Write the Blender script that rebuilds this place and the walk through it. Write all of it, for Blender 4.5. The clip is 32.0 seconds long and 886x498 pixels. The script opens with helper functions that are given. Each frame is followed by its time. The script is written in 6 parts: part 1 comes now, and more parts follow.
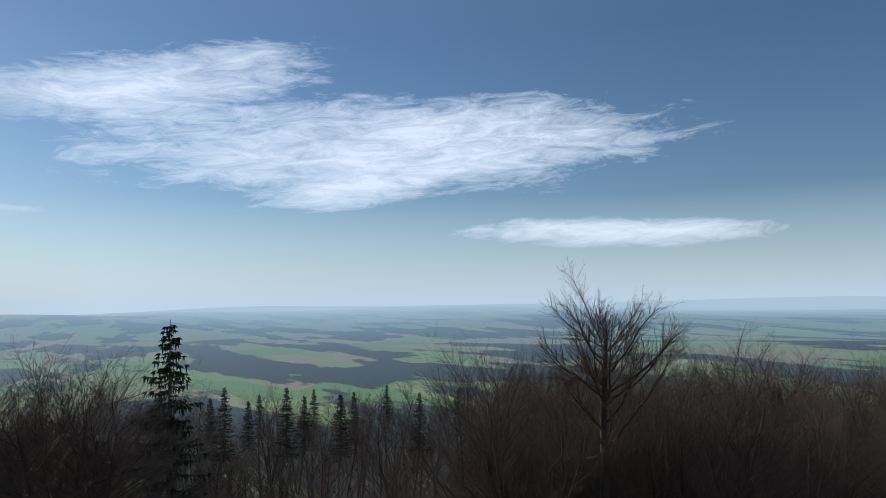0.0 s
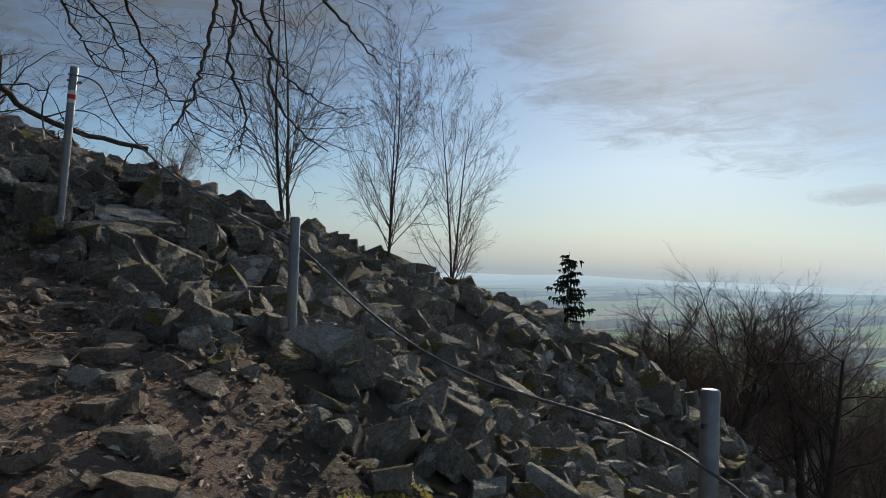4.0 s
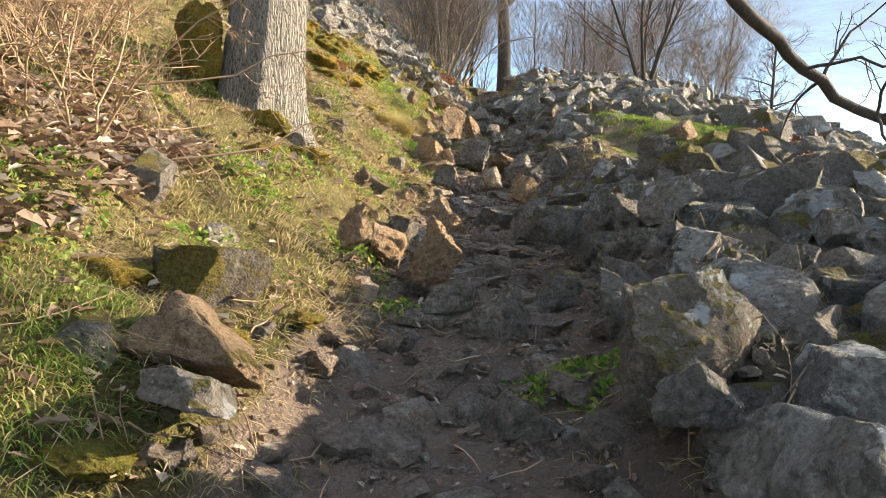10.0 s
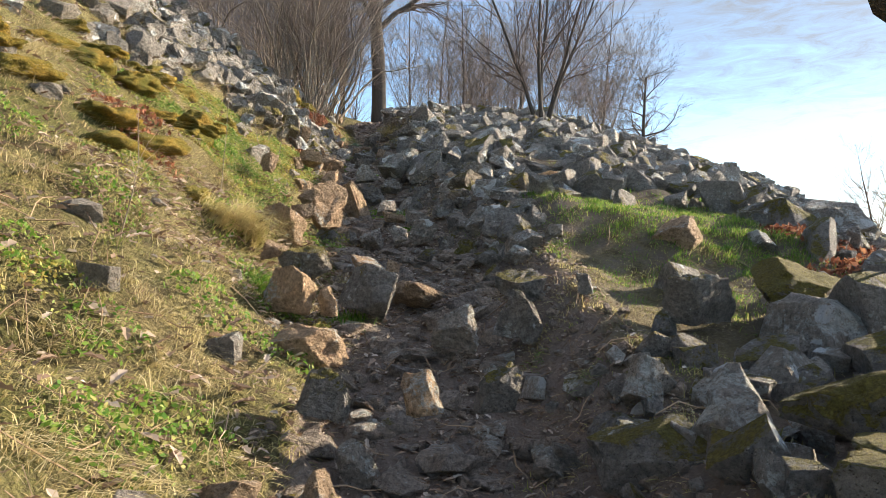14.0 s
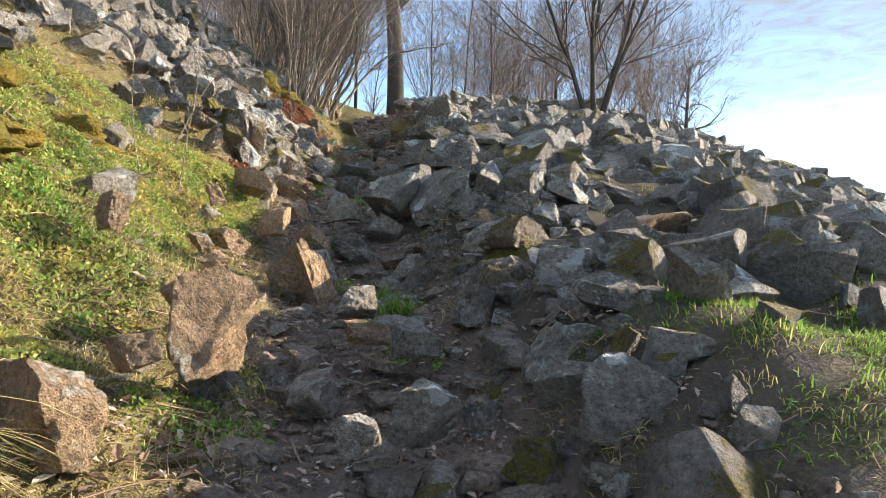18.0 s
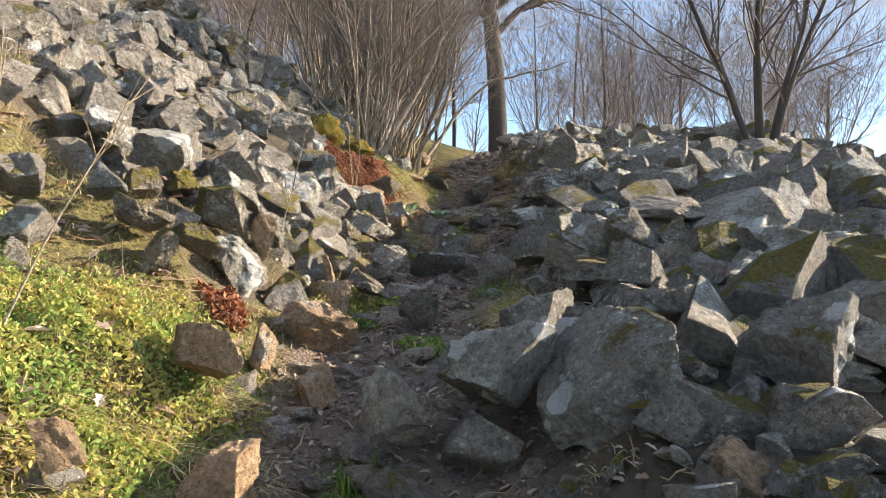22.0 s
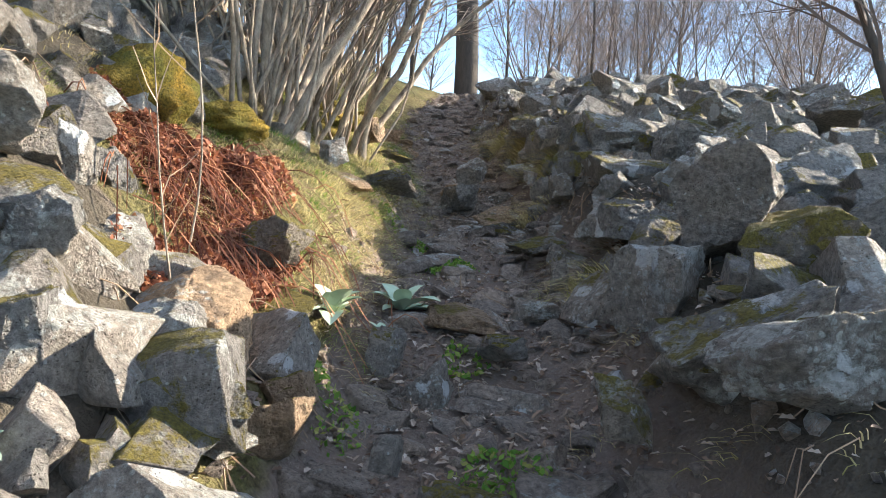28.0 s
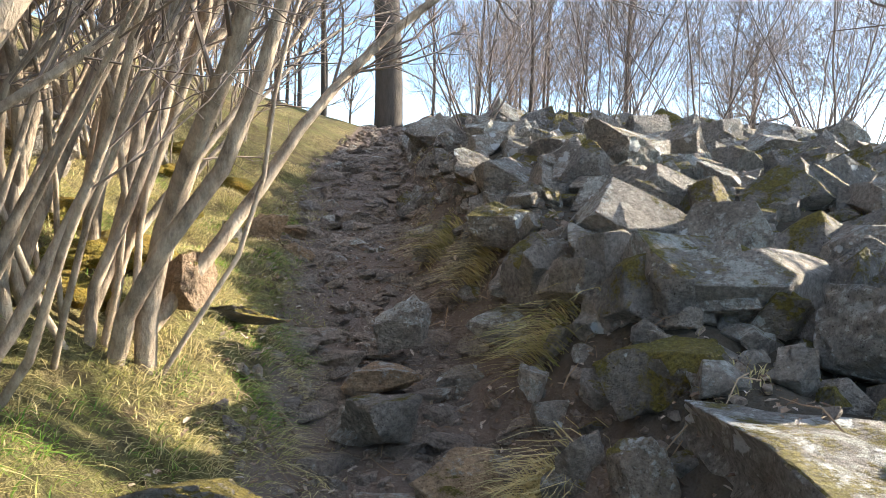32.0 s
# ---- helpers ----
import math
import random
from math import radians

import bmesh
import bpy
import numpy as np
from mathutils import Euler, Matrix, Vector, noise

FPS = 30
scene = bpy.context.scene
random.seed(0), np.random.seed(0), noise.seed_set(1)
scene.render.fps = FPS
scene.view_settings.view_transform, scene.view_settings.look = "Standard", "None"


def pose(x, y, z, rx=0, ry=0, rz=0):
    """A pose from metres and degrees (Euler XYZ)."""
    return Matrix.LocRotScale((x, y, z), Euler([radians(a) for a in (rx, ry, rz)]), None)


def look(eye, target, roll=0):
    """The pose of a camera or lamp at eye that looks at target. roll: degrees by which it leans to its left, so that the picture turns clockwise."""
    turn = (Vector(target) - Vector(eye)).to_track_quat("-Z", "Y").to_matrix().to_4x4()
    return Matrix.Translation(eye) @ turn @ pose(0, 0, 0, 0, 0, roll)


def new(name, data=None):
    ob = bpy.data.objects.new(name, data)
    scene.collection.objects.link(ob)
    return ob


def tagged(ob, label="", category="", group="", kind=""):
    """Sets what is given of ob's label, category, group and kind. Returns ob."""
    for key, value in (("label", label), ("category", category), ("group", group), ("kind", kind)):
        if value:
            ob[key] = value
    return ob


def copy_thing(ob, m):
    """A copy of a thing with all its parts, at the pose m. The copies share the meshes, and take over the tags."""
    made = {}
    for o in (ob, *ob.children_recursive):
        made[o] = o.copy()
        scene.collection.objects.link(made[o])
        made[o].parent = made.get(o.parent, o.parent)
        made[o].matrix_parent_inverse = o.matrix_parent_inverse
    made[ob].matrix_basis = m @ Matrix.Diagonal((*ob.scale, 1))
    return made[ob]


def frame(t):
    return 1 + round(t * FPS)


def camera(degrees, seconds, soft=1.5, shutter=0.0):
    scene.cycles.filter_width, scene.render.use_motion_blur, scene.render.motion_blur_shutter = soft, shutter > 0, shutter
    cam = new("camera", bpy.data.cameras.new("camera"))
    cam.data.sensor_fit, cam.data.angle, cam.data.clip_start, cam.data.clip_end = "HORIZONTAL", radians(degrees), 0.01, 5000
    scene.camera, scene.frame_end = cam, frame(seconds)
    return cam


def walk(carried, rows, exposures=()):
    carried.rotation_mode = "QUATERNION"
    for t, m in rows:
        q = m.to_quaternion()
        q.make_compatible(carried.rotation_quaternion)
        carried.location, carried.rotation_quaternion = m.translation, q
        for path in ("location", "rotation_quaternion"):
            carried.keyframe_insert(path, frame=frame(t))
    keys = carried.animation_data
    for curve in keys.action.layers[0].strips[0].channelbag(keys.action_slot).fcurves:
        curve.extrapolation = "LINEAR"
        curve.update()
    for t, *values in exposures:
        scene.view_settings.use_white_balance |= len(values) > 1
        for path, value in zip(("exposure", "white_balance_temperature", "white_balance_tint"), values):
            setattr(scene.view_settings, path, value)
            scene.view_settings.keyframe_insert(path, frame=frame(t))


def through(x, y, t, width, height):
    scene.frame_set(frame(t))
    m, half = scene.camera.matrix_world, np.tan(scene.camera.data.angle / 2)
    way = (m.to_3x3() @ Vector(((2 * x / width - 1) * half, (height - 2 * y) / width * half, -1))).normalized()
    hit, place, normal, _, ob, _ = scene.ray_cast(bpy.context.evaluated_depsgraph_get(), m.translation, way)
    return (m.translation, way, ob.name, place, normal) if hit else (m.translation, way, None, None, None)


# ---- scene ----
cam = camera(61.9, 32.0, soft=0.5)
PATH = [
    (0, (-0.006, 0.005, 1.494), (1.773, -0.900, 1.628), -0.8),
    (0.5, (-0.029, 0.002, 1.491), (1.795, -0.805, 1.636), -1.0),
    (1, (-0.085, 0.022, 1.493), (1.835, -0.524, 1.623), -0.9),
    (1.5, (-0.137, 0.042, 1.503), (1.856, -0.098, 1.603), -0.7),
    (2, (-0.264, 0.102, 1.470), (1.709, 0.419, 1.550), -0.5),
    (2.5, (-0.197, 0.150, 1.523), (1.682, 0.835, 1.580), -0.8),
    (3, (0.151, 0.473, 1.542), (1.903, 1.437, 1.591), -0.1),
    (3.5, (0.550, 1.001, 1.602), (2.122, 2.236, 1.650), 0.7),
    (4, (0.981, 1.563, 1.772), (2.339, 3.030, 1.820), 2.0),
    (4.5, (1.448, 2.279, 1.879), (2.606, 3.909, 1.912), 2.8),
    (6.5, (2.272, 4.487, 2.676), (2.696, 6.441, 2.626), 3.4),
    (7, (2.360, 5.074, 2.721), (2.563, 7.063, 2.725), 2.8),
    (7.5, (2.416, 5.666, 2.741), (2.406, 7.666, 2.769), 2.0),
    (8, (2.377, 6.195, 2.778), (2.195, 8.186, 2.812), 1.1),
    (8.5, (2.299, 6.674, 2.825), (1.992, 8.650, 2.865), 1.1),
    (9, (2.159, 7.169, 2.814), (1.751, 9.127, 2.848), 1.5),
    (9.5, (2.019, 7.620, 2.904), (1.587, 9.573, 2.938), 2.4),
    (10, (1.976, 8.145, 2.960), (1.576, 10.102, 2.873), 3.4),
    (10.5, (1.899, 8.577, 3.178), (1.573, 10.543, 3.014), 1.3),
    (11, (1.761, 9.106, 3.361), (1.576, 11.091, 3.197), 0.2),
    (11.5, (1.611, 9.548, 3.492), (1.418, 11.535, 3.367), 0.6),
    (12, (1.412, 9.973, 3.586), (1.225, 11.963, 3.507), 1.7),
    (12.5, (1.361, 10.413, 3.724), (1.206, 12.406, 3.698), 2.3),
    (13, (1.319, 10.885, 3.882), (1.203, 12.882, 3.878), 2.5),
    (13.5, (1.191, 11.340, 3.987), (1.106, 13.338, 3.976), 2.4),
    (15.5, (0.994, 13.721, 4.465), (1.046, 15.720, 4.448), 2.6),
    (16, (0.875, 14.302, 4.524), (0.984, 16.299, 4.516), 2.5),
    (16.5, (0.861, 14.928, 4.614), (0.979, 16.924, 4.599), 2.4),
    (17, (0.896, 15.447, 4.708), (0.886, 17.446, 4.684), 2.2),
    (17.5, (0.872, 15.930, 4.809), (0.778, 17.927, 4.772), 2.3),
    (18, (0.899, 16.458, 4.944), (0.778, 18.454, 4.902), 3.0),
    (18.5, (0.897, 16.996, 5.009), (0.733, 18.988, 4.960), 3.3),
    (19, (0.861, 17.413, 5.114), (0.617, 19.397, 5.065), 3.1),
    (19.5, (0.912, 17.789, 5.271), (0.575, 19.760, 5.226), 2.4),
    (20, (0.802, 18.215, 5.337), (0.412, 20.177, 5.294), 1.4),
    (20.5, (0.730, 18.649, 5.487), (0.344, 20.611, 5.440), 0.7),
    (21, (0.618, 19.175, 5.560), (0.245, 21.139, 5.527), 0.7),
    (21.5, (0.433, 19.654, 5.652), (0.059, 21.619, 5.647), 0.8),
    (22, (0.392, 20.178, 5.762), (-0.018, 22.135, 5.791), 1.1),
    (22.5, (0.337, 20.649, 5.899), (-0.134, 22.593, 5.944), 0.6),
    (23, (0.139, 21.001, 5.942), (-0.377, 22.933, 5.976), -0.1),
    (23.5, (-0.087, 21.353, 5.970), (-0.611, 23.283, 5.979), -1.0),
    (24, (-0.380, 21.676, 6.079), (-0.790, 23.633, 6.057), -0.7),
    (24.5, (-0.645, 21.928, 6.244), (-0.864, 23.915, 6.197), 0.3),
    (26.5, (-0.823, 24.000, 6.621), (-0.976, 25.989, 6.480), 4.8),
    (27, (-0.730, 24.512, 6.847), (-1.013, 26.484, 6.677), 4.5),
    (27.5, (-0.803, 24.980, 6.874), (-1.090, 26.952, 6.715), 4.1),
    (28, (-0.885, 25.416, 6.941), (-1.141, 27.393, 6.786), 3.6),
    (28.5, (-1.062, 25.933, 7.032), (-1.271, 27.916, 6.880), 3.2),
    (29, (-1.272, 26.489, 7.170), (-1.386, 28.479, 7.004), 2.5),
    (29.5, (-1.275, 26.878, 7.251), (-1.319, 28.869, 7.073), 2.2),
    (30, (-1.286, 27.299, 7.328), (-1.278, 29.291, 7.149), 2.6),
    (30.5, (-1.329, 27.848, 7.462), (-1.262, 29.841, 7.315), 2.9),
    (31, (-1.303, 28.285, 7.521), (-1.246, 30.281, 7.415), 2.4),
    (31.5, (-1.290, 28.833, 7.660), (-1.308, 30.830, 7.565), 2.3),
    (32, (-1.339, 29.412, 7.873), (-1.402, 31.408, 7.772), 2.3),
]
walk(cam, [(t, look(eye, target, roll)) for t, eye, target, roll in PATH],
     [(0, -0.48, 5700, 8), (2, -0.63, 5900, 8), (4.5, -0.2, 6300, 8), (6.5, 0.95, 6400, 10), (8, 1.5, 6800, 10), (10, 1.65, 6900, 10), (14, 1.45, 6400, 10), (17, 1.45, 6200, 9), (18.5, 1.68, 6350, 10), (20, 1.7, 6450, 11), (25, 1.8, 6300, 10), (28, 2.1, 5950, 9), (32, 2.3, 6200, 9)])

# ---------------------------------------------------------------- light
SUN_YAW, SUN_EL = -61.0, 21.0          # yaw to the left of +y, degrees
SUN_DIR = Vector((-math.sin(radians(SUN_YAW)) * math.cos(radians(SUN_EL)),
                  math.cos(radians(SUN_YAW)) * math.cos(radians(SUN_EL)), math.sin(radians(SUN_EL))))
sun = new("sun", bpy.data.lights.new("sun", "SUN"))
sun.data.energy, sun.data.angle, sun.data.color = 5.0, radians(0.6), (1.0, 0.86, 0.68)
sun.matrix_world = look((0, 0, 60), Vector((0, 0, 60)) - SUN_DIR)


class Nodes:
    """Short hand for building a node tree."""

    def __init__(self, tree):
        self.tree = tree
        tree.nodes.clear()

    def add(self, kind, inputs=None, **props):
        n = self.tree.nodes.new(kind)
        for k, v in props.items():
            setattr(n, k, v)
        for k, v in (inputs or {}).items():
            self.put(n.inputs[k], v)
        return n

    def put(self, socket, v):
        if isinstance(v, bpy.types.NodeSocket):
            self.tree.links.new(v, socket)
        else:
            socket.default_value = v

    def math(self, op, a, b=0.0, c=0.0, clamp=False):
        n = self.add("ShaderNodeMath", {0: a, 1: b, 2: c}, operation=op)
        n.use_clamp = clamp
        return n.outputs[0]

    def noise(self, vec, scale, detail=4.0, rough=0.55, distort=0.0):
        return self.add("ShaderNodeTexNoise", {"Vector": vec, "Scale": scale, "Detail": detail, "Roughness": rough, "Distortion": distort}).outputs[0]

    def ramp(self, fac, *stops):
        n = self.add("ShaderNodeValToRGB", {0: fac})
        els = n.color_ramp.elements
        while len(els) < len(stops):
            els.new(0.5)
        for e, (p, c) in zip(els, stops):
            e.position = p
            e.color = (c, c, c, 1) if isinstance(c, (int, float)) else (*c, 1)
        return n.outputs[0]

    def mix(self, fac, a, b, mode="MIX"):
        n = self.add("ShaderNodeMix", {0: fac, 6: a, 7: b}, data_type="RGBA", blend_type=mode)
        return n.outputs[2]


def col(r, g, b):
    return (r, g, b, 1.0)


world = bpy.data.worlds.new("world")
scene.world = world
world.use_nodes = True
W = Nodes(world.node_tree)
sky = W.add("ShaderNodeTexSky", sky_type="NISHITA", sun_disc=False, sun_elevation=radians(SUN_EL), sun_rotation=radians(-SUN_YAW),
            altitude=500.0, air_density=1.0, dust_density=0.3, ozone_density=2.5)
direction = W.add("ShaderNodeTexCoord").outputs["Generated"]
sx, sy, sz = W.add("ShaderNodeSeparateXYZ", {0: direction}).outputs
azimuth = W.math("MULTIPLY", W.math("ARCTAN2", sx, sy), 57.2958)     # degrees to the right of +y
height = W.math("MULTIPLY", W.math("ARCSINE", sz), 57.2958)
flow = W.add("ShaderNodeCombineXYZ", {0: W.math("MULTIPLY", azimuth, 0.05), 1: W.math("MULTIPLY_ADD", height, 0.22, W.math("MULTIPLY", azimuth, -0.012)), 2: 0.0}).outputs[0]
fine = W.noise(flow, 4.6, 12.0, 0.72, 0.7)
broad = W.noise(flow, 0.9, 4.0, 0.55, 0.3)


def veil(az, el, wide, tall, tilt):
    """1 in the middle of a long cloud, falling to 0 and below outside it."""
    u = W.math("SUBTRACT", azimuth, az)
    v = W.math("MULTIPLY_ADD", u, -tilt, W.math("SUBTRACT", height, el))
    r = W.math("ADD", W.math("POWER", W.math("ABSOLUTE", W.math("DIVIDE", u, wide)), 2.0), W.math("POWER", W.math("ABSOLUTE", W.math("DIVIDE", v, tall)), 2.0))
    return W.math("SUBTRACT", 1.0, r)


shape = veil(112.0, 11.8, 22.5, 3.7, 0.02)
for item in ((95.0, 15.6, 13.0, 2.6, 0.16), (130.0, 4.9, 11.0, 1.1, -0.02), (110.0, 8.6, 8.0, 1.6, 0.1), (60.0, 17.0, 17.0, 8.0, -0.25), (20.0, 22.0, 26.0, 14.0, 0.1), (-20.0, 26.0, 30.0, 16.0, 0.0), (78.0, 6.0, 10.0, 0.8, 0.05)):
    shape = W.math("MAXIMUM", shape, veil(*item))
shape = W.math("MAXIMUM", shape, -1.0)
dense = W.math("ADD", W.math("MULTIPLY", shape, 0.55), W.math("MULTIPLY_ADD", fine, 1.5, W.math("MULTIPLY_ADD", broad, 0.9, -1.15)))
cover = W.math("MULTIPLY", W.ramp(dense, (0.0, 0.0), (0.25, 0.35), (0.7, 0.9)), W.math("MULTIPLY_ADD", height, 0.25, -0.2, clamp=True))
to_sun = W.add("ShaderNodeVectorMath", {0: direction, 1: SUN_DIR}, operation="DOT_PRODUCT").outputs["Value"]
zenith_fill = W.math("MULTIPLY_ADD", height, 0.03, -0.6, clamp=True)          # unseen cloud cover towards the zenith, added to fill the shade
cover = W.math("MAXIMUM", cover, W.math("MULTIPLY", zenith_fill, 0.24))
broad_glare = W.math("POWER", W.math("MAXIMUM", to_sun, 0.0), 7.0)
glare = W.math("POWER", W.math("MAXIMUM", to_sun, 0.0), 90.0)
away = W.add("ShaderNodeMapRange", {"Value": azimuth, "From Min": 62.0, "From Max": 92.0, "To Min": 0.0, "To Max": 1.0}).outputs[0]
cloud_light = W.add("ShaderNodeBackground", {"Color": col(0.92, 0.95, 1.0), "Strength": W.math("MULTIPLY_ADD", glare, 0.64, W.math("MULTIPLY_ADD", broad_glare, 0.15, W.math("MULTIPLY_ADD", zenith_fill, 0.24, W.math("MULTIPLY_ADD", away, 1.14, 0.17))))})
sky_light = W.add("ShaderNodeBackground", {"Color": sky.outputs[0], "Strength": 0.097})
haze_light = W.add("ShaderNodeBackground", {"Color": col(0.76, 0.87, 0.94), "Strength": W.math("MULTIPLY_ADD", broad_glare, 0.29, W.math("MULTIPLY_ADD", away, 0.52, 0.49))})
low = W.add("ShaderNodeMixShader", {0: W.ramp(W.math("DIVIDE", height, 12.0), (0.0, 0.97), (0.25, 0.5), (0.65, 0.0)), 1: sky_light.outputs[0], 2: haze_light.outputs[0]})
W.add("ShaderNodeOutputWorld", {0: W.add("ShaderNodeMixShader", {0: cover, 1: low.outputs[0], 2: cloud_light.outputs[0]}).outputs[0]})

# ---------------------------------------------------------------- materials
MATS = {}


def material(name):
    m = bpy.data.materials.new(name)
    m.use_nodes = True
    n = Nodes(m.node_tree)
    MATS[name] = m
    return m, n


def finish(n, colour, rough=0.9, bump=None, strength=0.5, distance=0.02, spec=0.3, **more):
    ins = {"Base Color": colour, "Roughness": rough, "Specular IOR Level": spec, **more}
    if bump is not None:
        ins["Normal"] = n.add("ShaderNodeBump", {"Height": bump, "Strength": strength, "Distance": distance}).outputs[0]
    n.add("ShaderNodeOutputMaterial", {0: n.add("ShaderNodeBsdfPrincipled", ins).outputs[0]})


def rock_material(name, tone_a, tone_b, per_island, moss_bias=0.0, lichen_bias=0.0):
    """Dark basalt under a crust of pale speckled lichen, pitted, with ragged moss."""
    m, n = material(name)
    geo = n.add("ShaderNodeNewGeometry")
    pos = geo.outputs["Position"]
    rnd = geo.outputs["Random Per Island"] if per_island else n.add("ShaderNodeObjectInfo").outputs["Random"]
    up = n.add("ShaderNodeSeparateXYZ", {0: geo.outputs["Normal"]}).outputs[2]
    big = n.noise(pos, 2.3, 5)
    grain = n.noise(pos, 34.0, 6, 0.75)
    base = n.mix(n.ramp(big, (0.3, 0), (0.7, 1)), tone_a, tone_b)
    base = n.mix(0.6, base, n.mix(rnd, col(0.45, 0.44, 0.42), col(0.95, 0.84, 0.70)), "MULTIPLY")
    base = n.mix(n.ramp(grain, (0.32, 0.0), (0.68, 1.0)), n.mix(1.0, base, col(0.5, 0.49, 0.47), "MULTIPLY"), n.mix(1.0, base, col(1.5, 1.47, 1.42), "MULTIPLY"))
    # crust and dots of lichen inside ragged patches
    warp = n.mix(0.05, pos, n.add("ShaderNodeTexNoise", {"Vector": pos, "Scale": 16.0, "Detail": 5.0}).outputs[1])
    patch = n.noise(pos, 2.2, 7, 0.68)
    cells = n.add("ShaderNodeTexVoronoi", {"Vector": warp, "Scale": 34.0, "Randomness": 1.0})
    pick = n.add("ShaderNodeSeparateColor", {0: cells.outputs["Color"]}).outputs[0]
    amount = n.math("ADD", patch, n.math("MULTIPLY_ADD", rnd, 0.12, n.math("MULTIPLY_ADD", up, 0.07, lichen_bias - 0.11)))
    reach = n.math("MULTIPLY_ADD", pick, 0.5, n.math("MULTIPLY_ADD", amount, 2.2, -1.22 - 1.6 * max(lichen_bias, 0.0)))
    dots = n.ramp(n.math("SUBTRACT", reach, cells.outputs["Distance"]), (0.0, 0.0), (0.12, 0.9))
    crust = n.ramp(n.math("MULTIPLY_ADD", n.noise(pos, 22.0, 9, 0.8), 0.7, n.math("SUBTRACT", amount, 0.85 * lichen_bias)), (0.90, 0.0), (0.98, 0.85))
    lichen = n.math("MAXIMUM", dots, crust)
    base = n.mix(lichen, base, n.mix(n.ramp(grain, (0.35, 0), (0.65, 1)), col(0.36, 0.35, 0.30), col(0.66, 0.65, 0.58)))
    blots = n.add("ShaderNodeTexVoronoi", {"Vector": warp, "Scale": 4.2, "Randomness": 1.0}).outputs["Distance"]
    blot = n.ramp(n.math("MULTIPLY_ADD", blots, -1.0, n.math("MULTIPLY_ADD", grain, 0.12, amount)), (0.40, 0.0), (0.44, 0.85))
    base = n.mix(blot, base, col(0.70, 0.70, 0.67))
    # pits
    holes = n.add("ShaderNodeTexVoronoi", {"Vector": warp, "Scale": 62.0, "Randomness": 1.0}).outputs["Distance"]
    pits = n.math("MULTIPLY", n.ramp(holes, (0.10, 1.0), (0.26, 0.0)), n.ramp(n.noise(pos, 3.5, 4), (0.42, 0.0), (0.6, 0.9)))
    base = n.mix(pits, base, n.mix(1.0, base, col(0.3, 0.28, 0.25), "MULTIPLY"))
    # moss with a ragged edge, yellow-green to brown
    mossn = n.noise(pos, 3.1, 8, 0.72)
    moss = n.ramp(n.math("ADD", n.math("MULTIPLY", up, 0.22), n.math("MULTIPLY_ADD", rnd, -0.22, n.math("MULTIPLY_ADD", grain, 0.35, n.math("ADD", mossn, moss_bias - 0.14)))), (0.62, 0.0), (0.70, 0.95))
    base = n.mix(moss, base, n.mix(n.ramp(n.noise(pos, 70.0, 4, 0.7), (0.3, 0), (0.7, 1)), col(0.07, 0.055, 0.01), n.mix(big, col(0.20, 0.19, 0.03), col(0.34, 0.24, 0.04))))
    bump = n.math("MULTIPLY_ADD", n.noise(pos, 6.0, 10, 0.72), 2.2, n.math("MULTIPLY_ADD", grain, 0.4, n.math("MULTIPLY_ADD", pits, -0.5, n.math("MULTIPLY_ADD", moss, 0.5, n.math("MULTIPLY", lichen, 0.12)))))
    finish(n, base, 0.9, bump, 1.0, 0.09, 0.25)
    return m


def finish_leaf(n, colour, through=0.4):
    """Thin growth: part of the light shines through."""
    a = n.add("ShaderNodeBsdfPrincipled", {"Base Color": colour, "Roughness": 0.65, "Specular IOR Level": 0.3}).outputs[0]
    b = n.add("ShaderNodeBsdfTranslucent", {"Color": colour}).outputs[0]
    n.add("ShaderNodeOutputMaterial", {0: n.add("ShaderNodeMixShader", {0: through, 1: a, 2: b}).outputs[0]})


rock_material("rock_scree", col(0.45, 0.42, 0.385), col(0.29, 0.27, 0.245), True, 0.0, 0.02)
rock_material("rock_big", col(0.44, 0.405, 0.365), col(0.29, 0.265, 0.238), False, -0.02, 0.0)
rock_material("rock_brown", col(0.60, 0.44, 0.29), col(0.43, 0.305, 0.20), False, -0.10, -0.16)
rock_material("rock_path", col(0.46, 0.39, 0.335), col(0.34, 0.285, 0.24), True, -0.2, -0.22)
rock_material("rock_pale", col(0.46, 0.44, 0.41), col(0.32, 0.305, 0.28), False, -0.05, 0.17)
rock_material("rock_moss", col(0.36, 0.325, 0.275), col(0.26, 0.225, 0.185), False, 0.15, 0.02)

m, n = material("ground")
geo = n.add("ShaderNodeNewGeometry")
pos = geo.outputs["Position"]
soil = n.add("ShaderNodeAttribute", attribute_name="turf").outputs["Fac"]
far = n.add("ShaderNodeAttribute", attribute_name="far").outputs["Fac"]
a, b, c = n.noise(pos, 0.7, 5), n.noise(pos, 5.0, 6, 0.65), n.noise(pos, 45.0, 4, 0.7)
earth = n.mix(b, col(0.15, 0.11, 0.085), col(0.30, 0.23, 0.18))
earth = n.mix(n.ramp(c, (0.55, 0), (0.65, 0.6)), earth, col(0.36, 0.29, 0.22))
turf = n.mix(n.ramp(a, (0.35, 0), (0.65, 1)), col(0.18, 0.18, 0.05), col(0.40, 0.32, 0.14))
turf = n.mix(n.ramp(b, (0.42, 0), (0.7, 1)), turf, col(0.15, 0.105, 0.06))
turf = n.mix(n.ramp(c, (0.35, 0.75), (0.65, 0)), turf, col(0.05, 0.04, 0.02))
# dark soil among the blocks, with crevice shade put into its colour
soil_shade = n.add("ShaderNodeAttribute", attribute_name="soil_shade").outputs["Fac"]
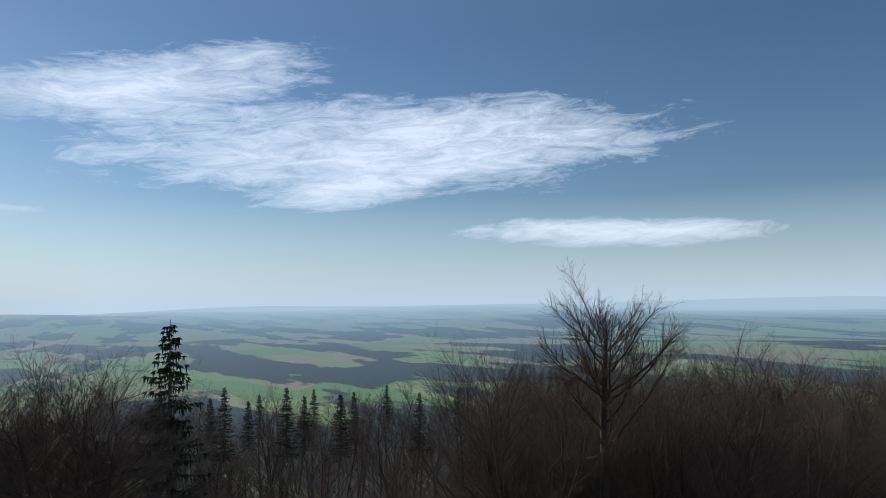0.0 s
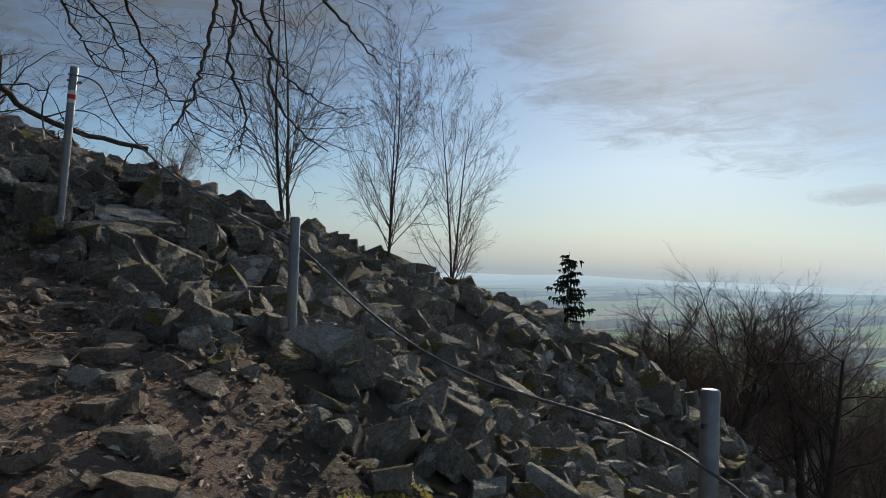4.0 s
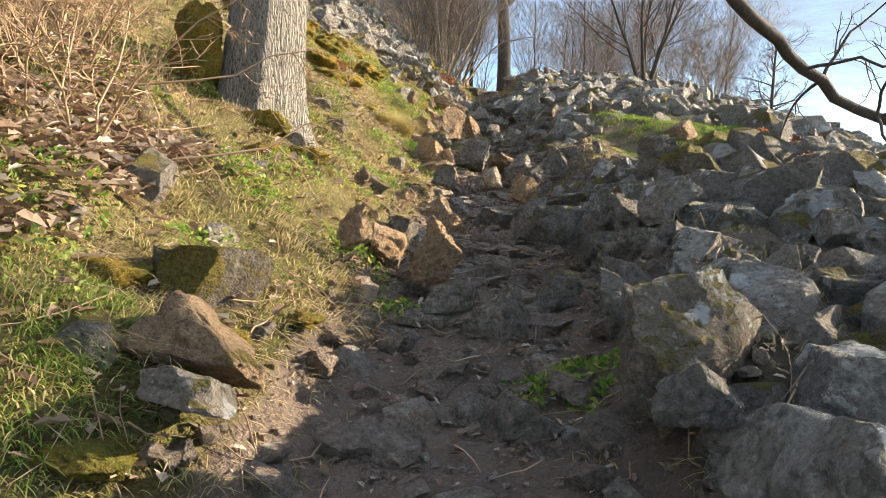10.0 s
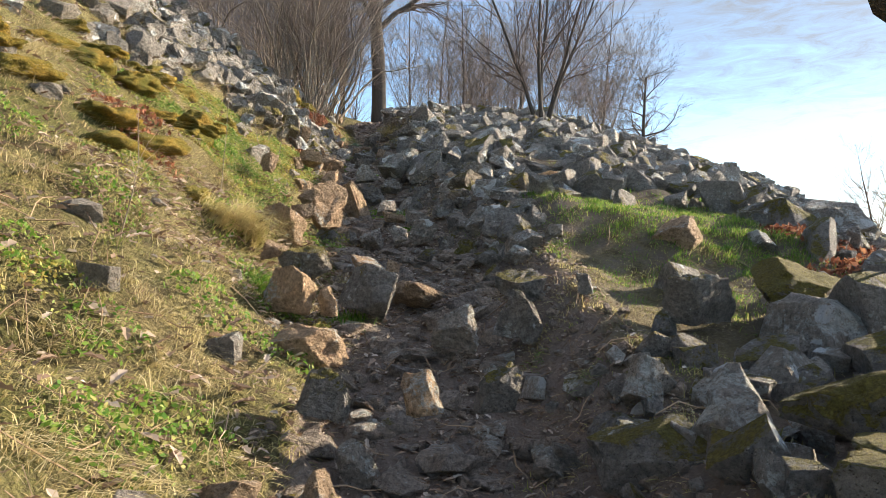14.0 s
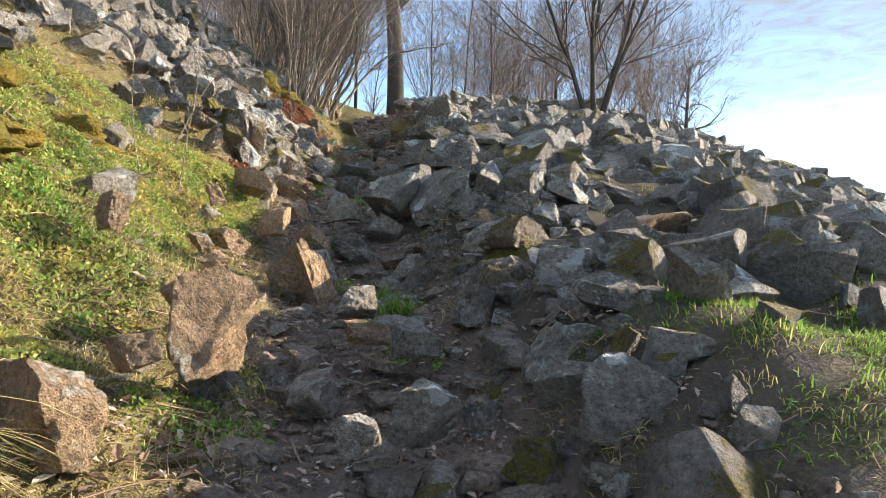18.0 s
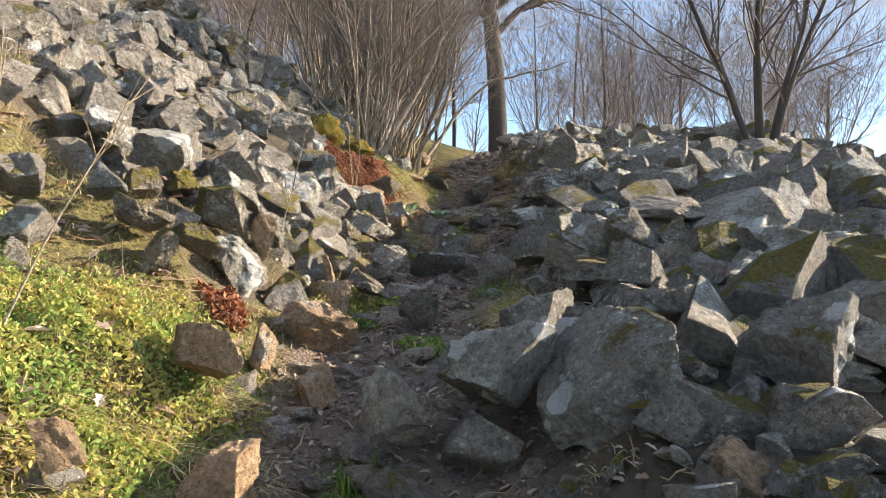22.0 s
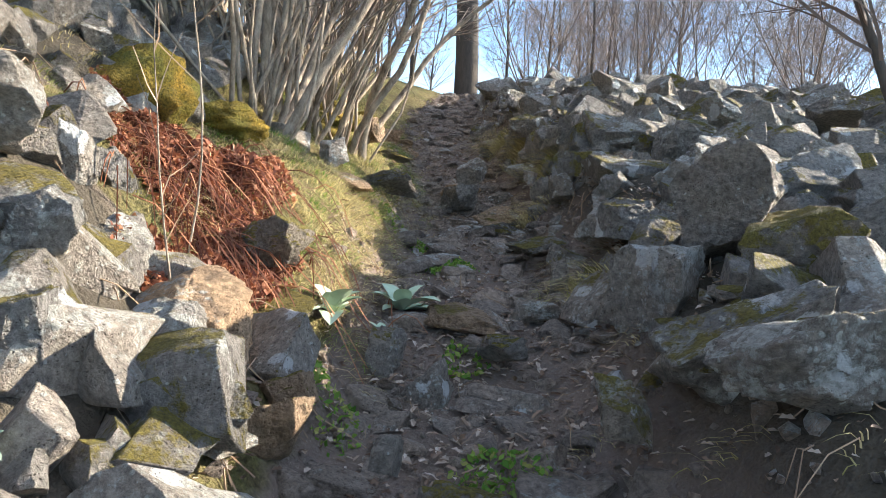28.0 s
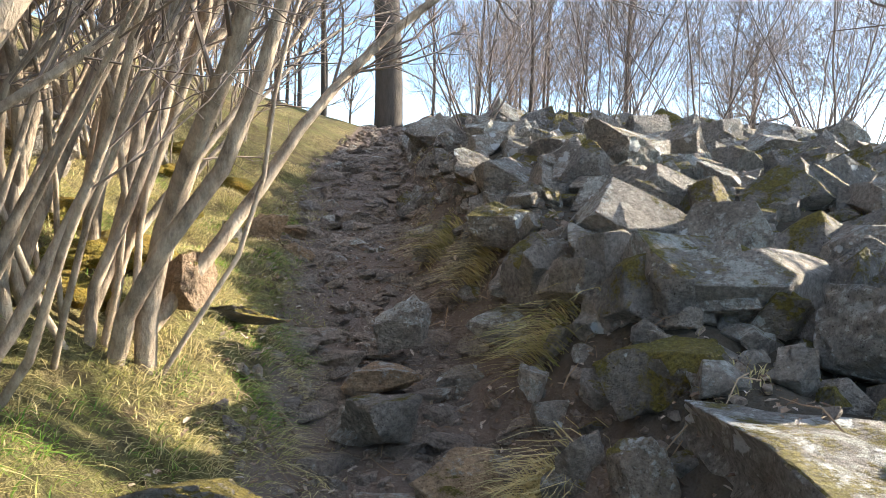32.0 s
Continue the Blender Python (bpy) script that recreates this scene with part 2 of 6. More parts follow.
earth = n.mix(soil_shade, earth, n.mix(b, col(0.065, 0.055, 0.042), col(0.14, 0.115, 0.08)))
near_colour = n.mix(n.ramp(n.math("ADD", soil, n.math("MULTIPLY_ADD", b, 0.7, -0.35)), (0.4, 0), (0.6, 1)), earth, turf)
# valley: fields and woods, under haze painted paler and bluer with distance
fields = n.add("ShaderNodeTexVoronoi", {"Vector": n.add("ShaderNodeMapping", {"Vector": pos, "Rotation": (0, 0, 0.5), "Scale": (0.0042, 0.0105, 0.0)}).outputs[0], "Scale": 1.0}).outputs["Color"]
pick = n.add("ShaderNodeSeparateColor", {0: fields}).outputs[0]
field = n.ramp(pick, (0.0, (0.20, 0.34, 0.09)), (0.3, (0.34, 0.40, 0.14)), (0.55, (0.40, 0.32, 0.2)), (0.75, (0.26, 0.40, 0.10)), (1.0, (0.36, 0.30, 0.18)))
flat = n.add("ShaderNodeMapping", {"Vector": pos, "Rotation": (0, 0, 0.35), "Scale": (0.0016, 0.0046, 0.0)}).outputs[0]
woods = n.ramp(n.noise(flat, 1.3, 6, 0.55), (0.50, 0), (0.525, 1))
woods = n.math("MAXIMUM", woods, n.ramp(far, (0.06, 1.0), (0.10, 0.0)))
valley = n.mix(woods, field, col(0.045, 0.047, 0.03))
base = n.mix(n.ramp(far, (0.0, 0), (0.02, 1)), near_colour, valley)
surface = n.add("ShaderNodeBsdfPrincipled", {"Base Color": base, "Roughness": 0.95, "Specular IOR Level": 0.15,
    "Normal": n.add("ShaderNodeBump", {"Height": n.math("MULTIPLY_ADD", c, 0.6, b), "Strength": 1.0, "Distance": 0.09}).outputs[0]})
# haze painted as a blue glow over the far ground
painted_haze = n.add("ShaderNodeEmission", {"Color": n.ramp(far, (0.0, (0.23, 0.36, 0.50)), (0.6, (0.40, 0.56, 0.70)), (1.0, (0.66, 0.80, 0.88))), "Strength": 0.98})
n.add("ShaderNodeOutputMaterial", {0: n.add("ShaderNodeMixShader", {0: n.ramp(far, (0.02, 0.0), (0.12, 0.12), (0.35, 0.36), (0.7, 0.75), (1.0, 0.96)), 1: surface.outputs[0], 2: painted_haze.outputs[0]}).outputs[0]})

m, n = material("bark_oak")
pos = n.add("ShaderNodeTexCoord").outputs["Object"]
long = n.add("ShaderNodeMapping", {"Vector": pos, "Scale": (1.0, 1.0, 0.22)}).outputs[0]
bent = n.mix(0.11, long, n.add("ShaderNodeTexNoise", {"Vector": long, "Scale": 12.0, "Detail": 5.0}).outputs[1])
ridge = n.add("ShaderNodeTexVoronoi", {"Vector": bent, "Scale": 34.0, "Randomness": 1.0}, feature="DISTANCE_TO_EDGE").outputs["Distance"]
rn = n.noise(pos, 34.0, 9, 0.78)
crack = n.math("ADD", n.math("MULTIPLY", n.ramp(ridge, (0.0, 0), (0.40, 1)), 0.75), n.math("MULTIPLY", rn, 1.5))
base = n.mix(n.ramp(crack, (0.62, 0), (1.25, 1)), col(0.09, 0.073, 0.055), n.mix(n.noise(pos, 5.0, 7, 0.75), col(0.27, 0.245, 0.20), col(0.55, 0.51, 0.44)))
base = n.mix(n.ramp(n.noise(pos, 2.2, 6, 0.7), (0.56, 0.0), (0.68, 0.6)), base, col(0.17, 0.17, 0.05))
finish(n, base, 0.9, crack, 1.0, 0.05)

m, n = material("bark_grey")
pos = n.add("ShaderNodeNewGeometry").outputs["Position"]
long = n.add("ShaderNodeMapping", {"Vector": pos, "Scale": (1.0, 1.0, 0.3)}).outputs[0]
base = n.mix(n.noise(long, 9.0, 5, 0.7), col(0.035, 0.029, 0.023), col(0.13, 0.108, 0.085))
finish(n, base, 0.9, n.noise(long, 30.0, 4), 0.6, 0.02)

m, n = material("bark_hazel")
pos = n.add("ShaderNodeNewGeometry").outputs["Position"]
long = n.add("ShaderNodeMapping", {"Vector": pos, "Scale": (1.0, 1.0, 0.5)}).outputs[0]
base = n.mix(n.ramp(n.noise(long, 11.0, 7, 0.75), (0.3, 0), (0.7, 1)), col(0.08, 0.056, 0.036), col(0.50, 0.40, 0.285))
finish(n, base, 0.8, n.noise(long, 26.0, 6, 0.7), 1.0, 0.02)

m, n = material("twig_brown")
geo = n.add("ShaderNodeNewGeometry")
finish(n, n.mix(n.noise(geo.outputs["Position"], 0.6, 2), col(0.10, 0.07, 0.052), col(0.19, 0.135, 0.10)), 0.85)

m, n = material("twig_wood")
geo = n.add("ShaderNodeNewGeometry")
finish(n, n.mix(n.noise(geo.outputs["Position"], 0.12, 3), col(0.10, 0.078, 0.062), col(0.21, 0.16, 0.125)), 0.85)

m, n = material("twig_grey")
geo = n.add("ShaderNodeNewGeometry")
finish(n, n.mix(geo.outputs["Random Per Island"], col(0.13, 0.10, 0.08), col(0.27, 0.21, 0.165)), 0.85)

m, n = material("twig_tan")
geo = n.add("ShaderNodeNewGeometry")
finish(n, n.mix(geo.outputs["Random Per Island"], col(0.22, 0.14, 0.085), col(0.44, 0.31, 0.19)), 0.85)

m, n = material("needles")
geo = n.add("ShaderNodeNewGeometry")
finish(n, n.mix(geo.outputs["Random Per Island"], col(0.018, 0.028, 0.014), col(0.04, 0.055, 0.025)), 0.8)

m, n = material("grass_blades")
geo = n.add("ShaderNodeNewGeometry")
r = geo.outputs["Random Per Island"]
patch = n.noise(geo.outputs["Position"], 1.1, 3)
k = n.math("ADD", n.math("MULTIPLY", r, 0.45), n.math("MULTIPLY_ADD", patch, 1.5, -0.5))
finish_leaf(n, n.ramp(k, (0.0, (0.13, 0.20, 0.03)), (0.22, (0.30, 0.31, 0.075)), (0.4, (0.52, 0.43, 0.18)), (1.0, (0.74, 0.62, 0.35))), 0.4)

m, n = material("grass_straw")
r = n.add("ShaderNodeNewGeometry").outputs["Random Per Island"]
finish_leaf(n, n.ramp(r, (0.0, (0.30, 0.22, 0.09)), (0.5, (0.55, 0.45, 0.22)), (1.0, (0.78, 0.67, 0.41))), 0.4)

m, n = material("grass_green")
r = n.add("ShaderNodeNewGeometry").outputs["Random Per Island"]
finish_leaf(n, n.ramp(r, (0.0, (0.09, 0.20, 0.025)), (0.6, (0.22, 0.34, 0.05)), (1.0, (0.46, 0.42, 0.14))), 0.45)

m, n = material("dry_leaves")
r = n.add("ShaderNodeNewGeometry").outputs["Random Per Island"]
finish_leaf(n, n.ramp(r, (0.0, (0.14, 0.085, 0.055)), (0.5, (0.32, 0.22, 0.145)), (1.0, (0.62, 0.52, 0.42))), 0.3)

m, n = material("fern_red")
r = n.add("ShaderNodeNewGeometry").outputs["Random Per Island"]
finish_leaf(n, n.ramp(r, (0.0, (0.10, 0.034, 0.02)), (0.6, (0.29, 0.105, 0.05)), (1.0, (0.50, 0.25, 0.13))), 0.3)

m, n = material("sedum")
geo = n.add("ShaderNodeNewGeometry")
k = n.math("ADD", n.math("MULTIPLY", geo.outputs["Random Per Island"], 0.5), n.math("MULTIPLY_ADD", n.noise(geo.outputs["Position"], 2.4, 3), 1.6, -0.55))
finish_leaf(n, n.ramp(k, (0.0, (0.09, 0.18, 0.04)), (0.35, (0.22, 0.30, 0.07)), (0.65, (0.42, 0.38, 0.10)), (1.0, (0.50, 0.34, 0.12))), 0.35)

m, n = material("moss")
geo = n.add("ShaderNodeNewGeometry")
g = n.noise(geo.outputs["Position"], 60.0, 4, 0.7)
p = n.noise(geo.outputs["Position"], 4.0, 3)
finish(n, n.mix(n.ramp(g, (0.3, 0), (0.7, 1)), col(0.075, 0.062, 0.010), n.mix(n.ramp(p, (0.35, 0), (0.65, 1)), col(0.20, 0.19, 0.026), col(0.46, 0.28, 0.034))), 0.95, g, 1.0, 0.05)

m, n = material("steel_grey")
pos = n.add("ShaderNodeTexCoord").outputs["Object"]
w = n.noise(pos, 7.0, 5, 0.7)
finish(n, n.mix(n.ramp(w, (0.3, 0), (0.7, 1)), col(0.16, 0.163, 0.17), col(0.29, 0.30, 0.31)), 0.5, n.noise(pos, 90.0, 2), 0.15, 0.005, Metallic=0.6)

for name, colour, rough in (("cable_dark", col(0.13, 0.13, 0.135), 0.4), ("label_white", col(0.75, 0.74, 0.72), 0.6), ("label_red", col(0.55, 0.05, 0.05), 0.6), ("leaf_grey_green", col(0.42, 0.50, 0.34), 0.75)):
    m, n = material(name)
    pos = n.add("ShaderNodeTexCoord").outputs["Object"]
    w = n.noise(pos, 14.0, 4, 0.6)
    finish(n, n.mix(n.ramp(w, (0.3, 0.0), (0.8, 0.35)), colour, col(*(v * 0.55 for v in colour[:3]))), rough, w, 0.2, 0.01)

# ---------------------------------------------------------------- ground shape
PATH_Y = (-40, -5, 0, 3, 6.2, 9, 12.4, 15, 18, 21, 24, 27, 30, 33, 36, 40, 49, 80)
PATH_X = (0, 0, 0.2, 1.5, 2.2, 1.65, 1.3, 1.0, 0.75, 0.1, -0.7, -1.0, -1.3, -1.6, -2.3, -2.9, -3.6, -5)
RISE_Y = (-60, -6, -1.5, 0, 1.6, 3, 4.5, 6.2, 8.1, 9.1, 10.9, 13.7, 15.4, 17.4, 19.2, 21, 22.4, 24, 27.3, 29.4, 31.5, 33, 35.4, 40, 49, 60, 90, 200)
RISE_Z = (-26, -2.2, -0.1, 0, 0.1, 0.55, 1.1, 1.33, 1.58, 1.84, 2.36, 2.88, 3.12, 3.58, 3.99, 4.33, 4.58, 5.1, 5.85, 6.27, 6.57, 6.82, 7.28, 8.3, 10.0, 11.0, 12.0, 8.0)


def smooth(e0, e1, v):
    u = np.clip((v - e0) / (e1 - e0), 0, 1)
    return u * u * (3 - 2 * u)


def path_x(y):
    return (np.interp(y - 0.6, PATH_Y, PATH_X) + np.interp(y, PATH_Y, PATH_X) + np.interp(y + 0.6, PATH_Y, PATH_X)) / 3


def path_z(y):
    return (np.interp(y - 0.3, RISE_Y, RISE_Z) + np.interp(y + 0.3, RISE_Y, RISE_Z)) / 2


def lumps(x, y, size, seed):
    """Cheap smooth unevenness between -1 and 1."""
    r = np.random.RandomState(seed)
    out = 0
    for _ in range(7):
        a, f, p = r.rand() * 6.28, (0.6 + 0.9 * r.rand()) / size, r.rand() * 6.28
        out = out + np.sin((x * math.cos(a) + y * math.sin(a)) * 6.28 * f + p)
    return out / 4.0


def ground(x, y):
    x, y = np.asarray(x, float), np.asarray(y, float)
    off = x - path_x(y)
    z = path_z(y)
    # the trodden hollow of the path
    hollow = np.interp(y, (7, 8.1, 9.1, 10.9, 13.7, 15.4, 17, 18.8, 19.8, 21, 22.4, 24, 26.6, 28.7, 29.4, 31.5, 33, 36), (0, 0.04, 0.08, 0.15, 0.18, 0.17, 0.04, 0.11, 0.15, 0.04, 0.17, 0.0, 0.13, 0.14, 0.05, 0.08, 0.09, 0))
    z = z - hollow * smooth(-0.75, -0.45, off) * smooth(1.15, 0.6, off)
    # bank on the uphill side
    d = -off
    k = np.interp(y, (-3, 1, 3.5, 7, 10, 14, 20, 24, 30, 36, 45, 60), (0.1, 0.35, 0.6, 0.62, 0.60, 0.52, 0.62, 0.8, 0.74, 0.55, 0.35, 0.1))
    w = np.maximum(d - 0.42, 0)
    z = z + k * (w * w / (w + 0.25)) - np.maximum(d - 9, 0) * k * 0.5
    z = z + np.interp(y, (28.5, 30.5, 33, 36), (0, 0.18, 0.2, 0)) * smooth(0.35, 0.85, d)
    z = z - 0.27 * smooth(16.6, 17.8, y) * smooth(21.0, 19.8, y) * smooth(0.45, 0.85, d) * smooth(2.8, 1.7, d)
    # rocky shoulder and fall on the valley side
    top = np.interp(y, (2, 7, 9.5, 14, 20, 25, 28, 31, 36, 45), (0.0, 0.05, 0.27, 0.32, 0.34, 0.36, 0.44, 0.56, 0.8, 0.4))
    edge = np.interp(y, (-5, 0, 4, 8, 11, 15, 22, 30, 40, 60), (1.0, 0.6, 0.35, 1.0, 2.6, 3.2, 3.2, 3.8, 6.5, 12.0))
    fall = np.interp(y, (-5, 0, 6, 9, 12, 18, 25, 35, 60), (0.38, 0.38, 0.50, 0.38, 0.26, 0.33, 0.38, 0.30, 0.22))
    z = z + top * smooth(0.4, 1.15, off)
    z = z + (0.14 * smooth(17.9, 18.9, y) * smooth(23, 20.5, y) - 0.10 * smooth(15.5, 16.5, y) * smooth(18.6, 17.6, y)) * smooth(0.9, 1.6, off) * smooth(5.5, 4, off)
    w = np.maximum(off - edge, 0)
    z = z - fall * (w * w / (w + 0.8))
    z = z - 0.28 * np.maximum(off - 16, 0) * smooth(90, 30, y)
    z = z + 0.09 * lumps(x, y, 1.1, 8) * smooth(0.6, 1.3, d) * smooth(3, 7, y) * smooth(44, 34, y)
    near = smooth(40, 20, np.hypot(x - 1, y - 18))
    z = z + near * (0.06 * lumps(x, y, 1.7, 3) + 0.03 * lumps(x, y, 0.6, 4)) * (0.35 + smooth(0.3, 1.0, np.abs(off)))
    # valley floor and far hills
    dist = np.hypot(x, y)
    floor = -95 + 14 * lumps(x, y, 1500.0, 11) + 55 * smooth(1700, 3200, dist) * (0.55 + 0.45 * lumps(x, y, 2600.0, 12)) + 16 * smooth(2800, 4600, dist)
    z = np.where(dist > 60, np.maximum(z, -200), z)
    return np.logaddexp(z / 4.0, floor / 4.0) * 4.0


def gz(x, y):
    return float(ground(x, y))


# ---------------------------------------------------------------- mesh helpers
def mesh_of(name, verts, faces, mat, smooth_shade=False):
    """A mesh from arrays; faces all have the same number of corners."""
    verts, faces = np.asarray(verts, np.float32), np.asarray(faces, np.int32)
    me = bpy.data.meshes.new(name)
    k = faces.shape[1]
    me.vertices.add(len(verts))
    me.vertices.foreach_set("co", verts.ravel())
    me.loops.add(faces.size)
    me.loops.foreach_set("vertex_index", faces.ravel())
    me.polygons.add(len(faces))
    me.polygons.foreach_set("loop_start", np.arange(len(faces), dtype=np.int32) * k)
    me.polygons.foreach_set("loop_total", np.full(len(faces), k, np.int32))
    me.polygons.foreach_set("use_smooth", np.full(len(faces), smooth_shade))
    me.materials.append(MATS[mat])
    me.update(calc_edges=True)
    return me


def thing(name, label, category, group="", kind="", at=(0, 0, 0)):
    ob = new(name)
    ob.location = at
    return tagged(ob, label, category, group, kind)


def part(name, me, parent, label="", place=None):
    ob = new(name, me)
    ob.parent = parent
    if place is not None:
        ob.matrix_basis = place
    return tagged(ob, label)


class Soup:
    """Collects pieces of one mesh; tubes wait until the mesh is made and are built together."""

    def __init__(self, corners):
        self.v, self.f, self.n, self.k, self.waiting = [], [], 0, corners, {}

    def add(self, v, f):
        self.v.append(np.asarray(v, float))
        self.f.append(np.asarray(f, int) + self.n)
        self.n += len(v)

    def mesh(self, name, mat, smooth_shade=False):
        for (count, sides), items in self.waiting.items():
            self.add(*tubes(np.array([p for p, _ in items], float), np.array([q for _, q in items], float), sides))
        self.waiting = {}
        return mesh_of(name, np.concatenate(self.v), np.concatenate(self.f), mat, smooth_shade)


def tubes(P, R, sides):
    """Tapered tubes of quads along many lines of as many points each."""
    m, k = R.shape
    D = np.empty_like(P)
    D[:, 1:-1], D[:, 0], D[:, -1] = P[:, 2:] - P[:, :-2], P[:, 1] - P[:, 0], P[:, -1] - P[:, -2]
    D /= np.linalg.norm(D, axis=2)[..., None] + 1e-9
    ref = np.where(np.abs(D[:, :1, 2:]) < 0.9, (0.0, 0, 1), (1.0, 0, 0)) + 0 * D
    U = np.cross(D, ref)
    U /= np.linalg.norm(U, axis=2)[..., None] + 1e-9
    V = np.cross(D, U)
    a = np.arange(sides) * 2 * math.pi / sides
    ring = P[:, :, None] + R[:, :, None, None] * (np.cos(a)[:, None] * U[:, :, None] + np.sin(a)[:, None] * V[:, :, None])
    i, j = np.arange(k - 1)[:, None] * sides, np.arange(sides)[None]
    f = np.stack([i + j, i + (j + 1) % sides, i + sides + (j + 1) % sides, i + sides + j], -1).reshape(-1, 4)
    return ring.reshape(-1, 3), (f[None] + (np.arange(m) * k * sides)[:, None, None]).reshape(-1, 4)


def tube(soup, pts, radii, sides):
    """A tapered tube along points."""
    soup.waiting.setdefault((len(pts), sides), []).append((pts, radii))


# ---------------------------------------------------------------- ground sheet
def spaced(lo, hi, step, reach, grow):
    out, s, v = [], step, lo
    while v > -reach:
        s *= grow
        v -= s
        out.append(v)
    left = out[::-1]
    out, s, v = [], step, hi
    while v < reach:
        s *= grow
        v += s
        out.append(v)
    return np.array(left + list(np.arange(lo, hi + 1e-6, step)) + out)


gx, gy = spaced(-9, 14, 0.16, 4700, 1.16), spaced(-4, 44, 0.16, 4700, 1.16)
GX, GY = np.meshgrid(gx, gy)
nx, ny = len(gx), len(gy)
I = (np.arange(ny - 1)[:, None] * nx + np.arange(nx - 1)[None]).ravel()
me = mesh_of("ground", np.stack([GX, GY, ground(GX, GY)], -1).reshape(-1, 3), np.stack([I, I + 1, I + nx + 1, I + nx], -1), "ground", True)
OFF = (GX - path_x(GY)).ravel()
scree_cover = smooth(0.7, 1.1, -OFF) * smooth(23.6, 25, GY.ravel()) * smooth(36, 33, GY.ravel()) * np.where((GY.ravel() > 28.4) & (OFF > -2.1), 0, 1)
turf_amount = (1 - 0.7 * scree_cover) * np.where(OFF < 0, smooth(0.45, 0.85, -OFF), 0.55 * smooth(0.5, 1.2, OFF) * np.interp(GY.ravel(), (8, 12, 16), (0, 0.5, 1))) * np.interp(GY.ravel(), (0, 4, 8, 34, 40), (0.6, 1, 1, 1, 0.8))
glade = np.maximum(np.exp(-(np.abs(OFF - 2.4) / 1.5) ** 4 - (np.abs(GY.ravel() - 18.9) / 1.8) ** 4), np.exp(-(np.abs(OFF - 1.6) / 1.2) ** 4 - (np.abs(GY.ravel() - 17.2) / 1.6) ** 4))
mossy = smooth(2.8, 1.6, OFF) * smooth(10.5, 12, GY.ravel()) * smooth(20, 17, GY.ravel())
# where soil is painted darker for the shade between blocks
soil_shade_amount = np.maximum(scree_cover, smooth(0.6, 1.0, OFF) * (1 - 0.45 * glade) * (1 - 0.8 * mossy) * smooth(1, 4, GY.ravel()) * smooth(48, 42, GY.ravel()))
for key, values in (("turf", turf_amount * (1 - 0.85 * soil_shade_amount * (1 - 0.7 * glade))), ("soil_shade", soil_shade_amount), ("far", np.clip((np.hypot(GX, GY).ravel() - 70) / 4000, 0, 1))):
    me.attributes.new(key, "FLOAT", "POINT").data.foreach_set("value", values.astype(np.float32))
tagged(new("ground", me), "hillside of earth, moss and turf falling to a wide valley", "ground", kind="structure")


# ---------------------------------------------------------------- rocks
def hull_rock(seed, points=13, fine=False):
    """An angular block: the hull of points in a box, its faces broken up and roughened."""
    r = random.Random(seed)
    bm = bmesh.new()
    bmesh.ops.create_cube(bm, size=1.0)
    skew = Matrix(((1, r.uniform(-0.35, 0.35), r.uniform(-0.3, 0.3)), (r.uniform(-0.25, 0.25), 1, r.uniform(-0.3, 0.3)), (0, 0, 1)))
    for v in bm.verts:
        v.co = skew @ Vector([c * r.uniform(0.7, 1.15) for c in v.co])
    bmesh.ops.triangulate(bm, faces=bm.faces[:])
    for k in range(points - 6):
        nor = Vector((r.gauss(0, 1), r.gauss(0, 1), r.gauss(0, 1) + 0.25)).normalized()
        reach = max(v.co.dot(nor) for v in bm.verts)
        at = nor * reach * r.uniform(0.42, 0.82)
        cut = bmesh.ops.bisect_plane(bm, geom=bm.verts[:] + bm.edges[:] + bm.faces[:], plane_co=at, plane_no=nor, clear_outer=True)
        bmesh.ops.holes_fill(bm, edges=[e for e in cut["geom_cut"] if isinstance(e, bmesh.types.BMEdge)], sides=0)
    bmesh.ops.remove_doubles(bm, verts=bm.verts[:], dist=0.05)
    bmesh.ops.dissolve_limit(bm, angle_limit=radians(9), verts=bm.verts[:], edges=bm.edges[:])
    bmesh.ops.recalc_face_normals(bm, faces=bm.faces[:])
    bmesh.ops.bevel(bm, geom=bm.edges[:], offset=0.012 if fine else 0.014, segments=1, profile=0.55, affect="EDGES", clamp_overlap=True)
    if fine:
        for size in ((0.2, 0.1, 0.065) if fine == 2 else (0.3,)):
            bmesh.ops.triangulate(bm, faces=bm.faces[:])
            bmesh.ops.subdivide_edges(bm, edges=[e for e in bm.edges if e.calc_length() > size], cuts=1)
        for v in bm.verts:
            q = v.co + Vector((seed * 3.1, 0, 0))
            chip = max(0.0, noise.noise(q * 4.0) - 0.15)
            v.co += v.co.normalized() * (0.035 * noise.noise(q * 2.2) + 0.04 * noise.noise(q * 5.0) - 0.14 * chip + (0.028 * noise.noise(q * 13) + 0.016 * noise.noise(q * 27) if fine == 2 else 0.0))
    else:
        for v in bm.verts:
            v.co += v.co.normalized() * 0.05 * noise.noise(v.co * 2.5 + Vector((seed * 3.1, 0, 0)))
    bmesh.ops.triangulate(bm, faces=bm.faces[:])
    bm.normal_update()
    lo = Vector([min(v.co[i] for v in bm.verts) for i in range(3)])
    hi = Vector([max(v.co[i] for v in bm.verts) for i in range(3)])
    for v in bm.verts:
        v.co = Vector([(v.co[i] - (lo[i] + hi[i]) / 2) / (hi[i] - lo[i]) for i in range(3)])
    bm.verts.index_update()
    v = np.array([v.co[:] for v in bm.verts])
    f = np.array([[q.index for q in face.verts] for face in bm.faces])
    bm.free()
    return v, f


